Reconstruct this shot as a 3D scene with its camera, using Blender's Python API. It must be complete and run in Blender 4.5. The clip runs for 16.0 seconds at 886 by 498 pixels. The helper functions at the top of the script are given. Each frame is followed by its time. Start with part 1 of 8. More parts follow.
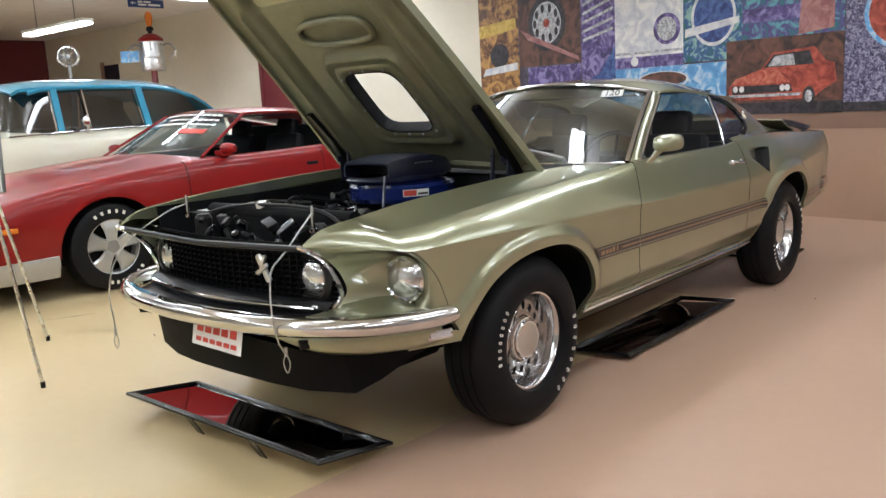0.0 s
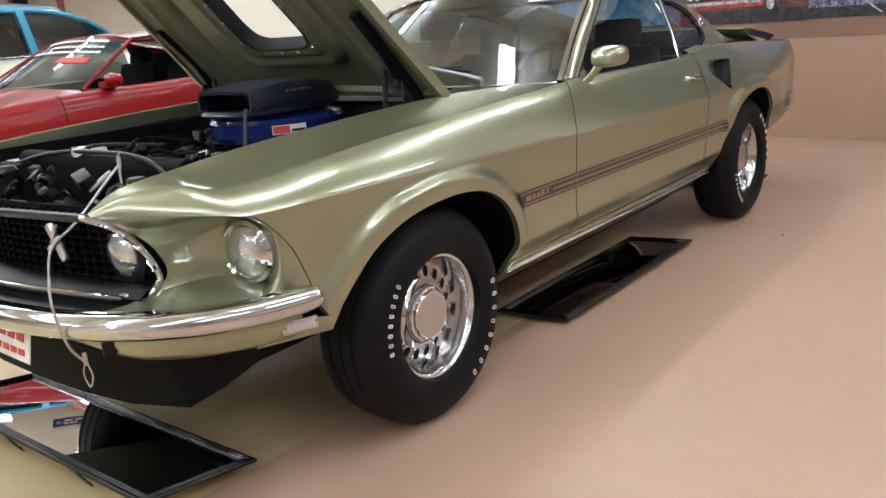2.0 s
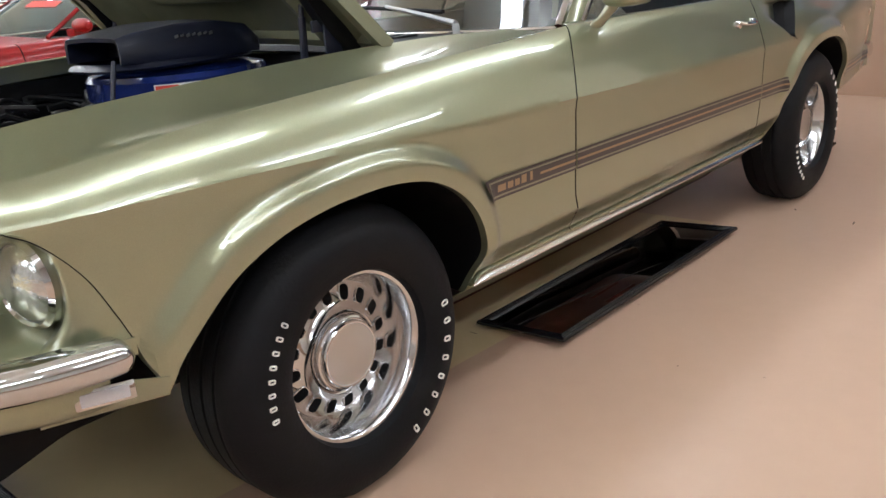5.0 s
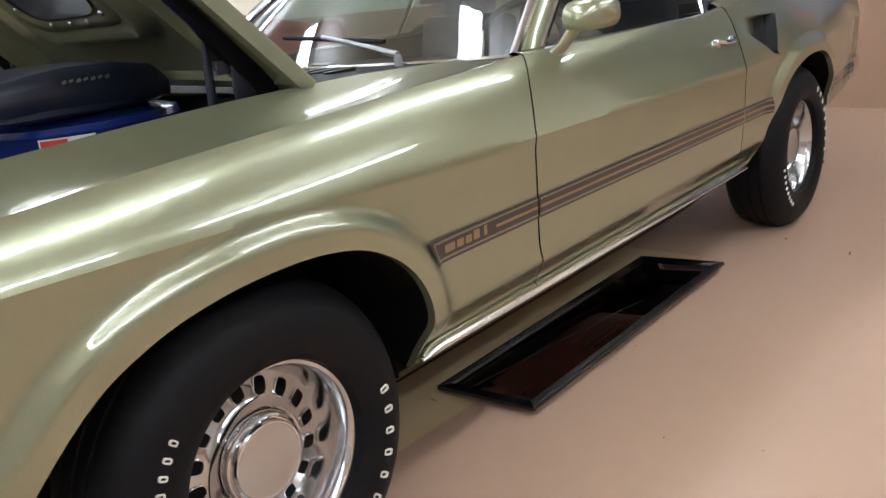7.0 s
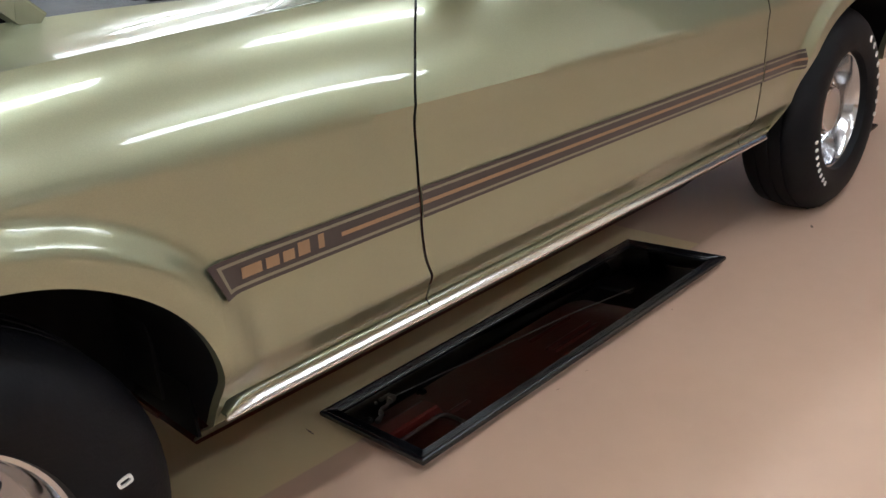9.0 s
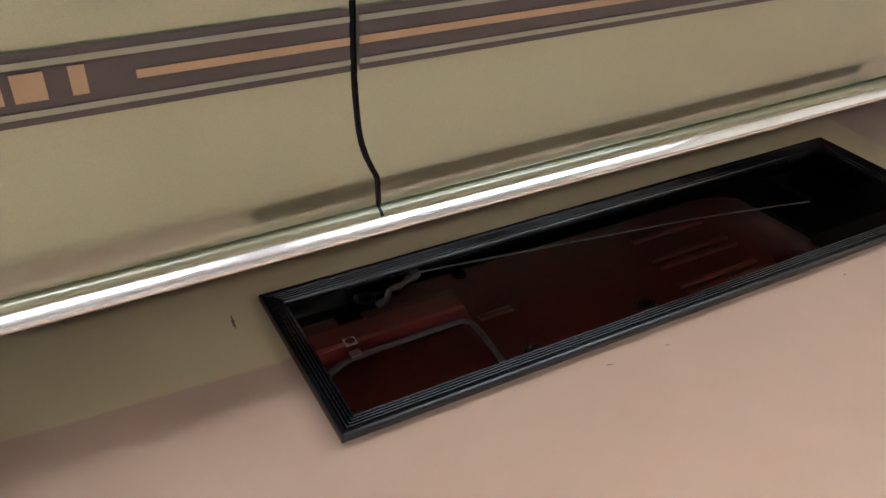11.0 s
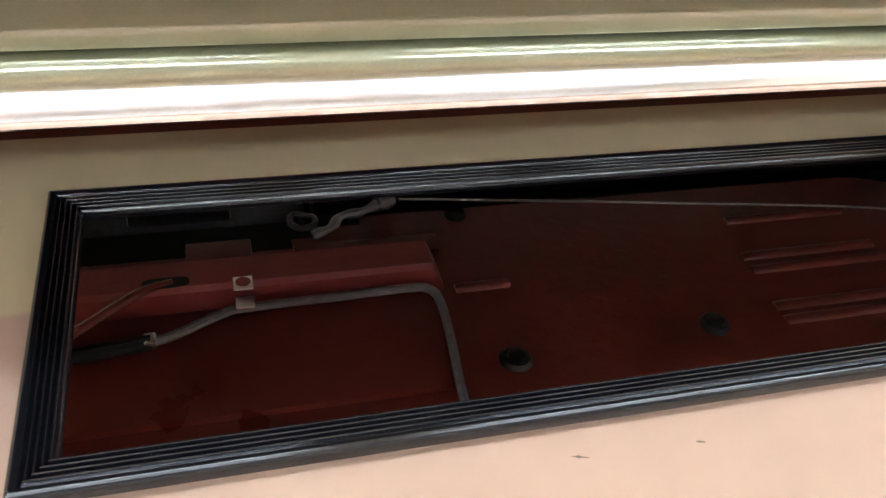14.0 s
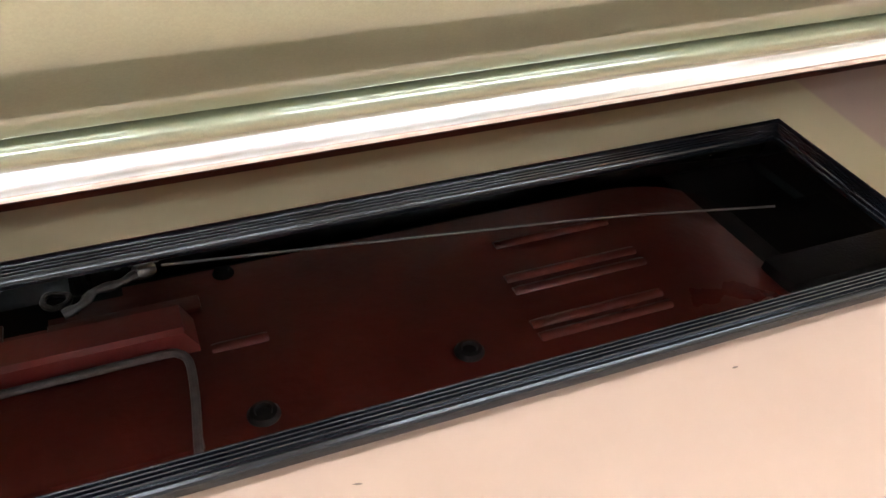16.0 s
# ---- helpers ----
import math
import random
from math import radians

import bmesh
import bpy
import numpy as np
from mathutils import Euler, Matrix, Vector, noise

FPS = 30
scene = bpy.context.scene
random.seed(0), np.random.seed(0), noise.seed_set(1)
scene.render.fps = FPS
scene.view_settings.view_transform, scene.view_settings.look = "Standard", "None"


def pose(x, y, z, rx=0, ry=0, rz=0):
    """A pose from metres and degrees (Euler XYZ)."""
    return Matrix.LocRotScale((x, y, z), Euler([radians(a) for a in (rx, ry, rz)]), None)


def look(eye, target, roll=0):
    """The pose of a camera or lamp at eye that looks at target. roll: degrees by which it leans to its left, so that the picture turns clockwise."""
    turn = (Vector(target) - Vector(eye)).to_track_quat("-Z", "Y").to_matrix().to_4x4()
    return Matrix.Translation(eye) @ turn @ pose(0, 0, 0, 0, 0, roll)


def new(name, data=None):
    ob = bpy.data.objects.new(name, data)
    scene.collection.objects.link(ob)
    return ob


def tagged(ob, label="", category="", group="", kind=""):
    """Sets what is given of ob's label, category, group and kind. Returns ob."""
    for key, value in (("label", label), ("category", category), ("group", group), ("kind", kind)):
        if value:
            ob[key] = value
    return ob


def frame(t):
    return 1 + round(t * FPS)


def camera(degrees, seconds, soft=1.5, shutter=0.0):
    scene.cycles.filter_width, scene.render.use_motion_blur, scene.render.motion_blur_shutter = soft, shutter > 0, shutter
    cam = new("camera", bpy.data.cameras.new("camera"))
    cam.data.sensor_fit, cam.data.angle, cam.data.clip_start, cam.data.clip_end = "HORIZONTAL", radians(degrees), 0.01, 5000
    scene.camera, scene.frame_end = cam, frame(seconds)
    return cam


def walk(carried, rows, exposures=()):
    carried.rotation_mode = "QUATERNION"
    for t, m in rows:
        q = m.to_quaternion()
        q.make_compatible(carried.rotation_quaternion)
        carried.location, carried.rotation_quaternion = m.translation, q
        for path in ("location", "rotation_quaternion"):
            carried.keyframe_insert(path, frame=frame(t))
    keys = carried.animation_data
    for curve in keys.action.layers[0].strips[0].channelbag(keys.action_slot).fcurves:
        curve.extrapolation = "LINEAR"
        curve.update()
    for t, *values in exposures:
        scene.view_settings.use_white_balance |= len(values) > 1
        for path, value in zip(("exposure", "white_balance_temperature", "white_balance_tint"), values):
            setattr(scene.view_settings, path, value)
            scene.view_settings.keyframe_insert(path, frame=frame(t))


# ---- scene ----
cam = camera(56.0, 16.0)
PATH = [
    (0, (-2.53, -1.754, 1.246), (-1.051, -0.453, 0.897), -3.1),
    (0.5, (-2.359, -1.701, 1.206), (-0.901, -0.419, 0.726), -4.3),
    (1, (-2.157, -1.56, 1.188), (-0.623, -0.371, 0.705), -4.9),
    (1.5, (-1.995, -1.494, 1.16), (-0.496, -0.28, 0.631), -5.5),
    (2, (-1.814, -1.465, 1.174), (-0.312, -0.253, 0.648), -4.6),
    (2.5, (-1.684, -1.427, 1.166), (-0.147, -0.263, 0.634), -3.8),
    (3, (-1.533, -1.324, 1.152), (0.059, -0.223, 0.646), -3.1),
    (3.5, (-1.404, -1.256, 1.132), (0.18, -0.144, 0.624), -3.7),
    (4, (-1.264, -1.239, 1.113), (0.229, -0.026, 0.564), -5.2),
    (4.2, (-1.21, -1.253, 1.11), (0.256, -0.013, 0.551), -5.0),
    (6.3, (-0.921, -1.082, 1.047), (0.41, 0.231, 0.339), -5.1),
    (6.5, (-0.897, -1.072, 1.061), (0.466, 0.232, 0.398), -5.7),
    (7, (-0.752, -1.082, 1.093), (0.671, 0.193, 0.502), -6.4),
    (7.5, (-0.595, -1.12, 1.106), (0.85, 0.135, 0.526), -6.8),
    (8, (-0.444, -1.064, 1.091), (1.002, 0.188, 0.508), -5.7),
    (8.5, (-0.259, -0.982, 1.062), (1.167, 0.259, 0.408), -5.5),
    (9, (-0.07, -0.963, 1.026), (1.216, 0.376, 0.283), -4.9),
    (9.5, (0.095, -0.934, 0.988), (1.194, 0.543, 0.208), -3.8),
    (10, (0.254, -0.824, 0.925), (1.218, 0.653, -0.018), -1.2),
    (10.2, (0.333, -0.777, 0.909), (1.29, 0.676, -0.077), -0.4),
    (12.3, (0.838, -0.299, 0.641), (1.362, 1.030, -0.759), 7.0),
    (12.5, (0.880, -0.263, 0.591), (1.412, 1.076, -0.797), 8.0),
    (13, (0.912, -0.231, 0.548), (1.306, 1.124, -0.869), 9.0),
    (13.3, (0.937, -0.243, 0.558), (1.363, 1.105, -0.856), 7.6),
    (13.5, (0.948, -0.243, 0.558), (1.381, 1.119, -0.842), 7.1),
    (14, (0.983, -0.247, 0.566), (1.478, 1.102, -0.825), 9.0),
    (14.5, (1.040, -0.259, 0.572), (1.541, 1.090, -0.817), 7.7),
    (15, (1.080, -0.272, 0.580), (1.679, 1.061, -0.785), 8.9),
    (15.5, (1.158, -0.299, 0.603), (1.775, 1.047, -0.742), 6.2),
    (16, (1.224, -0.322, 0.622), (1.863, 1.030, -0.707), 5.4),
]
walk(cam, [(t, look(eye, target, roll)) for t, eye, target, roll in PATH], exposures=[(0, -0.22, 6450, 10), (0.6, -0.28, 6450, 10), (1, -0.27, 6450, 10), (2, -0.1, 6400, 10), (4, -0.02, 6350, 10), (6.3, -0.06, 6300, 10), (8, -0.13, 6250, 10), (9.5, -0.08, 6200, 10), (10.2, 0.1, 6100, 10), (12.3, 0.62, 6050, 10), (13.5, 1.24, 6000, 10), (16, 1.28, 6000, 10)])

# world, lights, exposure
world = bpy.data.worlds.new("world")
scene.world = world
world.use_nodes = True
world.node_tree.nodes["Background"].inputs[0].default_value = (0.9, 0.95, 1.0, 1)
world.node_tree.nodes["Background"].inputs[1].default_value = 0.02
scene.view_settings.exposure = 0.0

CY = 0.83          # centre line of the green car, in its own measure
WALL_X = 5.45      # face of the painted wall
CEIL = 3.05
HANG = 2.76          # underside of the hanging strip lights
LIGHT_W = 11.0
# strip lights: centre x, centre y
# entries past the first grid are unseen, added to brighten far wall and nose
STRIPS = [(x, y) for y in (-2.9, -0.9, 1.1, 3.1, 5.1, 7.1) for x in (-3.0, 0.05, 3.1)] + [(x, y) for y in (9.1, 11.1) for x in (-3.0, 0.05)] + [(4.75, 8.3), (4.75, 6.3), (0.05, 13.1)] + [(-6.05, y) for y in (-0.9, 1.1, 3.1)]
hung = bpy.data.lights.new("fluorescent_light", "AREA")      # the lower fitting at the far end, turned the other way
hung.shape, hung.size, hung.size_y, hung.energy, hung.color = "RECTANGLE", 0.16, 1.8, 26.0, (0.90, 0.99, 1.12)
new("fluorescent_light", hung).matrix_world = pose(3.21, 10.45, 2.53)
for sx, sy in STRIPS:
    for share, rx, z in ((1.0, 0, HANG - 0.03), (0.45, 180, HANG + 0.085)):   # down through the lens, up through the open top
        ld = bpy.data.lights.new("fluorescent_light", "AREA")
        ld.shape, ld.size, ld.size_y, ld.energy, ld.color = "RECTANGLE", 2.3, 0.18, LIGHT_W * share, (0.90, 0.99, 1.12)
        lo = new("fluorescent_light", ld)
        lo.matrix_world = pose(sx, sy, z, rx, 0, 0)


# ---------------------------------------------------------------- materials
def nodes_of(name):
    m = bpy.data.materials.new(name)
    m.use_nodes = True
    return m, m.node_tree, m.node_tree.nodes["Principled BSDF"]


def mat(name, base, rough=0.5, metal=0.0, var=0.12, scale=6.0, bump=0.0, bscale=120.0, coat=0.0, rvar=0.08, spec=0.5, dirt=None):
    """Principled surface whose colour and gloss vary at two scales, with fine relief."""
    m, nt, bs = nodes_of(name)
    tc = nt.nodes.new("ShaderNodeTexCoord")
    n1, n2 = nt.nodes.new("ShaderNodeTexNoise"), nt.nodes.new("ShaderNodeTexNoise")
    n1.inputs["Scale"].default_value, n2.inputs["Scale"].default_value = scale, scale * 9
    n1.inputs["Detail"].default_value, n2.inputs["Detail"].default_value = 5, 3
    nt.links.new(tc.outputs["Object"], n1.inputs["Vector"])
    nt.links.new(tc.outputs["Object"], n2.inputs["Vector"])
    add = nt.nodes.new("ShaderNodeMath")
    add.operation = "MULTIPLY_ADD"
    add.inputs[1].default_value = 0.35
    nt.links.new(n2.outputs["Fac"], add.inputs[0])
    nt.links.new(n1.outputs["Fac"], add.inputs[2])
    ramp = nt.nodes.new("ShaderNodeMapRange")
    ramp.inputs["From Min"].default_value, ramp.inputs["From Max"].default_value = 0.4, 0.95
    nt.links.new(add.outputs[0], ramp.inputs["Value"])
    mix = nt.nodes.new("ShaderNodeMix")
    mix.data_type = "RGBA"
    lo = dirt if dirt else [c * (1 - var) for c in base]
    mix.inputs["A"].default_value = (*lo, 1)
    mix.inputs["B"].default_value = (*[min(1, c * (1 + var * 0.6)) for c in base], 1)
    nt.links.new(ramp.outputs["Result"], mix.inputs["Factor"])
    nt.links.new(mix.outputs["Result"], bs.inputs["Base Color"])
    rr = nt.nodes.new("ShaderNodeMapRange")
    rr.inputs["To Min"].default_value, rr.inputs["To Max"].default_value = max(0.0, rough - rvar), min(1.0, rough + rvar)
    nt.links.new(n1.outputs["Fac"], rr.inputs["Value"])
    nt.links.new(rr.outputs["Result"], bs.inputs["Roughness"])
    bs.inputs["Metallic"].default_value = metal
    bs.inputs["Specular IOR Level"].default_value = spec
    bs.inputs["Coat Weight"].default_value = coat
    bs.inputs["Coat Roughness"].default_value = 0.03
    if bump:
        nb, bp = nt.nodes.new("ShaderNodeTexNoise"), nt.nodes.new("ShaderNodeBump")
        nb.inputs["Scale"].default_value, nb.inputs["Detail"].default_value = bscale, 4
        bp.inputs["Strength"].default_value, bp.inputs["Distance"].default_value = bump, 0.01
        nt.links.new(tc.outputs["Object"], nb.inputs["Vector"])
        nt.links.new(nb.outputs["Fac"], bp.inputs["Height"])
        nt.links.new(bp.outputs["Normal"], bs.inputs["Normal"])
    return m


def metallic_paint(name, base, flake=0.10, metal=0.55, rough=0.34, coat=1.0, coat_ior=1.5):
    """Clear-coated metallic paint with fine flakes."""
    m, nt, bs = nodes_of(name)
    tc, vo, mix = nt.nodes.new("ShaderNodeTexCoord"), nt.nodes.new("ShaderNodeTexVoronoi"), nt.nodes.new("ShaderNodeMix")
    vo.inputs["Scale"].default_value = 900
    nt.links.new(tc.outputs["Object"], vo.inputs["Vector"])
    mix.data_type = "RGBA"
    mix.inputs["A"].default_value = (*[c * (1 - flake) for c in base], 1)
    mix.inputs["B"].default_value = (*[min(1, c * (1 + flake)) for c in base], 1)
    sep = nt.nodes.new("ShaderNodeSeparateColor")
    nt.links.new(vo.outputs["Color"], sep.inputs["Color"])
    nt.links.new(sep.outputs[0], mix.inputs["Factor"])
    nt.links.new(mix.outputs["Result"], bs.inputs["Base Color"])
    wob, bp = nt.nodes.new("ShaderNodeTexNoise"), nt.nodes.new("ShaderNodeBump")
    wob.inputs["Scale"].default_value = 3.5
    bp.inputs["Strength"].default_value, bp.inputs["Distance"].default_value = 0.05, 0.02
    nt.links.new(tc.outputs["Object"], wob.inputs["Vector"])
    nt.links.new(wob.outputs["Fac"], bp.inputs["Height"])
    nt.links.new(bp.outputs["Normal"], bs.inputs["Coat Normal"])
    bs.inputs["Metallic"].default_value, bs.inputs["Roughness"].default_value = metal, rough
    bs.inputs["Specular IOR Level"].default_value = 0.2
    bs.inputs["Coat Weight"].default_value, bs.inputs["Coat Roughness"].default_value = coat, 0.02
    bs.inputs["Coat IOR"].default_value = coat_ior
    return m


def glass(name, tint, gloss=0.9, sheen=0.11):
    """Thin pane: tinted see-through with a mirror-like sheen that grows at grazing angles."""
    m, nt, bs = nodes_of(name)
    nt.nodes.remove(bs)
    out = nt.nodes["Material Output"]
    tr, gl, mx, lw, pw, ad = (nt.nodes.new(k) for k in ("ShaderNodeBsdfTransparent", "ShaderNodeBsdfGlossy", "ShaderNodeMixShader", "ShaderNodeLayerWeight", "ShaderNodeMath", "ShaderNodeMath"))
    tr.inputs["Color"].default_value = (*tint, 1)
    gl.inputs["Color"].default_value = (gloss, gloss, gloss, 1)
    gl.inputs["Roughness"].default_value = 0.015
    lw.inputs["Blend"].default_value = 0.5
    pw.operation, ad.operation = "POWER", "MULTIPLY_ADD"
    pw.inputs[1].default_value = 5.0
    ad.inputs[1].default_value, ad.inputs[2].default_value = 0.99 - sheen, sheen
    nt.links.new(lw.outputs["Facing"], pw.inputs[0])
    nt.links.new(pw.outputs[0], ad.inputs[0])
    nt.links.new(ad.outputs[0], mx.inputs[0])
    nt.links.new(tr.outputs[0], mx.inputs[1])
    nt.links.new(gl.outputs[0], mx.inputs[2])
    nt.links.new(mx.outputs[0], out.inputs["Surface"])
    return m


def glow(name, col, strength):
    m, nt, bs = nodes_of(name)
    bs.inputs["Emission Color"].default_value = (*col, 1)
    bs.inputs["Emission Strength"].default_value = strength
    return m


GREEN = metallic_paint("green_gold_metallic_paint", (0.310, 0.323, 0.205), 0.04, 0.70, 0.28, 1.0, 1.75)
# duller body green, its colour darkened for faces that look down
GREEN_UNDER = mat("green_paint_shaded_underside", (0.195, 0.196, 0.118), 0.40, 0.25, 0.2, 3, 0.04, 60, coat=0.35)
RED = metallic_paint("red_car_paint", (0.235, 0.006, 0.007), 0.06, 0.1, 0.4, 0.42)
TURQ = metallic_paint("turquoise_car_paint", (0.03, 0.27, 0.42), 0.05, 0.1, 0.35)
CREAM = metallic_paint("cream_car_paint", (0.72, 0.69, 0.55), 0.03, 0.0, 0.4)
CHROME = mat("chrome", (0.63, 0.63, 0.64), 0.06, 1.0, 0.04, 8, 0.0, rvar=0.03)
BRUSHED = mat("brushed_steel", (0.62, 0.62, 0.63), 0.30, 1.0, 0.10, 40, 0.03, 300, rvar=0.1)
BRIGHT = mat("bright_stainless_trim", (0.88, 0.88, 0.88), 0.15, 1.0, 0.04, 8, 0.0, rvar=0.03)
POLISHED = mat("polished_rim", (0.62, 0.62, 0.63), 0.13, 1.0, 0.06, 30, 0.02, 200, rvar=0.06)
STEEL = mat("grey_steel", (0.36, 0.37, 0.38), 0.42, 0.9, 0.18, 20, 0.05, 150)
BLACK = mat("black_satin_paint", (0.006, 0.006, 0.007), 0.34, 0.0, 0.3, 7, 0.05, 90, spec=0.28)
BLACK_GLOSS = mat("black_gloss_paint", (0.010, 0.010, 0.012), 0.16, 0.0, 0.3, 7, 0.02, 60)
MATT = mat("dull_black_vinyl", (0.007, 0.007, 0.008), 0.58, 0.0, 0.25, 12, 0.2, 200, spec=0.2)
# black parts, and dark openings whose shade is put into this colour
VOID = mat("dull_black_and_shade", (0.004, 0.004, 0.0045), 0.7, 0.0, 0.2, 12, 0.0, spec=0.12)
NAVY = mat("dark_navy_paint", (0.012, 0.016, 0.035), 0.40, 0.0, 0.2, 9, 0.06, 150, coat=0.2)
BLUE = mat("engine_blue_paint", (0.008, 0.020, 0.13), 0.22, 0.1, 0.2, 9, 0.02, 80, coat=0.6)
GREASE = mat("greasy_dark_metal", (0.013, 0.0125, 0.0125), 0.42, 0.3, 0.5, 14, 0.25, 70)
RUBBER = mat("tyre_rubber", (0.0050, 0.0052, 0.0066), 0.56, 0.0, 0.3, 9, 0.10, 160, spec=0.2)
WHITE = mat("white_lettering", (0.78, 0.76, 0.70), 0.55, 0.0, 0.12, 30)
SIGN_BLUE = mat("blue_sign_board", (0.010, 0.035, 0.16), 0.35, 0.0, 0.08, 8)
PAPER = mat("white_paper", (0.82, 0.82, 0.80), 0.6, 0.0, 0.05, 12)
REDPRINT = mat("red_print", (0.62, 0.06, 0.04), 0.5, 0.0, 0.15, 30)
INK = mat("black_print", (0.02, 0.02, 0.02), 0.5, 0.0, 0.1, 30)
STRIPE = mat("dark_brown_stripe", (0.040, 0.028, 0.026), 0.35, 0.0, 0.15, 20, coat=0.5)
STRIPE_GOLD = mat("gold_stripe", (0.30, 0.19, 0.10), 0.35, 0.2, 0.1, 20, coat=0.5)
STRIPE_PALE = mat("pale_reflective_stripe", (0.215, 0.205, 0.14), 0.35, 0.2, 0.1, 20, coat=0.5)
OXIDE = mat("red_oxide_primer", (0.092, 0.0135, 0.0085), 0.30, 0.0, 0.30, 5, 0.10, 60, coat=0.0, spec=0.28)
OXIDE_DARK = mat("red_oxide_rail", (0.165, 0.024, 0.020), 0.34, 0.0, 0.2, 6, 0.08, 70, coat=0.0, spec=0.35)
LENS = mat("headlamp_lens_glass", (0.70, 0.72, 0.73), 0.10, 0.85, 0.35, 22, 0.16, 55)
MARKER = mat("marker_lens", (0.66, 0.66, 0.70), 0.16, 0.3, 0.08, 60, 0.03, 200)
MIRROR = mat("mirror_silver", (0.78, 0.79, 0.79), 0.012, 1.0, 0.0, 4, rvar=0.004)
MFRAME = mat("black_moulded_frame", (0.006, 0.0065, 0.008), 0.10, 0.0, 0.1, 10, 0.0, 150, spec=0.6, rvar=0.03)
DULLSTEEL = mat("oily_grey_steel", (0.15, 0.15, 0.155), 0.42, 0.6, 0.35, 60, 0.2, 120)
PIPE = mat("blackened_exhaust_steel", (0.020, 0.020, 0.021), 0.24, 0.5, 0.4, 25, 0.1, 60)
GLASS = glass("tinted_car_glass", (0.58, 0.70, 0.70), sheen=0.16)
GLASS_SCREEN = glass("tinted_windscreen_glass", (0.50, 0.60, 0.61), sheen=0.16)
GLASS_DARK = glass("dark_car_glass", (0.20, 0.23, 0.23))
GLASS_CLEAR = glass("clear_car_glass", (0.86, 0.92, 0.90))
SEAT = mat("black_seat_vinyl", (0.007, 0.007, 0.009), 0.42, 0.0, 0.25, 12, 0.15, 120, spec=0.2)
TUBE = glow("fluorescent_tube_glow", (0.93, 1.0, 1.06), 18.0)
FIXTURE = mat("white_enamel", (0.80, 0.80, 0.78), 0.35, 0.0, 0.06, 5)
CEILING = mat("white_ceiling_tile", (0.84, 0.83, 0.80), 0.85, 0.0, 0.08, 4, 0.15, 90)
WALL_CREAM = mat("cream_wall_paint", (0.82, 0.77, 0.64), 0.7, 0.0, 0.06, 1.2, 0.05, 60)
WALL_WHITE = mat("off_white_wall_paint", (0.72, 0.71, 0.68), 0.7, 0.0, 0.06, 1.2, 0.05, 60)
WALL_TAN = mat("tan_wall_paint", (0.41, 0.262, 0.178), 0.6, 0.0, 0.08, 1.5, 0.05, 60)
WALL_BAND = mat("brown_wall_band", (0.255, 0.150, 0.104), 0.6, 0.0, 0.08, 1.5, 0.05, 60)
MAROON = mat("maroon_paint", (0.16, 0.022, 0.028), 0.5, 0.0, 0.12, 3, 0.04, 60)
ALU = mat("aluminium_tube", (0.70, 0.70, 0.70), 0.28, 1.0, 0.1, 20)
CABLE = mat("steel_cable", (0.55, 0.55, 0.53), 0.35, 0.9, 0.2, 200, 0.4, 400)
AMBER = mat("amber_lens", (0.75, 0.22, 0.02), 0.25, 0.0, 0.1, 30)
SILVER = mat("silver_wheel_paint", (0.50, 0.50, 0.50), 0.35, 0.7, 0.1, 12)
GREYTRIM = mat("grey_plastic_trim", (0.22, 0.21, 0.20), 0.5, 0.0, 0.12, 10)


def spun_metal(name):
    """Metal brushed in circles: the sheen is drawn out across the grain."""
    m, nt, bs = nodes_of(name)
    tg = nt.nodes.new("ShaderNodeTangent")
    tg.direction_type, tg.axis = "RADIAL", "Y"
    nt.links.new(tg.outputs[0], bs.inputs["Tangent"])
    bs.inputs["Base Color"].default_value = (0.62, 0.61, 0.60, 1)
    bs.inputs["Metallic"].default_value, bs.inputs["Roughness"].default_value = 1.0, 0.36
    bs.inputs["Anisotropic"].default_value = 0.75
    return m


SPUN = spun_metal("spun_brushed_metal")


# ---------------------------------------------------------------- mesh helpers
def link(name, me, m, parent=None, label=""):
    ob = new(name, me)
    if m:
        me.materials.append(m)
    if parent is not None:
        ob.parent = parent
        ob.matrix_parent_inverse = base_of(parent).inverted()
    if label:
        tagged(ob, label)
    return ob


BASES = {}


def base_of(ob):
    return BASES.get(ob.name, Matrix.Identity(4))


def part(name, bm, m, parent=None, label="", angle=32):
    me = bpy.data.meshes.new(name)
    bmesh.ops.recalc_face_normals(bm, faces=bm.faces[:])
    bm.to_mesh(me)
    bm.free()
    me.shade_smooth()
    me.set_sharp_from_angle(angle=radians(angle))
    return link(name, me, m, parent, label)


def thing(name, x, y, z, label, category, group="", kind=""):
    ob = new(name)
    ob.location = (x, y, z)
    ob.empty_display_size = 0.1
    BASES[ob.name] = Matrix.Translation((x, y, z))
    return tagged(ob, label, category, group, kind)


def B():
    return bmesh.new()


def box(bm, x0, x1, y0, y1, z0, z1, bev=0.0, m=None):
    vs = [bm.verts.new((x, y, z)) for x in (x0, x1) for y in (y0, y1) for z in (z0, z1)]
    fs = [bm.faces.new([vs[i] for i in q]) for q in ((0, 1, 3, 2), (4, 6, 7, 5), (0, 4, 5, 1), (2, 3, 7, 6), (0, 2, 6, 4), (1, 5, 7, 3))]
    if bev:
        es = list({e for f in fs for e in f.edges})
        r = bmesh.ops.bevel(bm, geom=es, offset=bev, segments=2, profile=0.6, affect="EDGES")
        vs = list({v for f in r["faces"] for v in f.verts} | {v for v in vs if v.is_valid})
    if m:
        bmesh.ops.transform(bm, matrix=m, verts=vs)
    return bm


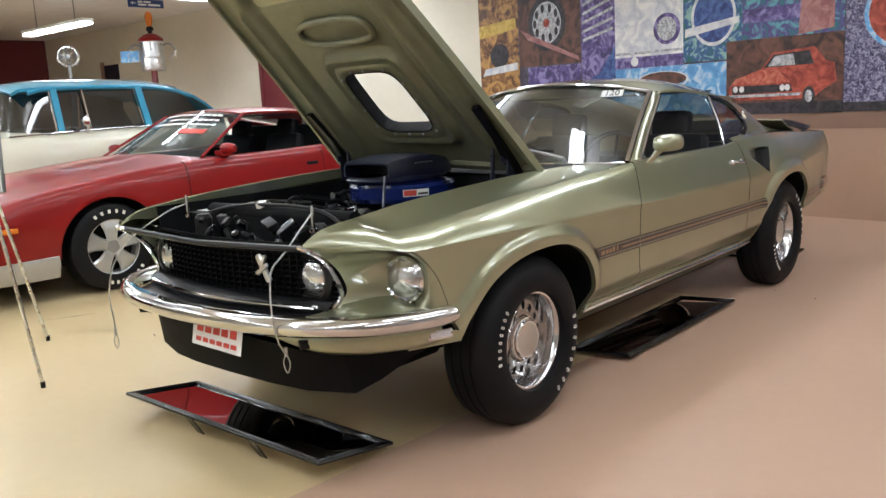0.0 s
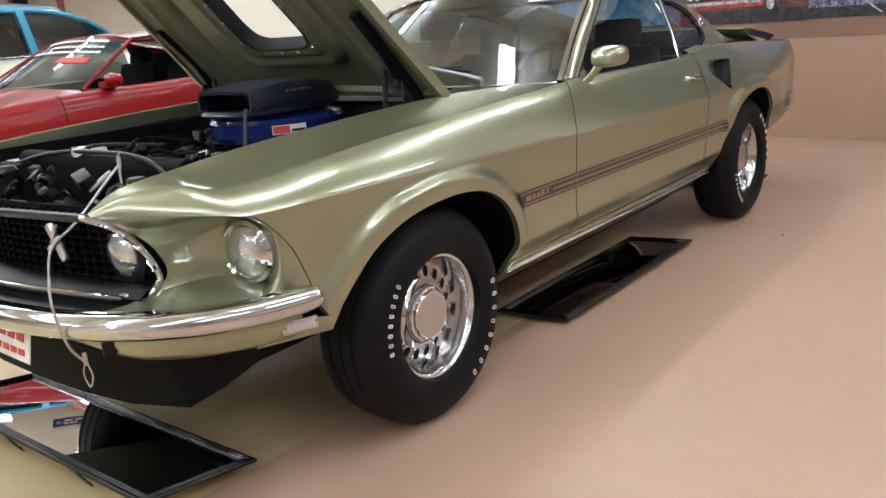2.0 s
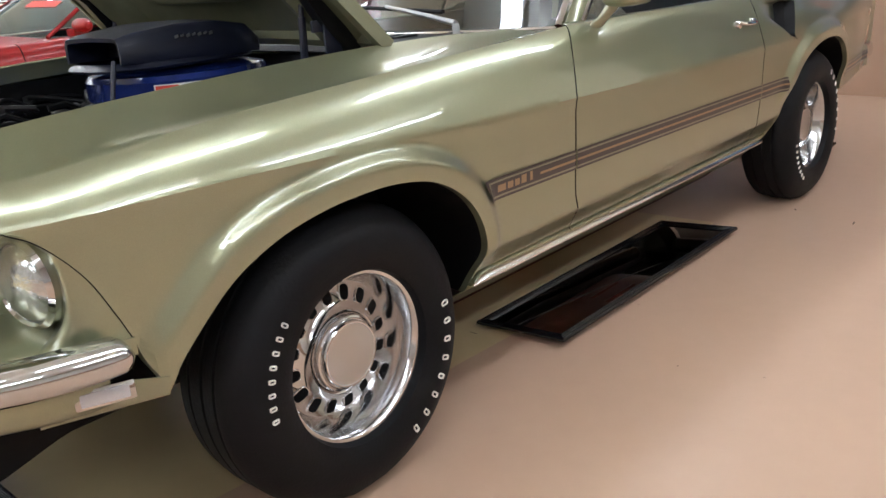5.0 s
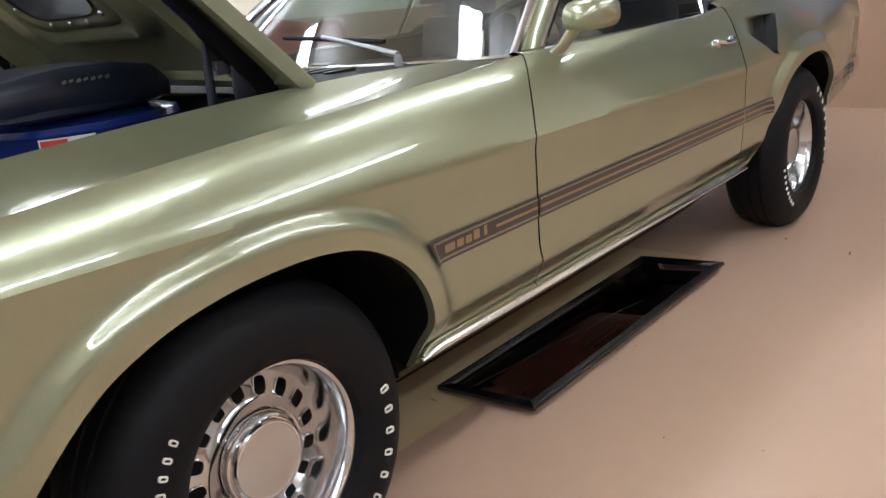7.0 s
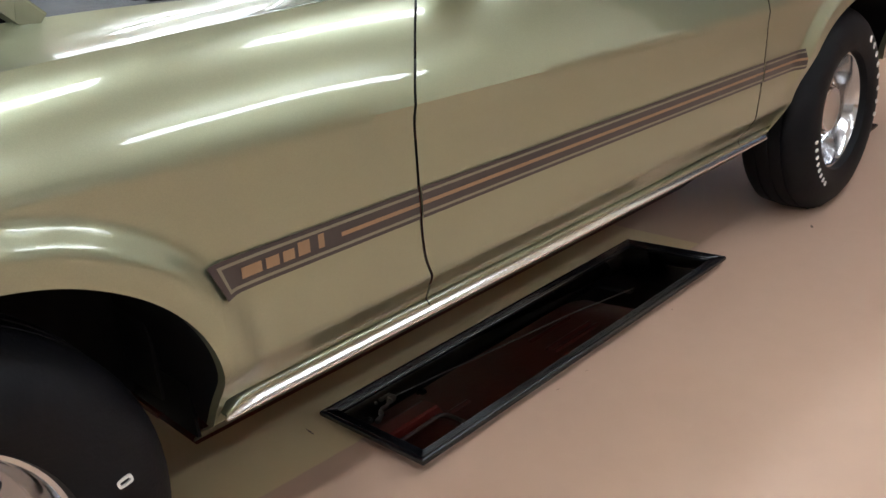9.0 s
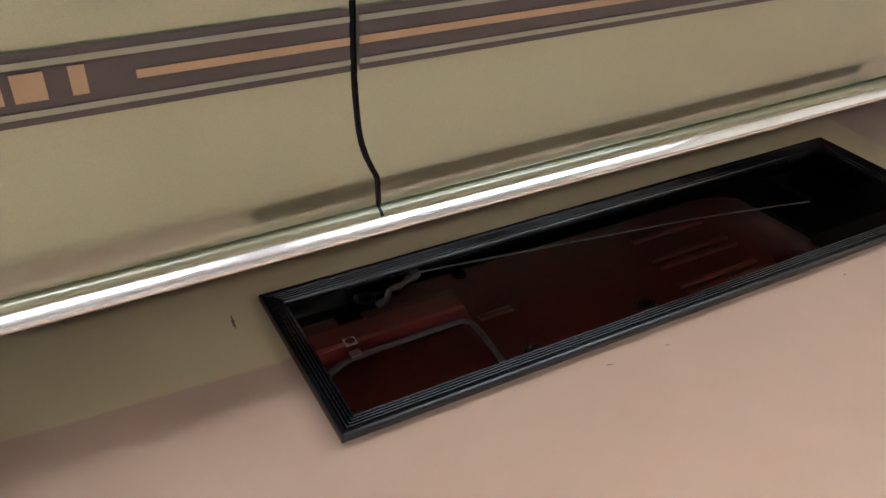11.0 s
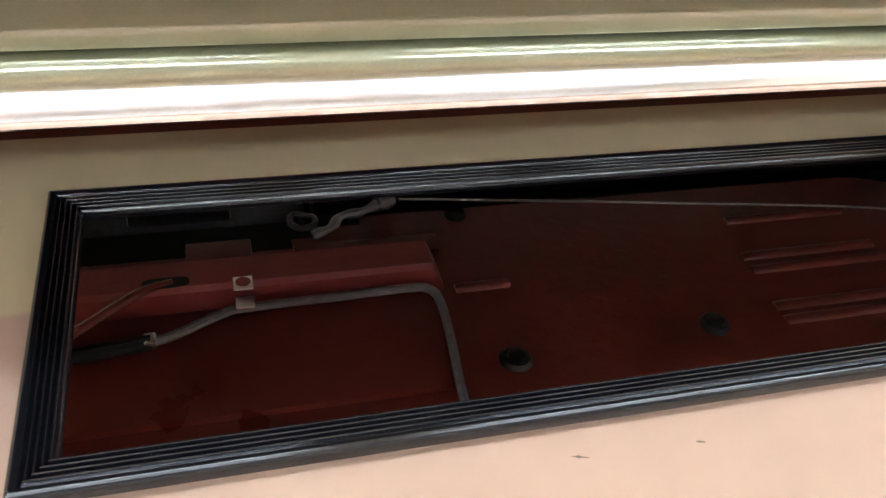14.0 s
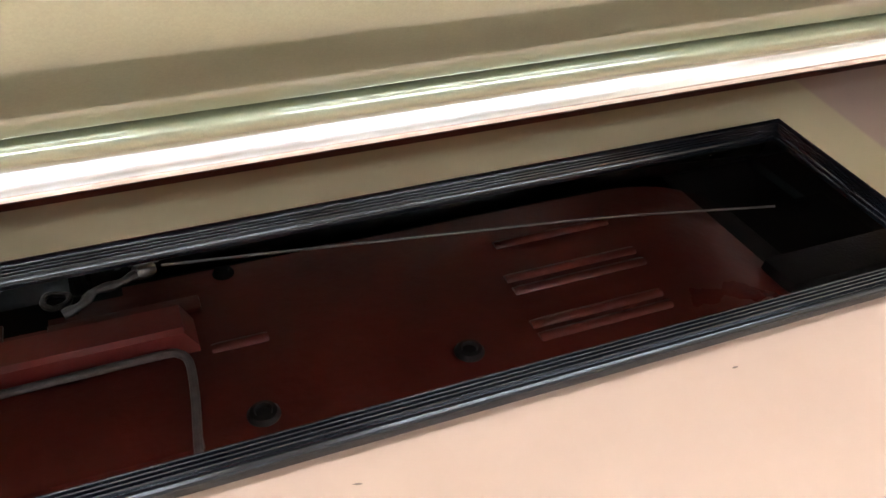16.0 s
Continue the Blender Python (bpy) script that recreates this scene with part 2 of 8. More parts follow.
def grid(bm, rows, close_u=False, close_v=False):
    """A sheet from rows of points."""
    vv = [[bm.verts.new(p) for p in r] for r in rows]
    nu, nv = len(vv), len(vv[0])
    for i in range(nu if close_u else nu - 1):
        for j in range(nv if close_v else nv - 1):
            q = [vv[i][j], vv[(i + 1) % nu][j], vv[(i + 1) % nu][(j + 1) % nv], vv[i][(j + 1) % nv]]
            if len({tuple(v.co) for v in q}) == 4:
                bm.faces.new(q)
            else:
                u = []
                for v in q:
                    if all((v.co - w.co).length > 1e-7 for w in u):
                        u.append(v)
                if len(u) == 3:
                    bm.faces.new(u)
    return vv


def thick(bm, d):
    bmesh.ops.recalc_face_normals(bm, faces=bm.faces[:])
    bmesh.ops.solidify(bm, geom=bm.faces[:], thickness=d)
    return bm


def smooth_path(pts, n=6, closed=False):
    """Catmull-Rom through the points, n steps a span."""
    p = [Vector(q) for q in pts]
    out = []
    k = len(p)
    for i in range(k if closed else k - 1):
        a = p[(i - 1) % k] if closed or i else p[0] * 2 - p[1]
        b, c = p[i], p[(i + 1) % k]
        d = p[(i + 2) % k] if closed or i + 2 < k else p[-1] * 2 - p[-2]
        for s in range(n):
            t = s / n
            out.append(0.5 * ((2 * b) + (c - a) * t + (2 * a - 5 * b + 4 * c - d) * t * t + (3 * b - a - 3 * c + d) * t ** 3))
    if not closed:
        out.append(p[-1])
    return out


def tube(bm, pts, r, n=8, caps=True, closed=False):
    p = [Vector(q) for q in pts]
    rings, up = [], None
    for i, q in enumerate(p):
        if closed:
            d = p[(i + 1) % len(p)] - p[i - 1]
        else:
            d = p[min(i + 1, len(p) - 1)] - p[max(i - 1, 0)]
        d.normalize()
        if up is None:
            up = Vector((0, 0, 1)) if abs(d.z) < 0.9 else Vector((1, 0, 0))
        s = d.cross(up).normalized()
        up = s.cross(d).normalized()
        rr = r[i] if isinstance(r, (list, tuple)) else r
        rings.append([q + rr * (math.cos(a) * s + math.sin(a) * up) for a in (2 * math.pi * j / n for j in range(n))])
    vv = grid(bm, rings, close_u=closed, close_v=True)
    if caps and not closed:
        bm.faces.new(vv[0])
        bm.faces.new(vv[-1])
    return bm


def lathe(bm, prof, m=None, n=32, close=False):
    """Turns (radius, height) pairs about the local z axis."""
    m = m or Matrix.Identity(4)
    rows = [[m @ Vector((r * math.cos(a), r * math.sin(a), h)) for a in (2 * math.pi * j / n for j in range(n))] for r, h in prof]
    grid(bm, rows, close_u=close, close_v=True)
    return bm


def sweep(bm, path, section, caps=True, up=(0, 0, 1)):
    """A section of (out, up) pairs along a path; out lies to the right of the way."""
    p = [Vector(q) for q in path]
    rows = []
    for i, q in enumerate(p):
        d = (p[min(i + 1, len(p) - 1)] - p[max(i - 1, 0)]).normalized()
        o = d.cross(Vector(up)).normalized()
        u = o.cross(d).normalized()
        rows.append([q + o * a + u * b for a, b in section])
    vv = grid(bm, rows, close_v=True)
    if caps:
        bm.faces.new(vv[0])
        bm.faces.new(vv[-1])
    return bm


def curve_fn(pts):
    """Smooth function through (x, value) pairs."""
    xs, ys = [p[0] for p in pts], [p[1] for p in pts]
    n = len(xs)
    sl = [(ys[i + 1] - ys[i]) / (xs[i + 1] - xs[i]) for i in range(n - 1)]
    tg = [sl[0]] + [0 if sl[i - 1] * sl[i] < 0 else (sl[i - 1] + sl[i]) / 2 for i in range(1, n - 1)] + [sl[-1]]

    def f(x):
        if x <= xs[0]:
            return ys[0]
        if x >= xs[-1]:
            return ys[-1]
        i = max(k for k in range(n - 1) if xs[k] <= x)
        h = xs[i + 1] - xs[i]
        t = (x - xs[i]) / h
        return ((2 * t ** 3 - 3 * t * t + 1) * ys[i] + (t ** 3 - 2 * t * t + t) * h * tg[i] + (3 * t * t - 2 * t ** 3) * ys[i + 1] + (t ** 3 - t * t) * h * tg[i + 1])
    return f


def flip(bm, cy):
    """Mirrors a mesh across the plane y = cy."""
    for v in bm.verts:
        v.co.y = 2 * cy - v.co.y
    bmesh.ops.reverse_faces(bm, faces=bm.faces[:])
    return bm


def both(name, make, m, parent, cy, label="", angle=32):
    """The near and the far one of a pair."""
    return part(name, make(), m, parent, label, angle), part(name, flip(make(), cy), m, parent, label, angle)


def lerp(a, b, t):
    return a + (b - a) * t


def frange(a, b, step):
    n = max(1, round((b - a) / step))
    return [a + (b - a) * i / n for i in range(n + 1)]


def disc(bm, m, r, n=24):
    bm.faces.new([bm.verts.new(m @ Vector((r * math.cos(a), r * math.sin(a), 0))) for a in (2 * math.pi * j / n for j in range(n))])
    return bm


def bar(bm, m, w, h, d=0.002):
    """A flat bar centred at m, in its local x and y, raised along z."""
    return box(bm, -w / 2, w / 2, -h / 2, h / 2, 0, d, 0, m)


# ---------------------------------------------------------------- the room
def slab(name, x0, x1, y0, y1, z0, z1, m, label, category):
    return tagged(part(name, box(B(), x0, x1, y0, y1, z0, z1), m), label, category, kind="structure")


def floor_material():
    """Sealed concrete: rosy tan, with a painted yellow field that ends in straight lines, scuffs and specks."""
    m, nt, bs = nodes_of("sealed_floor_coating")
    N, L = nt.nodes.new, nt.links.new
    tc, sep = N("ShaderNodeTexCoord"), N("ShaderNodeSeparateXYZ")
    L(tc.outputs["Object"], sep.inputs[0])

    def step(sock, at, soft, flipped=False):
        r = N("ShaderNodeMapRange")
        r.inputs["From Min"].default_value, r.inputs["From Max"].default_value = at - soft, at + soft
        if flipped:
            r.inputs["To Min"].default_value, r.inputs["To Max"].default_value = 1, 0
        L(sock, r.inputs["Value"])
        return r.outputs["Result"]
    wob = N("ShaderNodeTexNoise")
    wob.inputs["Scale"].default_value = 9
    L(tc.outputs["Object"], wob.inputs["Vector"])
    wy = N("ShaderNodeMath")
    wy.operation = "MULTIPLY_ADD"
    wy.inputs[1].default_value = 0.012
    L(wob.outputs["Fac"], wy.inputs[0])
    L(sep.outputs["Y"], wy.inputs[2])
    yel = N("ShaderNodeMath")
    yel.operation = "MULTIPLY"
    slant = N("ShaderNodeMath")
    slant.operation = "MULTIPLY_ADD"
    slant.inputs[1].default_value = 0.034
    L(sep.outputs["X"], slant.inputs[0])
    L(wy.outputs[0], slant.inputs[2])
    L(step(slant.outputs[0], 0.307, 0.003), yel.inputs[0])
    L(step(sep.outputs["X"], 2.19, 0.004, True), yel.inputs[1])
    n1, n2 = N("ShaderNodeTexNoise"), N("ShaderNodeTexNoise")
    n1.inputs["Scale"].default_value, n1.inputs["Detail"].default_value = 0.9, 6
    n2.inputs["Scale"].default_value, n2.inputs["Detail"].default_value = 14, 5
    L(tc.outputs["Object"], n1.inputs["Vector"])
    L(tc.outputs["Object"], n2.inputs["Vector"])

    def two(a, b):
        x = N("ShaderNodeMix")
        x.data_type = "RGBA"
        x.inputs["A"].default_value, x.inputs["B"].default_value = (*a, 1), (*b, 1)
        return x
    tan, yl, pick, fine = two((0.490, 0.326, 0.232), (0.565, 0.384, 0.275)), two((0.59, 0.462, 0.256), (0.67, 0.534, 0.306)), two((0, 0, 0), (0, 0, 0)), two((0.93, 0.92, 0.9), (1, 1, 1))
    L(n1.outputs["Fac"], tan.inputs["Factor"])
    L(n1.outputs["Fac"], yl.inputs["Factor"])
    L(tan.outputs["Result"], pick.inputs["A"])
    L(yl.outputs["Result"], pick.inputs["B"])
    L(yel.outputs[0], pick.inputs["Factor"])
    L(n2.outputs["Fac"], fine.inputs["Factor"])
    mul = N("ShaderNodeMix")
    mul.data_type, mul.blend_type = "RGBA", "MULTIPLY"
    mul.inputs["Factor"].default_value = 1
    L(pick.outputs["Result"], mul.inputs["A"])
    L(fine.outputs["Result"], mul.inputs["B"])
    # small dark specks
    vo = N("ShaderNodeTexVoronoi")
    vo.inputs["Scale"].default_value = 4.5
    L(tc.outputs["Object"], vo.inputs["Vector"])
    sp = step(vo.outputs["Distance"], 0.014, 0.008, True)
    spk = N("ShaderNodeMix")
    spk.data_type = "RGBA"
    spk.inputs["B"].default_value = (0.16, 0.11, 0.08, 1)
    half = N("ShaderNodeMath")
    half.operation = "MULTIPLY"
    half.inputs[1].default_value = 0.55
    L(sp, half.inputs[0])
    L(half.outputs[0], spk.inputs["Factor"])
    L(mul.outputs["Result"], spk.inputs["A"])
    L(spk.outputs["Result"], bs.inputs["Base Color"])
    rr = N("ShaderNodeMapRange")
    rr.inputs["To Min"].default_value, rr.inputs["To Max"].default_value = 0.30, 0.46
    L(n1.outputs["Fac"], rr.inputs["Value"])
    L(rr.outputs["Result"], bs.inputs["Roughness"])
    bp = N("ShaderNodeBump")
    bp.inputs["Strength"].default_value, bp.inputs["Distance"].default_value = 0.04, 0.01
    L(n2.outputs["Fac"], bp.inputs["Height"])
    L(bp.outputs["Normal"], bs.inputs["Normal"])
    return m


X0, Y0, Y1 = -8.0, -5.6, 17.5
KINK = 5.0           # along the mural wall, where it bends into the cream wall behind
FAR_X = 6.225        # face of the cream wall beyond the bend
TURN = Matrix.Translation((5.439, 0, 0)) @ pose(0, 0, 0, 0, 0, -8.92) @ Matrix.Translation((-WALL_X, 0, 0))


def turned(ob):
    """Swings a thing built on the plane x = WALL_X into the slanting mural wall."""
    ob.matrix_world = TURN @ ob.matrix_world
    return ob


def wall_place(y, z):
    """A spot on the plain x = WALL_X carried on, along the line of sight from the entrance, to the slanting wall."""
    ex, ey, ez = -2.53, -1.754, 1.246
    s = (5.439 + 0.157 * ey - ex) / (WALL_X - ex - 0.157 * (y - ey))
    return (ey + s * (y - ey)) / math.cos(radians(8.92)), ez + s * (z - ez)


slab("floor", X0, FAR_X + 0.2, Y0, Y1, -0.12, 0, floor_material(), "sealed concrete floor, rosy tan with a painted yellow field", "floor")
slab("ceiling", X0, FAR_X + 0.2, Y0, Y1, CEIL, CEIL + 0.1, CEILING, "plain white ceiling with strip lights", "ceiling")
# the wall with the mural: tan dado below, cream above, a darker band between them
turned(slab("wall_east_dado", WALL_X, WALL_X + 0.2, Y0 - 0.3, KINK, 0, 0.945, WALL_TAN, "tan painted lower wall", "wall"))
turned(slab("wall_east", WALL_X + 0.004, WALL_X + 0.2, Y0 - 0.3, KINK, 0.945, CEIL, WALL_CREAM, "cream painted wall above a tan dado", "wall"))
turned(slab("trim", WALL_X - 0.004, WALL_X + 0.003, Y0 - 0.3, KINK, 0.815, 0.962, WALL_BAND, "darker brown band below the mural", "trim"))
slab("wall_east_far_dado", FAR_X, FAR_X + 0.2, 4.93, Y1, 0, 0.945, WALL_TAN, "tan painted lower wall", "wall")
slab("wall_east_far", FAR_X + 0.004, FAR_X + 0.2, 4.93, Y1, 0.945, CEIL, WALL_CREAM, "cream painted wall above a tan dado", "wall")
slab("wall_north", X0, FAR_X, Y1, Y1 + 0.2, 0, CEIL, MAROON, "dark maroon painted wall", "wall")
# unseen wall, drawn in close and white for the chrome sill to reflect
slab("wall_south_dado", X0, WALL_X, Y0 - 0.2, Y0, 0, 0.60, WALL_TAN, "tan painted lower wall", "wall")
slab("wall_south", X0, WALL_X, Y0 - 0.2, Y0 - 0.004, 0.60, CEIL, WALL_WHITE, "unseen off-white wall above a tan dado, placed for reflections", "wall")
slab("wall_west", X0 - 0.2, X0, Y0, Y1, 0, CEIL, WALL_WHITE, "off-white painted wall", "wall")


def strip_light(x, y):
    t = thing("strip_light", x, y, HANG, "white enamelled fluorescent strip light hung on rods", "ceiling light", "ceiling strip lights")
    b = B()
    for s in (-1, 1):
        box(b, x - 1.2, x + 1.2, y + s * 0.095 - 0.006, y + s * 0.095 + 0.006, HANG, HANG + 0.07, 0.003)
    for s in (-1, 1):
        box(b, x + s * 1.194 - 0.006, x + s * 1.194 + 0.006, y - 0.088, y + 0.088, HANG, HANG + 0.07, 0.003)
    part("housing", b, FIXTURE, t)
    for dy in (-0.045, 0.045):
        part("tube", tube(B(), [(x - 1.16, y + dy, HANG + 0.02), (x + 1.16, y + dy, HANG + 0.02)], 0.014, 10), TUBE, t)
    for dx in (-0.9, 0.9):
        part("rod", tube(B(), [(x + dx, y + 0.094, HANG + 0.07), (x + dx, y + 0.094, CEIL)], 0.004, 6), STEEL, t)
    return t


# also builds the unseen fittings added past the first grid
for sx, sy in STRIPS:
    strip_light(sx, sy)

# maroon door in the cream wall, with its frame
door = thing("door_1", FAR_X, 9.30, 0, "flush maroon door in a maroon frame", "door", kind="structure")
part("leaf", box(B(), FAR_X - 0.012, FAR_X + 0.03, 8.905, 9.695, 0.0, 2.11, 0.004), MAROON, door)
for a, c in ((8.82, 8.90), (9.70, 9.78)):
    part("frame", box(B(), FAR_X - 0.03, FAR_X + 0.03, a, c, 0, 2.20, 0.004), MAROON, door)
part("frame", box(B(), FAR_X - 0.03, FAR_X + 0.03, 8.902, 9.698, 2.115, 2.20, 0.004), MAROON, door)


# ---------------------------------------------------------------- tilted floor mirrors
def floor_mirror(px, py, rz, zlow, zhigh, W, label, front_feet):
    """Long framed mirror; local y is the short way, its high edge on the -y side."""
    L = 1.247
    tilt = math.degrees(math.asin((zhigh - zlow) / W))
    m = pose(px, py, (zlow + zhigh) / 2, 0, 0, rz) @ pose(0, 0, 0, -tilt, 0, 0)
    t = thing("floor_mirror", px, py, 0, label, "mirror", "floor mirrors round the car")
    fw, fh = 0.034, 0.014
    sec = [(0, -fh), (0, -0.0080), (0.0006, -0.0062), (0.0022, -0.0034), (0.0052, -0.0018), (0.0082, -0.0022), (0.0098, -0.0046), (0.0108, -0.0060)]
    for k in range(4):  # a broad outer bead, then narrow ones with grooves between them
        s = 0.0112 + 0.0049 * k
        sec += [(s, -0.0058 - 0.0003 * k), (s + 0.0008, -0.0030 - 0.0003 * k), (s + 0.0020, -0.0018 - 0.0003 * k), (s + 0.0032, -0.0024 - 0.0003 * k), (s + 0.0042, -0.0056 - 0.0003 * k)]
    sec += [(0.0310, -0.0075), (0.0330, -0.0095), (fw, -0.012), (fw, -fh)]
    corners = [(-L / 2, -W / 2), (L / 2, -W / 2), (L / 2, W / 2), (-L / 2, W / 2)]
    for i in range(4):
        a, c = Vector((*corners[i], 0)), Vector((*corners[(i + 1) % 4], 0))
        d = (c - a).normalized()
        inw = Vector((-d.y, d.x, 0))
        b = B()
        rows = [[m @ (e + inw * s + d * s * k + Vector((0, 0, h))) for s, h in sec] for e, k in ((a, 1), (c, -1))]
        vv = grid(b, rows, close_v=True)
        b.faces.new(vv[0])
        b.faces.new(vv[1])
        part("frame_rail", b, MFRAME, t, angle=50)
    b = B()
    box(b, -L / 2 + 0.03, L / 2 - 0.03, -W / 2 + 0.03, W / 2 - 0.03, -0.0135, -0.0115, 0, m)
    part("mirror_glass", b, MIRROR, t, "silvered mirror pane")
    # thin folding legs under the raised edge
    for fx in (-0.16, 0.24) if front_feet else (-0.40, 0.40):
        c = m @ Vector((fx, -W / 2 + (0.004 if front_feet else 0.06), -fh))
        u = (m.to_3x3() @ Vector((1, 0, 0))).normalized()
        v = Vector((-u.y, u.x, 0)).normalized()
        up = [c + u * (s * 0.022) + v * o for s, o in ((-1, 0.0), (1, 0.0), (1, 0.006), (-1, 0.006))]
        b = B()
        vv = grid(b, [[Vector((p.x, p.y, 0.0)) + v * 0.05 for p in up], up], close_v=True)
        b.faces.new(vv[0])
        b.faces.new(vv[1])
        part("foot", b, MFRAME, t)
    return t


floor_mirror(1.446, 0.243, 0, 0.021, 0.038, 0.336, "long black-framed mirror tilted on the floor beside the green car", False)
floor_mirror(-0.712, 0.910, -90, 0.050, 0.100, 0.352, "long black-framed mirror tilted on the floor before the green car", True)
floor_mirror(3.530, 0.835, 90, 0.026, 0.050, 0.34, "long black-framed mirror on the floor behind the green car", False)


# ---------------------------------------------------------------- the green fastback
SHIFT = Vector((0.069, -0.010, -0.044))   # from the measure used for the panels to the floor
car = thing("fastback_car", 1.4, CY, -SHIFT.z, "green-gold metallic vintage fastback with its bonnet open", "car")

crease_z = curve_fn([(-0.72, 0.822), (-0.3, 0.822), (0.15, 0.808), (0.757, 0.792), (1.31, 0.780), (1.9, 0.769), (2.3, 0.768), (2.8, 0.78), (3.3, 0.80), (3.75, 0.80)])
crease_y = curve_fn([(-0.72, 0.075), (-0.6, 0.045), (-0.4, 0.022), (0.0, 0.012), (0.8, 0.018), (1.5, 0.02), (2.2, 0.022), (2.7, 0.018), (3.1, 0.034), (3.45, 0.074), (3.72, 0.118)])
ARCH_F = smooth_path([(-0.505, 0, 0.49), (-0.47, 0, 0.548), (-0.37, 0, 0.645), (-0.266, 0, 0.697), (-0.16, 0, 0.722), (-0.05, 0, 0.731), (0.05, 0, 0.728), (0.15, 0, 0.708), (0.23, 0, 0.668), (0.29, 0, 0.615), (0.33, 0, 0.55), (0.349, 0, 0.47), (0.356, 0, 0.36)], 5)
ARCH_R = smooth_path([(2.255, 0, 0.36), (2.275, 0, 0.46), (2.32, 0, 0.56), (2.39, 0, 0.645), (2.48, 0, 0.70), (2.60, 0, 0.735), (2.72, 0, 0.745), (2.85, 0, 0.73), (2.96, 0, 0.675), (3.03, 0, 0.59), (3.07, 0, 0.47)], 5)
AX_F, AZ_F = [p.x for p in ARCH_F], [p.z for p in ARCH_F]
AX_R, AZ_R = [p.x for p in ARCH_R], [p.z for p in ARCH_R]
GAP = 0.775
SILL_Z = 0.412
FOLD_Z = 0.483      # crease below which the side turns under
gap_x = curve_fn([(0.40, 0.811), (0.412, 0.808), (0.447, 0.796), (0.475, 0.786), (0.492, 0.778), (0.514, 0.769), (0.574, 0.760), (0.644, 0.757), (0.745, 0.756), (0.79, 0.760), (0.85, 0.790), (0.907, 0.828), (0.965, 0.880)])
arch_pts = [(p.x, p.z) for p in ARCH_F + ARCH_R]


SEAM_X, SEAM_Z = [-0.70, -0.652, -0.60, -0.565, -0.545, -0.535], [0.822, 0.79, 0.725, 0.65, 0.60, 0.555]


def low_z(x):
    """Lower edge of the painted side."""
    if AX_F[0] <= x <= AX_F[-1]:
        return float(np.interp(x, AX_F, AZ_F))
    if AX_R[0] <= x <= AX_R[-1]:
        return float(np.interp(x, AX_R, AZ_R))
    if x < AX_F[0]:
        return float(np.interp(x, SEAM_X, SEAM_Z)) if x < -0.535 else 0.49 + 0.065 * (AX_F[0] - x) / 0.03
    if x > AX_R[-1]:
        return 0.47 + 0.02 * min(1, (x - AX_R[-1]) / 0.5)
    return SILL_Z


def flare(x, z):
    """Outward swell of the panels round the wheel openings."""
    if 0.50 < x < 2.10:
        return 0.0
    pts = arch_pts[:len(ARCH_F)] if x < 1 else arch_pts[len(ARCH_F):]
    d = min(math.hypot(x - a, z - c) for a, c in pts)
    if d > 0.085:
        return 0.0
    s = 1 - max(0.0, d - 0.034) / 0.051
    k = max(0.0, min(1.0, (z - (0.40 if x < 1 else 0.50)) / 0.12))
    f = 0.023 * s * s * (3 - 2 * s) * k * k * (3 - 2 * k)
    return f


def side_y(x, z):
    """How far inboard the side stands below the crease, with flared wheel lips."""
    zc, yc = crease_z(x), crease_y(x)
    t = max(0.0, (zc - z) / (zc - 0.36))
    fold = max(0.0, min(1.0, (x - 0.28) / 0.10)) * max(0.0, min(1.0, (2.34 - x) / 0.10))
    deep = max(0.0, FOLD_Z - z)
    tuck = 0.58 * (deep - 0.004 * (1 - math.exp(-deep / 0.004)))
    return yc + 0.003 * min(1, t * 12) + 0.037 * t ** 1.9 + lerp(0.016 * max(0.0, (0.46 - z) / 0.10) ** 2, tuck, fold) - flare(x, z)


def lean(b):
    """Panel edges at the front of the door follow the slanting gap."""
    for v in b.verts:
        if v.co.z > 0.38:
            near = max(0.0, 1 - abs(v.co.x - GAP) / 0.32) * max(0.0, min(1.0, (0.235 - v.co.y) / 0.09))
            v.co.x += (gap_x(v.co.z) - GAP) * near
    return b


def flank(yc, zc, yr, zr, s, hollow):
    """Section from the crease up to the shoulder: hollow just above the crease, rounded at the top."""
    p = [(0.0, 0.0), (lerp(0.18, 0.37, hollow), lerp(0.40, 0.26, hollow)), (0.60, 0.80), (1.0, 1.0)]
    w = ((1 - s) ** 3, 3 * s * (1 - s) ** 2, 3 * s * s * (1 - s), s ** 3)
    return lerp(yc, yr, sum(a * q[0] for a, q in zip(w, p))), lerp(zc, zr, sum(a * q[1] for a, q in zip(w, p)))


hollow_of = curve_fn([(-0.72, 0.0), (-0.45, 0.0), (0.0, 0.1), (0.8, 0.2), (1.5, 0.3), (2.0, 0.3), (2.4, 0.0), (3.8, 0.0)])


def columns(x0, x1, step, extra=()):
    """Places along the car for the sheets of one panel, none too near another."""
    xs = sorted(set(frange(x0, x1, step)) | {x for x in extra if x0 < x < x1})
    keep = [xs[0]]
    for x in xs[1:-1]:
        if x - keep[-1] > 0.0008:
            keep.append(x)
    return keep + [xs[-1]]


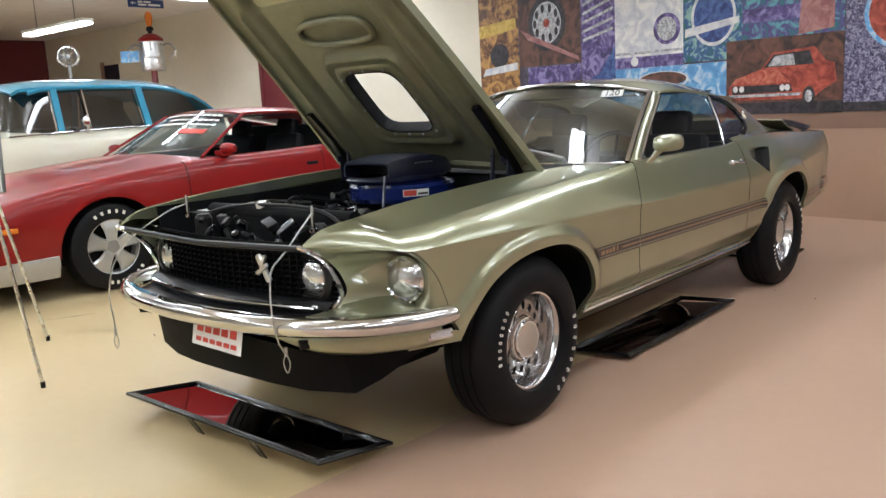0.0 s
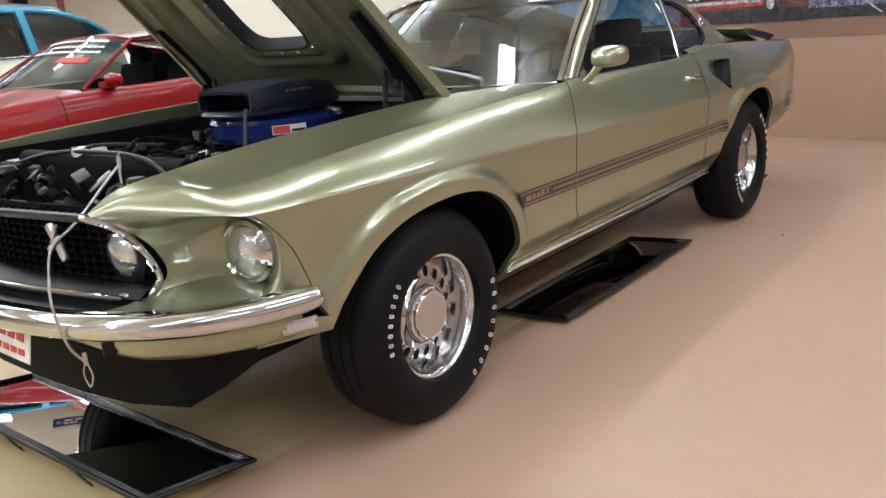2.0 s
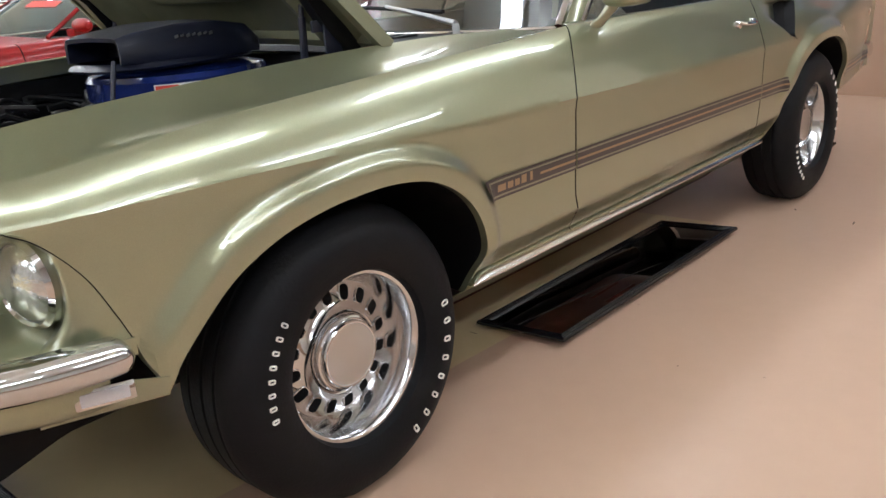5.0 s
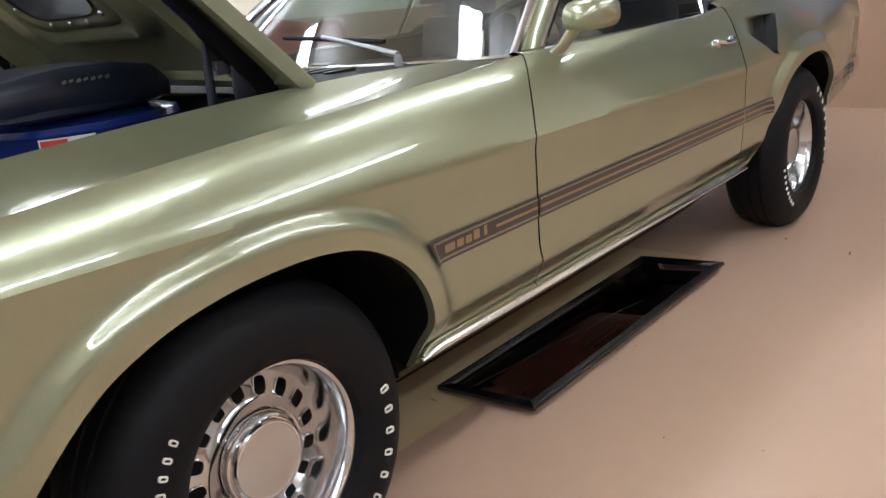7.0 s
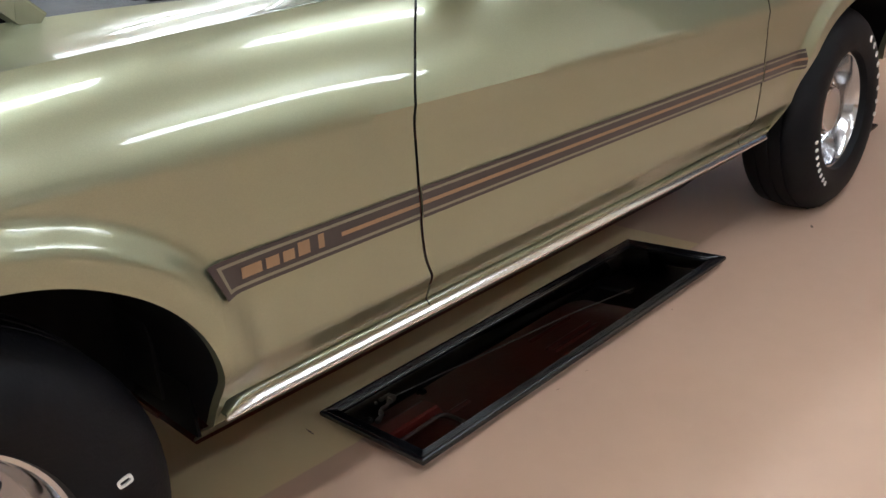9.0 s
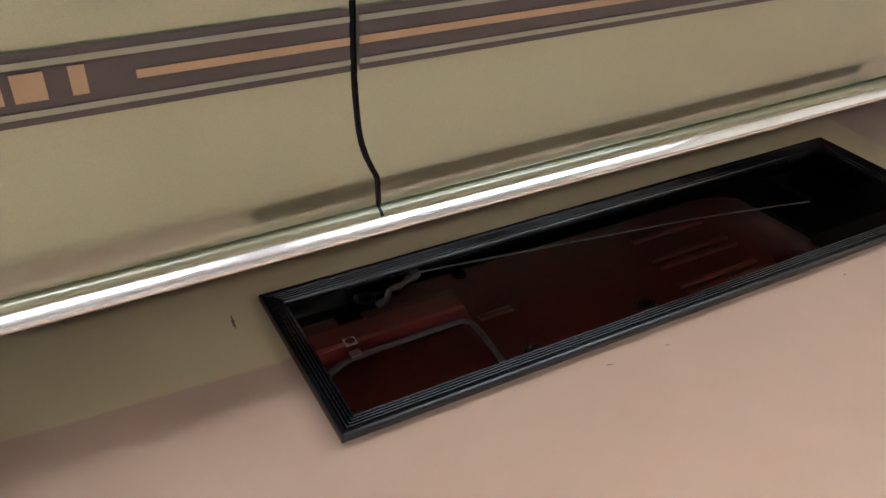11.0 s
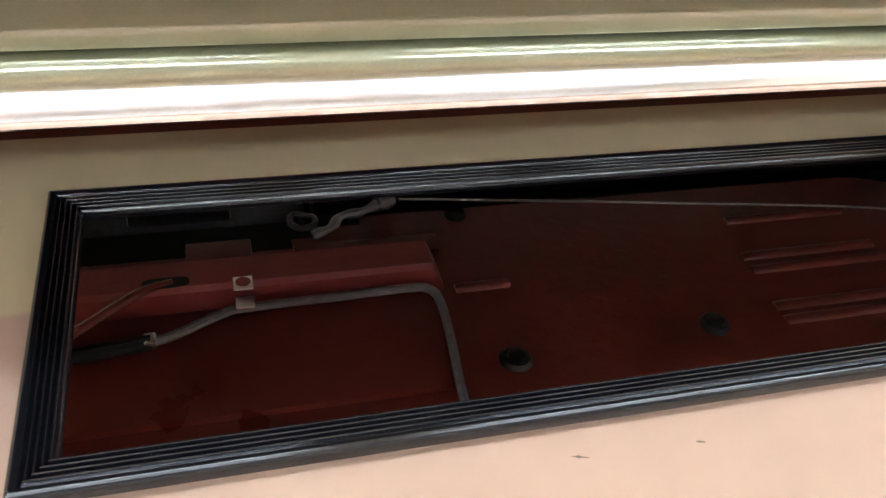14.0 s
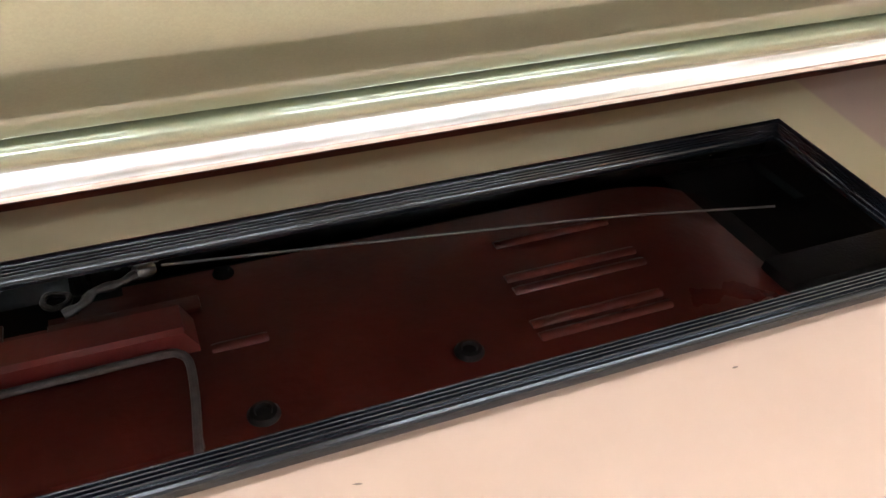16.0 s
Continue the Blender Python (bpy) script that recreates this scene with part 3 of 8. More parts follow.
def side_sheet(b, x0, x1, step=0.016, rows=28, extra=()):
    xs = columns(x0, x1, step, extra)
    out = []
    for x in xs:
        zl, zc = low_z(x), crease_z(x)
        zf = max(FOLD_Z + 0.003, lerp(zl, zc, 0.2))
        out.append([(x, side_y(x, z), z) for z in [lerp(zl, zf, k / 9) for k in range(9)] + [lerp(zf, zc, k / (rows - 9)) for k in range(rows - 8)]])
    vv = grid(b, out)
    # turned-in lower lip
    grid(b, [[r[0], (r[0][0], r[0][1] + 0.02, r[0][2] - 0.001)] for r in out])
    return xs


ridge_y = curve_fn([(-1.04, 0.155), (-0.72, 0.130), (-0.55, 0.102), (-0.35, 0.092), (0.3, 0.096), (0.6, 0.108), (0.78, 0.125)])
ridge_z = curve_fn([(-1.04, 0.886), (-0.8, 0.884), (-0.62, 0.889), (-0.45, 0.906), (-0.2, 0.924), (0.2, 0.943), (0.78, 0.968)])
inner_z = curve_fn([(-0.98, 0.868), (-0.92, 0.905), (-0.86, 0.922), (-0.74, 0.936), (-0.56, 0.953), (-0.3, 0.968), (0.1, 0.983), (0.35, 0.985), (0.78, 0.972)])
brow_y = curve_fn([(-0.975, 0.262), (-0.91, 0.218), (-0.83, 0.152), (-0.755, 0.092), (-0.70, 0.062)])
brow_z = curve_fn([(-0.975, 0.866), (-0.9, 0.856), (-0.8, 0.840), (-0.70, 0.822)])


def top_row(x, n=20):
    """Fender crown from the crease (or the brow over the lamp) to the bonnet gap."""
    yc, zc = (crease_y(x), crease_z(x)) if x > -0.70 else (brow_y(x), brow_z(x))
    yr, zr = ridge_y(x), ridge_z(x)
    yi = 0.238 if x > -0.8 else lerp(0.238, 0.268, min(1, (-0.8 - x) / 0.175))
    w = max(0.0, min(1.0, (yr - 0.005 - yc) / 0.055))
    w = w * w * (3 - 2 * w)
    yr, zr = lerp(lerp(yc, yi, 0.45), yr, w), lerp(lerp(zc, inner_z(x), 0.78), zr, w)
    row = []
    for k in range(n + 1):
        t = k / n
        if t < 0.6:
            s = t / 0.6
            p = flank(yc, zc, yr, zr, s, hollow_of(x))
        else:
            s = (t - 0.6) / 0.4
            p = (lerp(yr, yi, s), lerp(zr, inner_z(x), s) - 0.007 * w * math.sin(math.pi * s) ** 0.7)
        row.append((x, p[0] - (flare(x, p[1]) if x > -0.7 else 0), p[1]))
    return row


def make_fender():
    b = B()
    extra = AX_F + SEAM_X[1:]
    xs = side_sheet(b, -0.698, GAP - 0.003, extra=extra)
    rows = [top_row(x) for x in frange(-0.975, -0.70, 0.02)[:-1] + xs]
    grid(b, rows)
    # flange down into the engine bay
    grid(b, [[r[-1], (r[-1][0], r[-1][1] + 0.006, r[-1][2] - 0.004), (r[-1][0], r[-1][1] + 0.008, r[-1][2] - 0.006 - 0.044 * max(0, min(1, (r[-1][0] + 0.95) / 0.12)))] for r in rows])
    bmesh.ops.remove_doubles(b, verts=b.verts[:], dist=0.0003)
    return lean(b)


both("front_fender", make_fender, GREEN, car, CY, angle=24)

belt_z = curve_fn([(0.77, 0.968), (1.2, 0.968), (1.7, 0.966), (1.95, 0.968), (2.15, 0.985), (2.4, 0.995), (2.8, 0.982), (3.3, 0.955), (3.75, 0.935)])
belt_y = curve_fn([(0.77, 0.125), (1.2, 0.115), (1.7, 0.11), (1.95, 0.105), (2.15, 0.10), (2.4, 0.095), (2.8, 0.112), (3.3, 0.128), (3.75, 0.158)])


def upper_row(x, n=12, sill=0.03):
    yc, zc, yb, zb = crease_y(x), crease_z(x), belt_y(x), belt_z(x)
    row = [(x, *flank(yc, zc, yb, zb, k / n, hollow_of(x))) for k in range(n + 1)]
    row = [(a, c - flare(a, d), d) for a, c, d in row]
    row += [(x, yb + sill * 0.5, zb + 0.004), (x, yb + sill, zb + 0.002)]
    return row


DOOR_END = 2.05


def make_door():
    b = B()
    xs = side_sheet(b, GAP + 0.003, DOOR_END - 0.003, 0.03)
    grid(b, [upper_row(x) for x in xs])
    bmesh.ops.remove_doubles(b, verts=b.verts[:], dist=0.0003)
    return lean(b)


door_l, door_r = both("door", make_door, GREEN, car, CY, angle=24)


def scoop_dent(x, z):
    """Depth of the side scoop behind the door handle, open towards its rear edge."""
    u = (x - 2.09) / 0.30
    if not 0 < u < 1:
        return 0.0
    top, bot = 0.942 - 0.02 * u, lerp(0.895, 0.775, u)
    if not bot < z < top:
        return 0.0
    e = min(1, (z - bot) / 0.018, (top - z) / 0.014)
    return 0.080 * u ** 1.4 * e


def scoop_slant(b):
    """The scoop's rear edge leans back towards its top."""
    for v in b.verts:
        k = max(0.0, 1 - abs(v.co.x - 2.39) / 0.28) * max(0.0, min(1.0, (v.co.z - 0.765) / 0.03)) * (v.co.z < 0.97)
        v.co.x += 0.55 * (v.co.z - 0.845) * k
    return b


def make_quarter():
    b = B()
    xs = side_sheet(b, DOOR_END + 0.003, 3.78, 0.02, extra=AX_R + [2.096, 2.38, 2.3885, 2.3915])
    rows = []
    for x in xs:
        r = upper_row(x, 30, 0.02)
        rows.append([(p[0], p[1] + (scoop_dent(p[0], p[2]) if k < 31 else 0), p[2]) for k, p in enumerate(r)])
    # shoulder running in under the roof and rear deck
    for i, x in enumerate(xs):
        last = rows[i][-1]
        deep = 0.03 if x < 2.2 else lerp(0.03, 0.24, min(1, (x - 2.2) / 0.4))
        rows[i].append((x, last[1] + deep * 0.5, last[2] + 0.012))
        rows[i].append((x, last[1] + deep, last[2] + 0.016))
    grid(b, rows)
    bmesh.ops.remove_doubles(b, verts=b.verts[:], dist=0.0003)
    return scoop_slant(b)


quarter_l, quarter_r = both("quarter_panel", make_quarter, GREEN, car, CY, angle=26)


# black sheet slanted over the ramp, standing in for the shadow in the scoop
def make_scoop_shade():
    b = B()
    r = [p for p in upper_row(2.386, 60, 0.02) if 0.778 < p[2] < 0.920]
    grid(b, [[(2.3875, p[1] + 0.001, p[2]) for p in r], [(2.365, p[1] + 0.034, p[2]) for p in r], [(2.285, p[1] + 0.058, p[2]) for p in r]])
    return scoop_slant(b)


both("scoop_opening", make_scoop_shade, MATT, car, CY, "dull black sheet for the shaded air scoop opening")

# dark shut lines behind the panel gaps
for gx in (GAP, DOOR_END):
    def make_gap():
        b = B()
        zs = frange(0.4205, crease_z(gx), 0.012)
        row = [(0.0856, 0.3972), (0.0854, 0.3998), (0.0870, 0.4036), (0.0908, 0.4074)] + [(side_y(gx, z) + 0.004, z) for z in zs]
        if gx == GAP:
            row += [(p[1] + 0.004, p[2]) for p in top_row(gx - 0.004)[1:13]]
        else:
            row += [(p[1] + 0.004, p[2]) for p in upper_row(gx)[1:]]
        wide = [0.0018 if z < 0.412 else 0.003 for y, z in row]
        grid(b, [[(gx + s * w, y, z) for (y, z), w in zip(row, wide)] for s in (-1, 1)])
        return lean(b)
    both("shut_line", make_gap, MATT, car, CY, "dark panel gap")


# painted rolled lip, bright sill moulding and the panel behind them
def along_sill(sec, x0=0.372, x1=2.235):
    def f():
        b = B()
        rows = [[(x, y, z) for y, z in sec] for x in frange(x0, x1, 0.03)]
        for r, x in zip(rows, frange(x0, x1, 0.03)):
            if x < 0.42:
                s = (0.42 - x) / 0.048
                r[:] = [(p[0], p[1], lerp(p[2], 0.372, 0.6 * s * s)) for p in r]
        vv = grid(b, rows)
        b.faces.new(vv[0])
        b.faces.new(vv[-1])
        return b
    return f


both("sill_lip", along_sill([(0.125, 0.4085), (0.0965, 0.4085), (0.0915, 0.4070), (0.0878, 0.4035), (0.0862, 0.3995), (0.0866, 0.3965), (0.0895, 0.3945), (0.125, 0.394)]), GREEN, car, CY, "painted rolled lower edge", 60)
both("sill_moulding", along_sill([(0.130, 0.3915), (0.1005, 0.3915), (0.0985, 0.3908), (0.0957, 0.3878), (0.0930, 0.3845), (0.0907, 0.3813), (0.0889, 0.3783), (0.0880, 0.3760), (0.0881, 0.3740), (0.0892, 0.3722), (0.0915, 0.3710), (0.130, 0.370)]), BRIGHT, car, CY, "polished sill moulding", 60)


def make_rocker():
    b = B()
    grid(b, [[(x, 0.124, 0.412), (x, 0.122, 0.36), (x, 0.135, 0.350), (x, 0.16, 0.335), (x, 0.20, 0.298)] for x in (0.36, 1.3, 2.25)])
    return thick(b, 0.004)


# wears the green that carries the underside's shade in its colour
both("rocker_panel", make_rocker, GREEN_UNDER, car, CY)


# ---- side stripe with a boxed front end; the lettering is given as plain blocks
def stripe_z(x):
    return lerp(0.629, 0.606, max(0, min(1, (x - 0.40) / 1.9)))


def ribbon(b, x0, x1, z_lo, z_hi, lift, slant=0.0):
    """Strip on the side; z is counted from the stripe's middle line."""
    xs = [x for x in frange(x0, x1, 0.012 if x0 < 0.7 else 0.025)]
    rows = []
    for i, x in enumerate(xs):
        r = []
        for z in [lerp(z_lo, z_hi, k / 6) for k in range(7)]:
            xx = x - slant * (z / 0.03) * max(0, 1 - (x - x0) / 0.06)
            zz = stripe_z(xx) + z
            r.append((xx, side_y(xx, zz) - lift - 0.004 * max(0.0, 1 - (xx - 0.345) / 0.09), zz))
        rows.append(r)
    grid(b, rows)
    return b


def make_stripe(pieces, lift):
    def f():
        b = B()
        for x0, x1, lo, hi, sl in pieces:
            for a, c in ((x0, min(x1, GAP - 0.004)), (max(x0, GAP + 0.004), min(x1, DOOR_END - 0.004)), (max(x0, DOOR_END + 0.004), x1)):
                if c > a:
                    ribbon(b, a, c, lo, hi, lift, sl if a == x0 else 0)
        return lean(b)
    return f


END = 2.292
stripe_l, stripe_r = both("side_stripe", make_stripe([(0.358, END, -0.028, 0.028, 0.011)], 0.0026), STRIPE, car, CY, "dark brown side stripe with a boxed front end")
for st, fl in ((stripe_l, False), (stripe_r, True)):
    for nm, m, lift, pcs in (("pale_line", STRIPE_PALE, 0.0038, [(0.366, END, 0.0165, 0.0215, 0), (0.379, END, -0.0215, -0.0165, 0), (0.370, 0.3755, -0.0215, 0.0215, 0.0095)]),
                             ("gold_line", STRIPE_GOLD, 0.0038, [(0.592, END, -0.0035, 0.0035, 0)]),
                             ("letter_block", STRIPE_GOLD, 0.0040, [(0.402, 0.437, -0.009, 0.008, 0), (0.444, 0.468, -0.009, 0.008, 0), (0.475, 0.497, -0.009, 0.008, 0), (0.504, 0.527, -0.009, 0.013, 0), (0.544, 0.556, -0.009, 0.014, 0)])):
        b = make_stripe(pcs, lift)()
        part(nm, flip(b, CY) if fl else b, m, st)


def tail_ribbon(lo, hi, lift):
    def f():
        b = B()
        grid(b, [[(x, side_y(x, z) - lift, z) for z in [0.560 + lerp(lo, hi, k / 4) for k in range(5)]] for x in frange(3.105, 3.60, 0.03)])
        return b
    return f


for lo, hi, m, lift, nm in ((-0.028, 0.028, STRIPE, 0.0026, "rear_stripe"), (0.0165, 0.0215, STRIPE_PALE, 0.0038, "pale_line"), (-0.0215, -0.0165, STRIPE_PALE, 0.0038, "pale_line"), (-0.0035, 0.0035, STRIPE_GOLD, 0.0038, "gold_line")):
    pair = both(nm, tail_ribbon(lo, hi, lift), m, car, CY, "dark brown stripe behind the rear wheel" if nm == "rear_stripe" else "")
    if nm == "rear_stripe":
        rear_stripes = pair
    else:
        for ob, up in zip(pair, rear_stripes):
            ob.parent = up


# ---- nose: extension round the outer lamp, grille, bumper, valance, chin spoiler
def coons(top, bottom, left, right, nu, nv, bulge=None):
    """Patch between four edge functions of 0..1 (top and bottom run from left to right)."""
    rows = []
    for i in range(nu + 1):
        u = i / nu
        row = []
        for j in range(nv + 1):
            v = j / nv
            p = top(u) * (1 - v) + bottom(u) * v + left(v) * (1 - u) + right(v) * u
            p = p - (top(0) * (1 - u) * (1 - v) + top(1) * u * (1 - v) + bottom(0) * (1 - u) * v + bottom(1) * u * v)
            row.append(bulge(p) if bulge else p)
        rows.append(row)
    return rows


def poly_fn(pts):
    p = smooth_path(pts, 8)
    d = [0.0]
    for a, c in zip(p, p[1:]):
        d.append(d[-1] + (c - a).length)

    def f(t):
        s = t * d[-1]
        k = max(0, min(len(p) - 2, int(np.searchsorted(d, s, side="right")) - 1))
        return p[k].lerp(p[k + 1], (s - d[k]) / max(1e-9, d[k + 1] - d[k]))
    return f


GRILLE_END = [(-0.975, 0.262, 0.866), (-0.895, 0.262, 0.816), (-0.842, 0.264, 0.746), (-0.817, 0.268, 0.680), (-0.845, 0.292, 0.638)]
LAMP = Vector((-0.656, 0.148, 0.715))


def make_nose():
    b = B()
    top = poly_fn([(x, brow_y(x), brow_z(x)) for x in (-0.975, -0.91, -0.85, -0.79, -0.74, -0.70)])
    right = poly_fn([(x, side_y(x, z) if x > -0.69 else brow_y(x), z) for x, z in zip(SEAM_X[:5], SEAM_Z[:5])])
    left = poly_fn(GRILLE_END)
    bottom = poly_fn([(-0.845, 0.292, 0.638), (-0.815, 0.19, 0.632), (-0.745, 0.10, 0.612), (-0.64, 0.050, 0.602), (-0.545, side_y(-0.545, 0.60), 0.60)])

    def bulge(p):
        dy, dz = p.y - LAMP.y, p.z - LAMP.z
        d = math.hypot(dy * (0.80 if dy > 0 else 1.0), dz)
        s = max(0.0, min(1.0, (0.150 - d) / 0.075))
        s = s * s * (3 - 2 * s)
        s *= max(0.0, min(1.0, (0.275 - p.y) / 0.09)) * max(0.0, min(1.0, (0.842 - p.z) / 0.03)) * max(0.0, min(1.0, (p.z - 0.606) / 0.02))
        return Vector((max(p.x, lerp(p.x, LAMP.x + 0.026, s)), p.y, p.z))
    grid(b, coons(top, bottom, left, right, 56, 44, bulge))
    return b


both("nose_extension", make_nose, GREEN, car, CY, angle=30)


def make_nose_seam():
    """Dark joint between the nose extension and the fender."""
    b = B()
    pts = [(x, (side_y(x, z) if x > -0.69 else brow_y(x)) - 0.0004, z) for x, z in zip(SEAM_X[:5], SEAM_Z[:5])]
    return tube(b, smooth_path(pts, 8), 0.0011, 6)


both("nose_seam", make_nose_seam, VOID, car, CY)


def make_filler():
    """Painted strip between the nose and the bumper's upper edge."""
    b = B()
    low = poly_fn([(-0.845, 0.292, 0.638), (-0.815, 0.19, 0.632), (-0.745, 0.10, 0.612), (-0.64, 0.050, 0.602), (-0.545, side_y(-0.545, 0.60), 0.60)])
    out = poly_fn([(-0.955, 0.30, 0.638), (-0.895, 0.205, 0.634), (-0.775, 0.092, 0.630), (-0.64, 0.036, 0.622), (-0.552, 0.026, 0.61)])
    rows = []
    for k in range(25):
        a, c = low(k / 24), out(k / 24)
        a = a + Vector((0.004, 0.004, 0.004))
        rows.append([a + Vector((0.11, 0.06, 0.03)), a + Vector((0.01, 0.006, 0.012)), a, a.lerp(c, 0.5) + Vector((0, 0, -0.004)), c, c + Vector((0, 0, -0.03))])
    grid(b, rows)
    return b


both("nose_filler", make_filler, GREEN, car, CY, "", 60)


def make_lamp(c, rad, yaw):
    def f():
        b = B()
        m = Matrix.Translation(c) @ pose(0, 0, 0, 0, -90, yaw)
        lathe(b, [(0.0, 0.022), (rad * 0.5, 0.018), (rad * 0.8, 0.010), (rad * 0.96, 0.0)], m, 28)
        return b
    return f


def make_ring(c, rad, yaw, w=0.010, d=0.02):
    def f():
        b = B()
        m = Matrix.Translation(c) @ pose(0, 0, 0, 0, -90, yaw)
        lathe(b, [(rad * 0.95, -d), (rad * 0.95, 0.002), (rad * 0.95 + w * 0.5, 0.007), (rad + w, 0.0), (rad + w, -d)], m, 28, True)
        return b
    return f


for c, rad, yaw, ringm in ((LAMP, 0.070, 10, CHROME), (Vector((-0.838, 0.392, 0.735)), 0.064, 0, BLACK)):
    a = both("headlamp", make_lamp(c, rad, yaw), LENS, car, CY, "round headlamp with fluted glass")
    r = make_ring(c, rad, yaw, 0.010 if ringm is CHROME else 0.032, 0.03)
    part("lamp_ring", r(), ringm, a[0])
    part("lamp_ring", flip(r(), CY), ringm, a[1])


def nose_x(y, tip, end):
    """V-shaped front: x at a place across the car."""
    t = abs(y - CY) / 0.60
    return lerp(tip, end, t ** 1.5)


b = B()
ys = frange(0.275, 2 * CY - 0.275, 0.03)
grid(b, [[(nose_x(y, -0.890, -0.815) + 0.01, y, z) for z in (0.66, 0.72, 0.78, 0.845)] for y in ys])
grille = part("grille", thick(b, 0.004), VOID, car, "black egg-crate grille")
for k in range(9):
    z = 0.672 + k * 0.0195
    b = B()
    sweep(b, [(nose_x(y, -0.890, -0.815), y, z) for y in ys], [(0.012, -0.002), (0.012, 0.002), (-0.006, 0.002), (-0.006, -0.002)])
    part("grille_bar", b, VOID, grille)
for k in range(26):
    y = 0.44 + k * 0.0352
    b = B()
    x = nose_x(y, -0.890, -0.815)
    box(b, x - 0.010, x + 0.008, y - 0.0018, y + 0.0018, 0.665, 0.838)
    part("grille_bar", b, VOID, grille)
# badge: a plain upright shape with a bright cross bar
b = B()
box(b, -0.008, 0.008, -0.011, 0.011, -0.052, 0.052, 0.005, pose(-0.905, 0.565, 0.762, -32, 0, 0))
box(b, -0.006, 0.006, -0.008, 0.008, -0.036, 0.036, 0.004, pose(-0.913, 0.565, 0.759, 58, 0, 0))
box(b, -0.006, 0.006, -0.006, 0.006, -0.030, 0.030, 0.003, pose(-0.911, 0.560, 0.782, 30, 0, 0))
part("badge", b, BRUSHED, grille, "small bright badge")


def make_end_trim():
    b = B()
    p = smooth_path([(-0.950, 0.300, 0.852)] + [(x - 0.006, y + 0.004, z) for x, y, z in GRILLE_END] + [(-0.885, 0.35, 0.644)], 6)
    tube(b, p, 0.0095, 8)
    return b


both("grille_trim", make_end_trim, CHROME, car, CY, "bright grille surround")
b = B()
tube(b, [(nose_x(y, -0.967, -0.868), y, 0.644) for y in frange(0.33, 2 * CY - 0.33, 0.05)], 0.007, 8)
part("grille_trim", b, CHROME, car, "bright lower grille trim")
b = B()
grid(b, [[(nose_x(y, -0.888, -0.81), y, 0.665), (nose_x(y, -0.93, -0.842), y, 0.660), (nose_x(y, -0.962, -0.862), y, 0.641), (nose_x(y, -0.962, -0.862), y, 0.622), (nose_x(y, -1.035, -0.92), y, 0.606)] for y in frange(0.285, 2 * CY - 0.285, 0.05)])
part("grille_ledge", thick(b, 0.003), BLACK, car, "black lower grille ledge")
b = B()
tube(b, [(nose_x(y, -0.985, -0.955), y, lerp(0.846, 0.858, abs(y - CY) / 0.55)) for y in frange(0.29, 2 * CY - 0.29, 0.05)], 0.011, 8)
part("grille_header", b, BLACK, car, "black upper grille bar")

BUMPER = [(-1.046, CY), (-1.038, 0.64), (-1.012, 0.45), (-0.957, 0.28), (-0.865, 0.135), (-0.745, 0.048), (-0.665, 0.016), (-0.615, 0.006), (-0.578, 0.004)]
half = smooth_path([(x, y, 0.60) for x, y in BUMPER], 5)
full = [Vector((p.x, 2 * CY - p.y, p.z)) for p in reversed(half)] + half[1:]


def offset_path(path, d, z):
    """The bumper's line moved inwards by d, at height z."""
    out = []
    for i, q in enumerate(path):
        t = (path[min(i + 1, len(path) - 1)] - path[max(i - 1, 0)]).normalized()
        out.append(Vector((q.x, q.y, z)) + Vector((t.y, -t.x, 0)) * -d)
    return out


b = B()
sec = [(-0.030 + 0.033 * math.cos(t), 0.006 + 0.032 * math.sin(t)) for t in frange(-1.75, 1.9, 0.26)]
sec = sec + [(-0.056, 0.035), (-0.056, -0.018)]
sweep(b, full, [(a + 0.042, z) for a, z in sec])
for v in b.verts:
    e = max(0, (v.co.x + 0.70) / 0.15)
    tip = max(0.0, min(1.0, (v.co.x + 0.600) / 0.022))
    v.co.z = 0.60 + (v.co.z - 0.60) * (1 - 0.22 * min(1, e) ** 2) * (1 - 0.62 * tip ** 2)
    side = 1 if v.co.y < CY else -1
    v.co.y += side * 0.022 * tip ** 2
part("front_bumper", b, CHROME, car, "polished chrome front bumper", 50)


def skirt(levels, path=None):
    """Sheet hung on the bumper's line: (inset, height) from top to bottom."""
    path = path or full
    rows = [offset_path(path, d, z) for d, z in levels]
    b = B()
    grid(b, rows)
    return b


inner = full[3:-3]
val = skirt([(0.035, 0.572), (0.03, 0.555), (0.028, 0.54), (0.034, 0.522), (0.044, 0.505), (0.060, 0.495), (0.090, 0.486)], full[4:-4])
for v in val.verts:
    s = max(0.0, min(1.0, (min(v.co.y, 2 * CY - v.co.y) - 0.26) / 0.26))
    v.co.z = 0.572 - (0.572 - v.co.z) * (1 - 0.72 * s * s * (3 - 2 * s))
part("front_valance", thick(val, 0.003), GREEN, car)
half_top = [(-0.985, CY, 0.535), (-0.965, 0.60, 0.530), (-0.925, 0.42, 0.505), (-0.850, 0.262, 0.500), (-0.755, 0.175, 0.497), (-0.665, 0.125, 0.492), (-0.600, 0.102, 0.482)]
half_low = [(-0.905, CY, 0.345), (-0.895, 0.60, 0.342), (-0.870, 0.42, 0.340), (-0.820, 0.240, 0.350), (-0.745, 0.188, 0.388), (-0.665, 0.145, 0.436), (-0.600, 0.112, 0.466)]
rows = []
for p, q in zip(half_top, half_low):
    p, q = Vector(p), Vector(q)
    rows.append([p, p.lerp(q, 0.5), p.lerp(q, 0.93), q, q + Vector((0.010, 0.004, 0.004))])
rows = [[Vector((v.x, 2 * CY - v.y, v.z)) for v in r] for r in reversed(rows)][:-1] + rows
b = B()
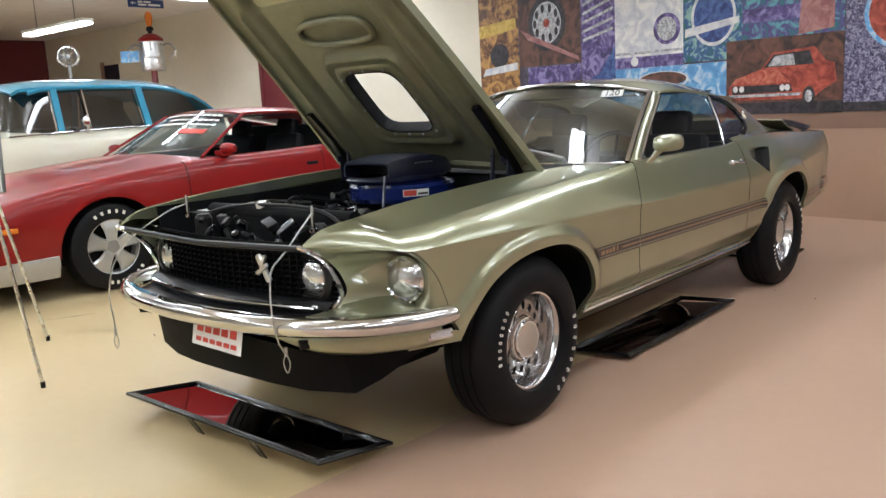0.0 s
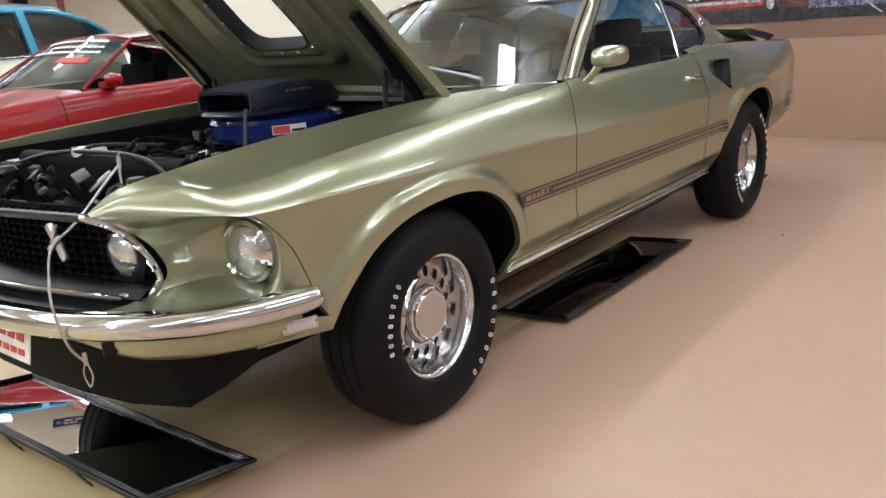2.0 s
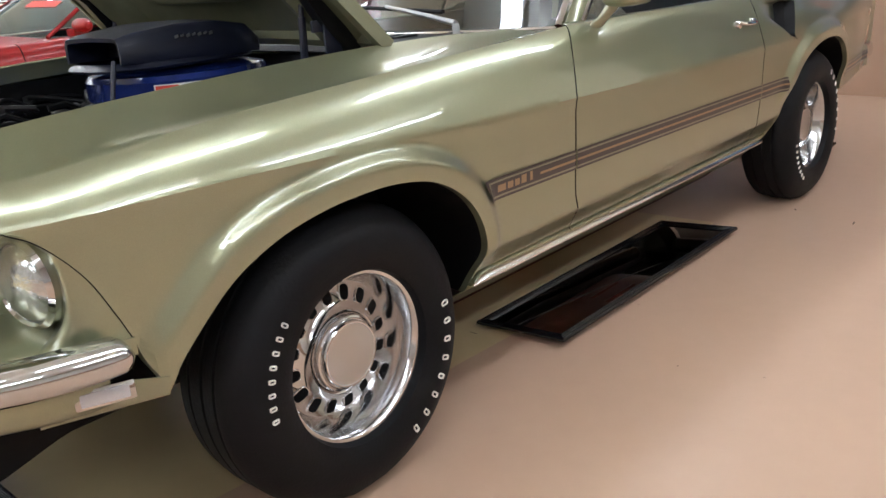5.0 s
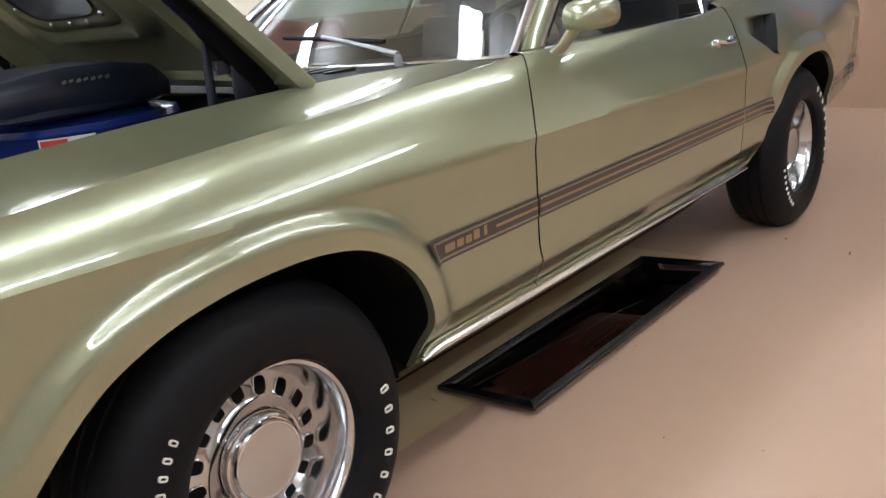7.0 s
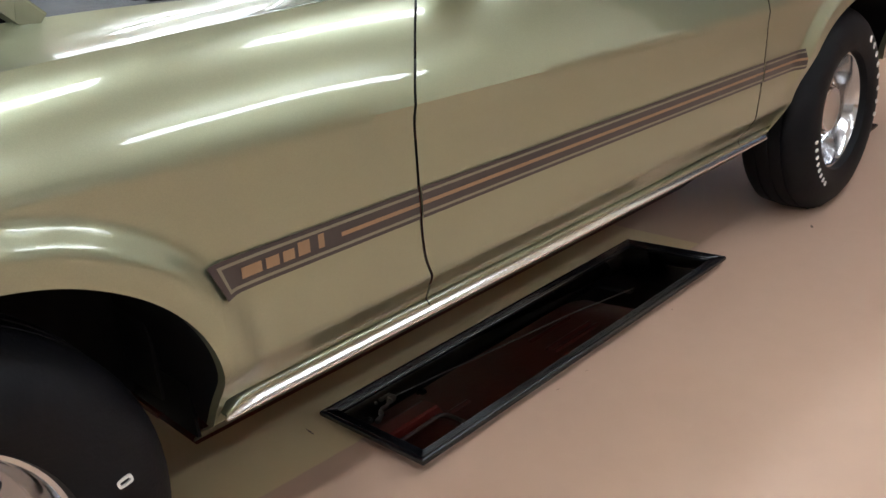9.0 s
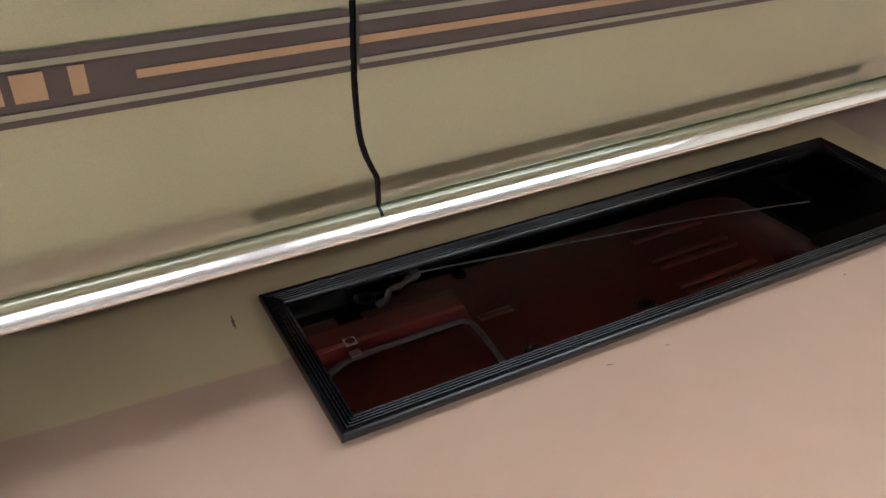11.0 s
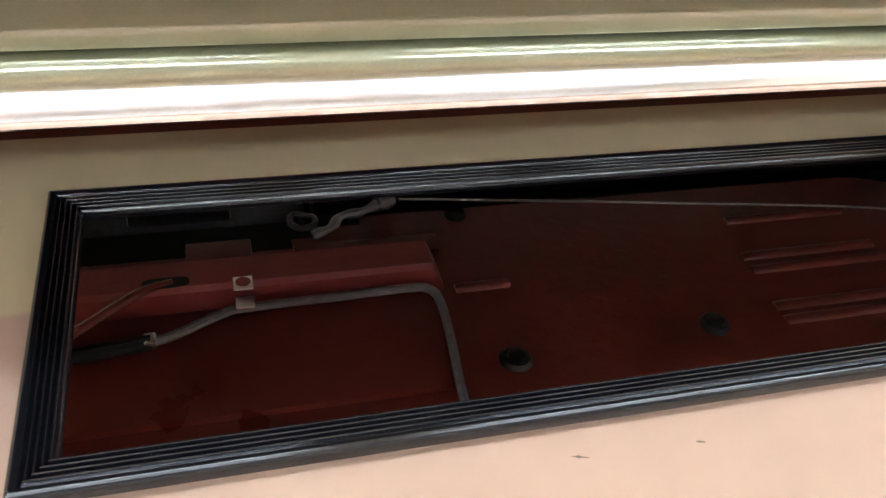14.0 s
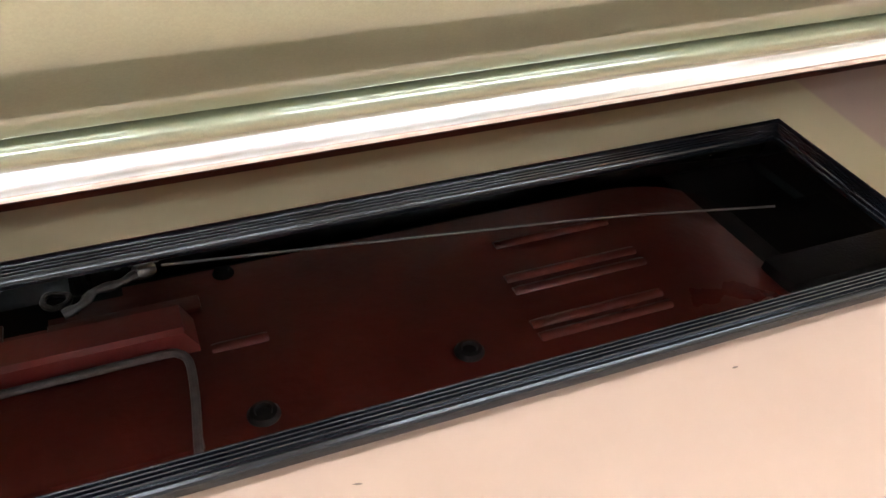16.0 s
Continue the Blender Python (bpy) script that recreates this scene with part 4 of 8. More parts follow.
grid(b, rows)
part("chin_spoiler", thick(b, 0.004), VOID, car, "black chin spoiler", 18)


def make_marker():
    b = B()
    box(b, -0.048, 0.048, -0.012, 0.004, -0.017, 0.017, 0.006, pose(-0.614, 0.040, 0.531, -8, 0, -22))
    return b


def make_marker_lens():
    b = B()
    box(b, -0.038, 0.038, -0.016, -0.010, -0.011, 0.011, 0.003, pose(-0.614, 0.040, 0.531, -8, 0, -22))
    return b


mk = both("side_marker", make_marker, CHROME, car, CY, "bright-rimmed side marker lamp")
part("lens", make_marker_lens(), MARKER, mk[0])
part("lens", flip(make_marker_lens(), CY), MARKER, mk[1])


def make_park_slot():
    b = B()
    box(b, -0.012, 0.02, -0.075, 0.075, -0.016, 0.016, 0.006, pose(-0.918, 0.388, 0.537, 0, -6, -30))
    return b


both("parking_lamp", make_park_slot, BLACK, car, CY, "dark recessed parking lamp")

def make_valance_end():
    """Painted panel from the valance back to the wheel opening."""
    b = B()
    rows = []
    for x in frange(-0.70, -0.506, 0.015):
        t = (x + 0.70) / 0.194
        zt, zb = lerp(0.572, 0.520, t), lerp(0.488, 0.484, t)
        yt, yb = lerp(0.060, side_y(-0.506, 0.52), t), lerp(0.105, side_y(-0.506, 0.49) + 0.004, t)
        rows.append([(x, lerp(yt, yb, s ** 1.6), lerp(zt, zb, s)) for s in (0, 0.25, 0.5, 0.75, 1)])
    grid(b, rows)
    return thick(b, 0.003)


both("valance_end", make_valance_end, GREEN, car, CY, "", 50)

# number plate: red marks only, no characters
PM = pose(-1.015, 0.715, 0.540, 78, 0, -92)
pl = part("number_plate", bar(B(), PM, 0.305, 0.118, 0.003), PAPER, car, "white number plate with red markings")
b = B()
for k in range(5):
    bar(b, PM @ pose(-0.105 + 0.052 * k, 0.012, 0.003), 0.040, 0.042, 0.0012)
for k in range(6):
    bar(b, PM @ pose(-0.11 + 0.044 * k, -0.036, 0.003), 0.034, 0.016, 0.0012)
bar(b, PM @ pose(0, 0.050, 0.003), 0.27, 0.008, 0.0012)
part("marking", b, REDPRINT, pl)


# ---- bonnet, standing open on its rear hinges, seen from below
HB = pose(0.30, 0, 1.0) @ Matrix(((-math.cos(radians(45)), 0, math.sin(radians(45)), 0), (0, 1, 0, 0), (math.sin(radians(45)), 0, math.cos(radians(45)), 0), (0, 0, 0, 1)))
# local x runs up the bonnet from the hinge edge, local y across, local z away from the engine
HOLE = (0.250, 0.605, 0.612, 0.955)


def hood_z(u, y):
    """Slight crown of the bonnet along and across."""
    return 0.02 * math.sin(min(1, max(0, u / 1.45)) * math.pi) * 0.8 + 0.03 * (1 - ((y - CY) / 0.63) ** 2) - 0.02


def taper(b):
    """The bonnet narrows towards its front edge."""
    inv = HB.inverted()
    for v in b.verts:
        p = inv @ v.co
        t = (p.y - HY0) / (HY1 - HY0)
        v.co = HB @ Vector((p.x, p.y + p.x * (0.12 * (1 - t) - 0.08 * t), p.z))
    return b


def hood_sheet(lift, u0, u1, y0, y1, nu=24, ny=24, hole=HOLE):
    b = B()
    us = sorted(set(frange(u0, u1, (u1 - u0) / nu)) | {hole[0], hole[1]})
    ys = sorted(set(frange(y0, y1, (y1 - y0) / ny)) | {hole[2], hole[3]})
    vv = [[b.verts.new(HB @ Vector((u, y, hood_z(u, y) + lift))) for y in ys] for u in us]
    for i in range(len(us) - 1):
        for j in range(len(ys) - 1):
            um, ym = (us[i] + us[i + 1]) / 2, (ys[j] + ys[j + 1]) / 2
            if hole[0] < um < hole[1] and hole[2] < ym < hole[3]:
                continue
            b.faces.new([vv[i][j], vv[i + 1][j], vv[i + 1][j + 1], vv[i][j + 1]])
    return b


HY0, HY1 = 0.226, 2 * CY - 0.226
hood = part("bonnet", thick(taper(hood_sheet(0.012, -0.01, 1.42, HY0, HY1)), 0.004), GREEN, car, "opened bonnet with a square scoop hole")
b = B()
for y, s in ((HY0, 1), (HY1, -1)):
    rows = []
    for u in frange(-0.01, 1.42, 0.06):
        z = hood_z(u, y)
        rows.append([HB @ Vector(p) for p in ((u, y, z + 0.014), (u, y + s * 0.001, z - 0.020), (u, y + s * 0.022, z - 0.022), (u, y + s * 0.026, z - 0.004), (u, y + s * 0.05, z + 0.004))])
    grid(b, rows)
rows = []
for y in frange(HY0, HY1, 0.05):
    z = hood_z(-0.01, y)
    rows.append([HB @ Vector(p) for p in ((-0.01, y, z + 0.014), (-0.012, y, z - 0.016), (0.015, y, z - 0.018), (0.03, y, z + 0.004))])
grid(b, rows)
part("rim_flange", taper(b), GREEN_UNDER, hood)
# stamped inner panel: ribs and dished channels
b = hood_sheet(-0.002, 0.012, 1.40, HY0 + 0.03, HY1 - 0.03, 90, 90)
for v in b.verts:
    p = HB.inverted() @ v.co
    u, y = p.x, p.y
    cu, cw = (HOLE[0] + HOLE[1]) / 2, (HOLE[2] + HOLE[3]) / 2
    # collar round the hole
    du, dy = abs(u - cu) - (HOLE[1] - HOLE[0]) / 2, abs(y - cw) - (HOLE[3] - HOLE[2]) / 2
    d = math.hypot(max(du, 0), max(dy, 0)) if max(du, dy) > 0 else 0
    dz = 0.0
    if d < 0.10:
        s = d / 0.10
        dz -= 0.022 * math.sin(math.pi * min(1, max(0, s))) + (0.012 * (1 - s))
    e = abs(d - 0.078)
    if e < 0.020:
        dz -= 0.016 * (1 - (e / 0.020) ** 2)
    for yy in (HY0 + 0.16, HY1 - 0.16):
        t = abs(y - yy) / 0.014
        if t < 1 and 0.08 < u < 1.0:
            dz -= 0.012 * (1 - t * t)
    # side beams
    for yy in (HY0 + 0.16, HY1 - 0.16):
        t = abs(y - yy) / 0.085
        if t < 1 and d >= 0.09:
            dz -= 0.030 * (1 - t * t) ** 0.6
    # cross channels towards the front
    for uu, w, dep in ((1.02, 0.05, 0.026), (1.22, 0.07, 0.03)):
        t = abs(u - uu) / w
        lim = abs(y - CY) / 0.40
        if t < 1 and lim < 1:
            dz += dep * (1 - t * t) * min(1, (1 - lim) * 6)
    v.co = HB @ Vector((p.x, p.y, p.z + dz))
part("inner_panel", taper(b), GREEN_UNDER, hood, "stamped inner panel, dull green darkened for shade", 60)
hm, ha = ((HOLE[0] + HOLE[1]) / 2, (HOLE[2] + HOLE[3]) / 2), ((HOLE[1] - HOLE[0]) / 2, (HOLE[3] - HOLE[2]) / 2)


def hole_loop(scale, power, h):
    """Rounded outline of the scoop hole, scaled, at a height off the skin."""
    out = []
    for k in range(72):
        c, d = math.cos(2 * math.pi * k / 72), math.sin(2 * math.pi * k / 72)
        r = scale / (abs(c) ** power + abs(d) ** power) ** (1 / power)
        u, y = hm[0] + ha[0] * r * c, hm[1] + ha[1] * r * d
        out.append(HB @ Vector((u, y, hood_z(u, y) + h)))
    return out


b = B()
grid(b, [hole_loop(1.24, 9, -0.024), hole_loop(1.20, 8, -0.034), hole_loop(1.10, 6, -0.036), hole_loop(1.0, 5, -0.030), hole_loop(0.985, 5, -0.022), hole_loop(0.985, 5, 0.018), hole_loop(1.13, 9, 0.019)], close_v=True)
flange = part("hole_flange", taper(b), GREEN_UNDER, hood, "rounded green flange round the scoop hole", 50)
b = B()
grid(b, [hole_loop(1.015, 5, -0.0365), hole_loop(0.985, 5, -0.034), hole_loop(0.972, 5, -0.026), hole_loop(0.972, 5, 0.020), hole_loop(0.99, 5, 0.022)], close_v=True)
part("hole_seal", taper(b), MATT, hood, "black rubber seal round the scoop hole")
for k in range(14):
    q = hole_loop(1.075, 6, -0.0375)[k * 5]
    b = B()
    lathe(b, [(0.0, -0.004), (0.006, -0.003), (0.0075, 0.002)], Matrix.Translation(q) @ HB.to_3x3().to_4x4(), 10)
    part("flange_screw", taper(b), STEEL, hood)
# oblong stamped ring above the hole
b = B()
ring_path = []
for k in range(48):
    t = 2 * math.pi * k / 48
    c, d = math.cos(t), math.sin(t)
    u, y = 0.815 + 0.060 * math.copysign(abs(c) ** 0.7, c), CY - 0.03 + 0.235 * math.copysign(abs(d) ** 0.6, d)
    ring_path.append(HB @ Vector((u, y, hood_z(u, y) - 0.012)))
tube(b, ring_path, 0.016, 10, closed=True)
part("stamped_ring", taper(b), GREEN_UNDER, hood, "oblong stamped bead", 60)


def make_hinge():
    b = B()
    tube(b, [(0.165, 0.395, 0.90), (0.172, 0.385, 1.125)], 0.0065, 10)
    tube(b, [(0.166, 0.393, 0.93), (0.170, 0.388, 1.06)], 0.0095, 10)
    box(b, 0.175, 0.225, 0.318, 0.326, 0.93, 1.06, 0.003)
    box(b, 0.15, 0.29, 0.330, 0.337, 1.025, 1.052, 0.003)
    return b


def make_hinge_arm():
    b = B()
    rows = [[HB @ Vector(p) for p in ((u, 0.315, -0.020), (u, 0.345, -0.020), (u, 0.345, -0.042 - 0.02 * (u < 0.2)), (u, 0.315, -0.042 - 0.02 * (u < 0.2)))] for u in (0.0, 0.1, 0.22, 0.40)]
    vv = grid(b, rows, close_v=True)
    b.faces.new(vv[0])
    b.faces.new(vv[-1])
    return b


both("hinge_arm", make_hinge_arm, BLACK, car, CY, "black bonnet hinge arm")
both("bonnet_strut", make_hinge, NAVY, car, CY, "dark blue bonnet spring strut")

# ---- engine bay
b = B()
grid(b, [[(x, 0.262, 0.925), (x, 0.275, 0.86), (x, 0.33, 0.74), (x, 0.36, 0.55), (x, 0.36, 0.42)] for x in frange(-0.80, 0.36, 0.1)])
thick(b, 0.004)
part("inner_apron", b, VOID, car, "black inner apron")
b = B()
grid(b, [[(x, 0.262, 0.925), (x, 0.275, 0.86), (x, 0.33, 0.74), (x, 0.36, 0.55), (x, 0.36, 0.42)] for x in frange(-0.80, 0.36, 0.1)])
part("inner_apron", flip(thick(b, 0.004), CY), VOID, car, "black inner apron")
part("firewall", box(B(), 0.345, 0.365, 0.25, 2 * CY - 0.25, 0.36, 0.955, 0.004), MATT, car, "black firewall")
# cowl with vent slots in front of the windscreen
b = B()
grid(b, [[(x, y, z + 0.012 * math.cos((y - CY) / 0.62 * 1.4)) for y in frange(0.245, 2 * CY - 0.245, 0.06)] for x, z in ((0.32, 0.955), (0.34, 0.968), (0.50, 0.962), (0.72, 0.952), (0.93, 0.948), (0.99, 0.944))])
cowl = part("cowl", thick(b, 0.004), MATT, car, "dull black cowl below the windscreen")
for k in range(11):
    y = CY - 0.30 + 0.06 * k
    part("vent_slat", box(B(), 0.60, 0.70, y - 0.010, y + 0.010, 0.964, 0.972, 0.002), BLACK, cowl)
part("radiator_support", box(B(), -0.80, -0.78, 0.27, 2 * CY - 0.27, 0.50, 0.80, 0.003), VOID, car, "black radiator support panel")
rad = part("radiator", box(B(), -0.60, -0.53, 0.50, 1.30, 0.45, 0.885, 0.012), VOID, car, "black radiator")
b = B()
tube(b, [(-0.565, 0.46, 0.880), (-0.565, 1.34, 0.880)], 0.036, 14)
part("header_tank", b, VOID, rad)
b = B()
lathe(b, [(0.0, 0.016), (0.026, 0.014), (0.030, 0.0), (0.030, -0.014)], pose(-0.565, 1.0, 0.92), 20)
part("filler_cap", b, CHROME, rad)
eng = part("engine_block", box(B(), -0.42, 0.30, CY - 0.20, CY + 0.20, 0.40, 0.72, 0.03), BLUE, car, "blue painted engine block")
for s in (-1, 1):
    b = B()
    box(b, -0.34, 0.22, -0.075, 0.075, -0.045, 0.045, 0.02, pose(0, CY + s * 0.27, 0.74, -s * 35, 0, 0))
    part("rocker_cover", b, BLUE, eng)
    b = B()
    for k in range(4):
        tube(b, smooth_path([(-0.28 + 0.15 * k, CY + s * 0.33, 0.66), (-0.27 + 0.15 * k, CY + s * 0.40, 0.64), (-0.20 + 0.12 * k, CY + s * 0.42, 0.56)], 4), 0.022, 8)
    part("exhaust_manifold", b, GREASE, eng)
    b = B()
    for k in range(4):
        tube(b, smooth_path([(-0.26 + 0.14 * k, CY + s * 0.36, 0.70), (-0.28 + 0.14 * k, CY + s * 0.33, 0.83), (-0.20 + 0.10 * k, CY + s * 0.20, 0.85), (0.18, CY + s * 0.06, 0.80)], 5), 0.0045, 6)
    part("plug_lead", b, MATT, eng)
b = B()
lathe(b, [(0.0, 0.0), (0.17, 0.0), (0.225, 0.012), (0.238, 0.03), (0.238, 0.075), (0.228, 0.088), (0.16, 0.10), (0.0, 0.10)], pose(0.11, 0.86, 0.860), 56)
cleaner = part("air_cleaner", b, BLUE, car, "round blue air cleaner under the scoop")
# sticker on the rim: a red field and a white field with dark marks
a0 = -2.38
for nm, w0, w1, m, lift in (("sticker", 0.0, 0.48, PAPER, 0.0012), ("sticker_field", 0.014, 0.245, REDPRINT, 0.002), ("sticker_mark", 0.27, 0.46, INK, 0.002)):
    b = B()
    zz = (0.899, 0.929) if nm != "sticker_mark" else (0.905, 0.914)
    if nm == "sticker_field":
        zz = (0.902, 0.926)
    grid(b, [[(0.11 + (0.238 + lift) * math.cos(t), 0.86 + (0.238 + lift) * math.sin(t), z) for z in zz] for t in frange(a0 + w0, a0 + w1, 0.05)])
    part(nm, b, m, cleaner)


def trim_scoop(b):
    """Draws the scoop's parts in to their size over the cleaner."""
    for v in b.verts:
        v.co.x, v.co.y = -0.145 + (v.co.x + 0.172) * 0.84, 0.845 + (v.co.y - CY) * 0.88
    return b


# scoop
b = B()
SC = [(-0.205, 0.155, 0.0, 0.062), (-0.16, 0.160, -0.002, 0.072), (0.0, 0.172, -0.004, 0.085), (0.15, 0.180, -0.006, 0.082), (0.27, 0.175, -0.008, 0.066), (0.33, 0.150, -0.010, 0.035)]
rows = []
for x, w, lo, hi in SC:
    r = []
    x = 0.02 + (x - 0.02) * 0.90
    for yy, zz in ((-1.0, 0.0), (-1.03, 0.25), (-1.0, 0.78), (-0.93, 0.96), (-0.75, 1.0), (0, 1.04), (0.75, 1.0), (0.93, 0.96), (1.0, 0.78), (1.03, 0.25), (1.0, 0.0)):
        r.append((x + 0.03, CY + yy * w, 0.985 + lo + zz * (hi - lo)))
    rows.append(r)
grid(b, rows)
thick(b, 0.010)
scoop = part("intake_scoop", trim_scoop(b), NAVY, car, "dark navy intake scoop on top of the engine")
b = B()
rows = []
for s, h in ((0.90, 0.005), (1.02, 0.008), (1.05, 0.014), (1.02, 0.022), (0.95, 0.028)):
    rows.append([(0.075 + 0.30 * s * 0.86 * math.copysign(abs(math.cos(t)) ** 0.6, math.cos(t)), CY + 0.175 * s * math.copysign(abs(math.sin(t)) ** 0.6, math.sin(t)), 0.958 + h) for t in (2 * math.pi * k / 40 for k in range(40))])
grid(b, rows, close_v=True)
part("scoop_base", trim_scoop(b), NAVY, scoop)
# black plate inside: the hollow's shade put into its colour
part("scoop_mouth", trim_scoop(box(B(), -0.02, -0.01, CY - 0.150, CY + 0.150, 0.990, 1.050, 0.0)), MATT, scoop, "black plate standing for the scoop's dark hollow")
# bright script on the scoop's flank, as a plain slanted stroke row
b = B()
for k in range(7):
    box(b, -0.006, 0.006, -0.001, 0.001, -0.003 + 0.002 * (k % 2), 0.004, 0, pose(0.02 + 0.019 * k, CY - 0.1805 - 0.0008 * k, 1.036, 0, -15, -2))
part("script_mark", trim_scoop(b), STEEL, scoop)
# battery, reservoir, hoses and looms
part("battery", box(B(), -0.66, -0.47, 1.25, 1.45, 0.66, 0.885, 0.012), MATT, car, "black battery")
part("battery_label", bar(B(), pose(-0.565, 1.35, 0.886), 0.11, 0.07, 0.001), PAPER, car)
b = B()
lathe(b, [(0.0, 0.15), (0.05, 0.15), (0.06, 0.135), (0.06, 0.0), (0.0, 0.0)], pose(-0.45, 0.42, 0.70), 20)
part("reservoir", b, GREASE, car)
b = B()
tube(b, smooth_path([(-0.53, 1.12, 0.845), (-0.44, 1.08, 0.865), (-0.34, 0.98, 0.84), (-0.30, 0.92, 0.78)], 5), 0.020, 12)
part("radiator_hose", b, RUBBER, car)
b = B()
tube(b, smooth_path([(-0.54, 0.62, 0.60), (-0.44, 0.62, 0.64), (-0.38, 0.74, 0.62)], 5), 0.028, 12)
part("radiator_hose", b, RUBBER, car)
b = B()
lathe(b, [(0.0, 0.02), (0.04, 0.02), (0.06, 0.0), (0.20, 0.0), (0.20, -0.012), (0.0, -0.012)], pose(-0.46, CY, 0.66, 0, -90, 0), 28)
part("fan_shroud", b, BLACK_GLOSS, car)
b = B()
lathe(b, [(0.0, 0.09), (0.055, 0.09), (0.065, 0.075), (0.065, 0.0), (0.0, 0.0)], pose(-0.44, 0.56, 0.74, 0, 90, 20), 20)
part("alternator", b, DULLSTEEL, car)
for s in (0, 1):
    b = B()
    box(b, -0.30, -0.04, 0.30, 0.335, 0.80, 0.86, 0.012)
    box(b, -0.24, -0.10, 0.285, 0.36, 0.70, 0.82, 0.02)
    if s:
        flip(b, CY)
    part("shock_tower", b, VOID, car)
b = B()
tube(b, smooth_path([(-0.66, 0.36, 0.845), (-0.60, 0.60, 0.915), (-0.585, 0.90, 0.925), (-0.60, 1.16, 0.91), (-0.66, 1.42, 0.85)], 6), 0.007, 8)
part("cross_brace", b, GREASE, car, "dark cross brace over the radiator")
part("radiator_cover", box(B(), -0.80, -0.60, 0.40, 1.26, 0.745, 0.757, 0.004), VOID, car, "black panel above the radiator")
for k in range(9):
    part("cover_bolt", lathe(B(), [(0.0, 0.006), (0.006, 0.005), (0.008, 0.0)], pose(-0.775, 0.46 + 0.09 * k, 0.757), 10), STEEL, car)
rnd = random.Random(5)
for k in range(34):
    b = B()
    x, y = rnd.uniform(-0.5, 0.25), rnd.choice((rnd.uniform(0.34, 0.58), rnd.uniform(1.2, 1.44)))
    z = rnd.uniform(0.76, 0.86)
    tube(b, smooth_path([(x, y, z), (x + rnd.uniform(-0.1, 0.15), y + rnd.uniform(-0.06, 0.06), z + rnd.uniform(0, 0.06)), (x + rnd.uniform(0.1, 0.3), y + rnd.uniform(-0.08, 0.08), z + rnd.uniform(-0.05, 0.03))], 5), rnd.uniform(0.005, 0.012), 6)
    part("hose", b, rnd.choice((MATT, RUBBER, GREASE)), car)
for x, y, z, r in ((0.27, 0.42, 0.80, 0.035), (0.28, 0.55, 0.83, 0.028), (0.24, 1.28, 0.84, 0.04), (-0.50, 1.12, 0.83, 0.03), (-0.30, 1.22, 0.82, 0.035), (0.05, 1.26, 0.83, 0.028), (0.14, 0.44, 0.85, 0.022), (-0.22, 0.55, 0.80, 0.03), (-0.36, 0.40, 0.82, 0.03), (-0.12, 0.47, 0.80, 0.03), (-0.70, 0.50, 0.83, 0.03), (-0.70, 1.22, 0.83, 0.035)):
    b = B()
    lathe(b, [(0.0, 0.06), (r * 0.7, 0.06), (r, 0.045), (r, -0.03), (0.0, -0.03)], pose(x, y, z), 16)
    part("canister", b, rnd.choice((GREASE, DULLSTEEL, BLACK_GLOSS)), car)
for k in range(150):
    x, y, z = rnd.uniform(-0.76, 0.30), rnd.uniform(0.33, 1.34), rnd.uniform(0.77, 0.875)
    if math.hypot(x - 0.11, y - 0.86) < 0.27:
        continue
    b, m = B(), pose(x, y, z, rnd.uniform(-40, 40), rnd.uniform(-40, 40), rnd.uniform(0, 180))
    s = rnd.uniform(0.010, 0.030)
    if k % 3 == 0:
        box(b, -s * 1.6, s * 1.6, -s, s, -s * 0.7, s * 0.7, s * 0.25, m)
    elif k % 3 == 1:
        lathe(b, [(0.0, s * 1.4), (s * 0.6, s * 1.3), (s * 0.75, s), (s * 0.75, -s), (s * 0.5, -s * 1.6), (0.0, -s * 1.6)], m, 12)
    else:
        tube(b, [m @ Vector(q) for q in ((-s * 2, 0, 0), (-s, 0, s * 0.5), (s, s, 0), (s * 2, s, -s))], s * 0.35, 7)
    part("engine_fitting", b, rnd.choice((GREASE, VOID, BLACK_GLOSS, BLACK_GLOSS, GREASE, DULLSTEEL)), car)
part("fuse_block", box(B(), -0.42, -0.34, 1.24, 1.34, 0.87, 0.892, 0.004), PAPER, car, "pale plastic cover")
b = B()
tube(b, [(-0.140, 0.72, 0.995), (-0.185, 0.70, 0.85)], 0.006, 8)
part("scoop_stay", b, NAVY, car, "dark scoop stay rod")
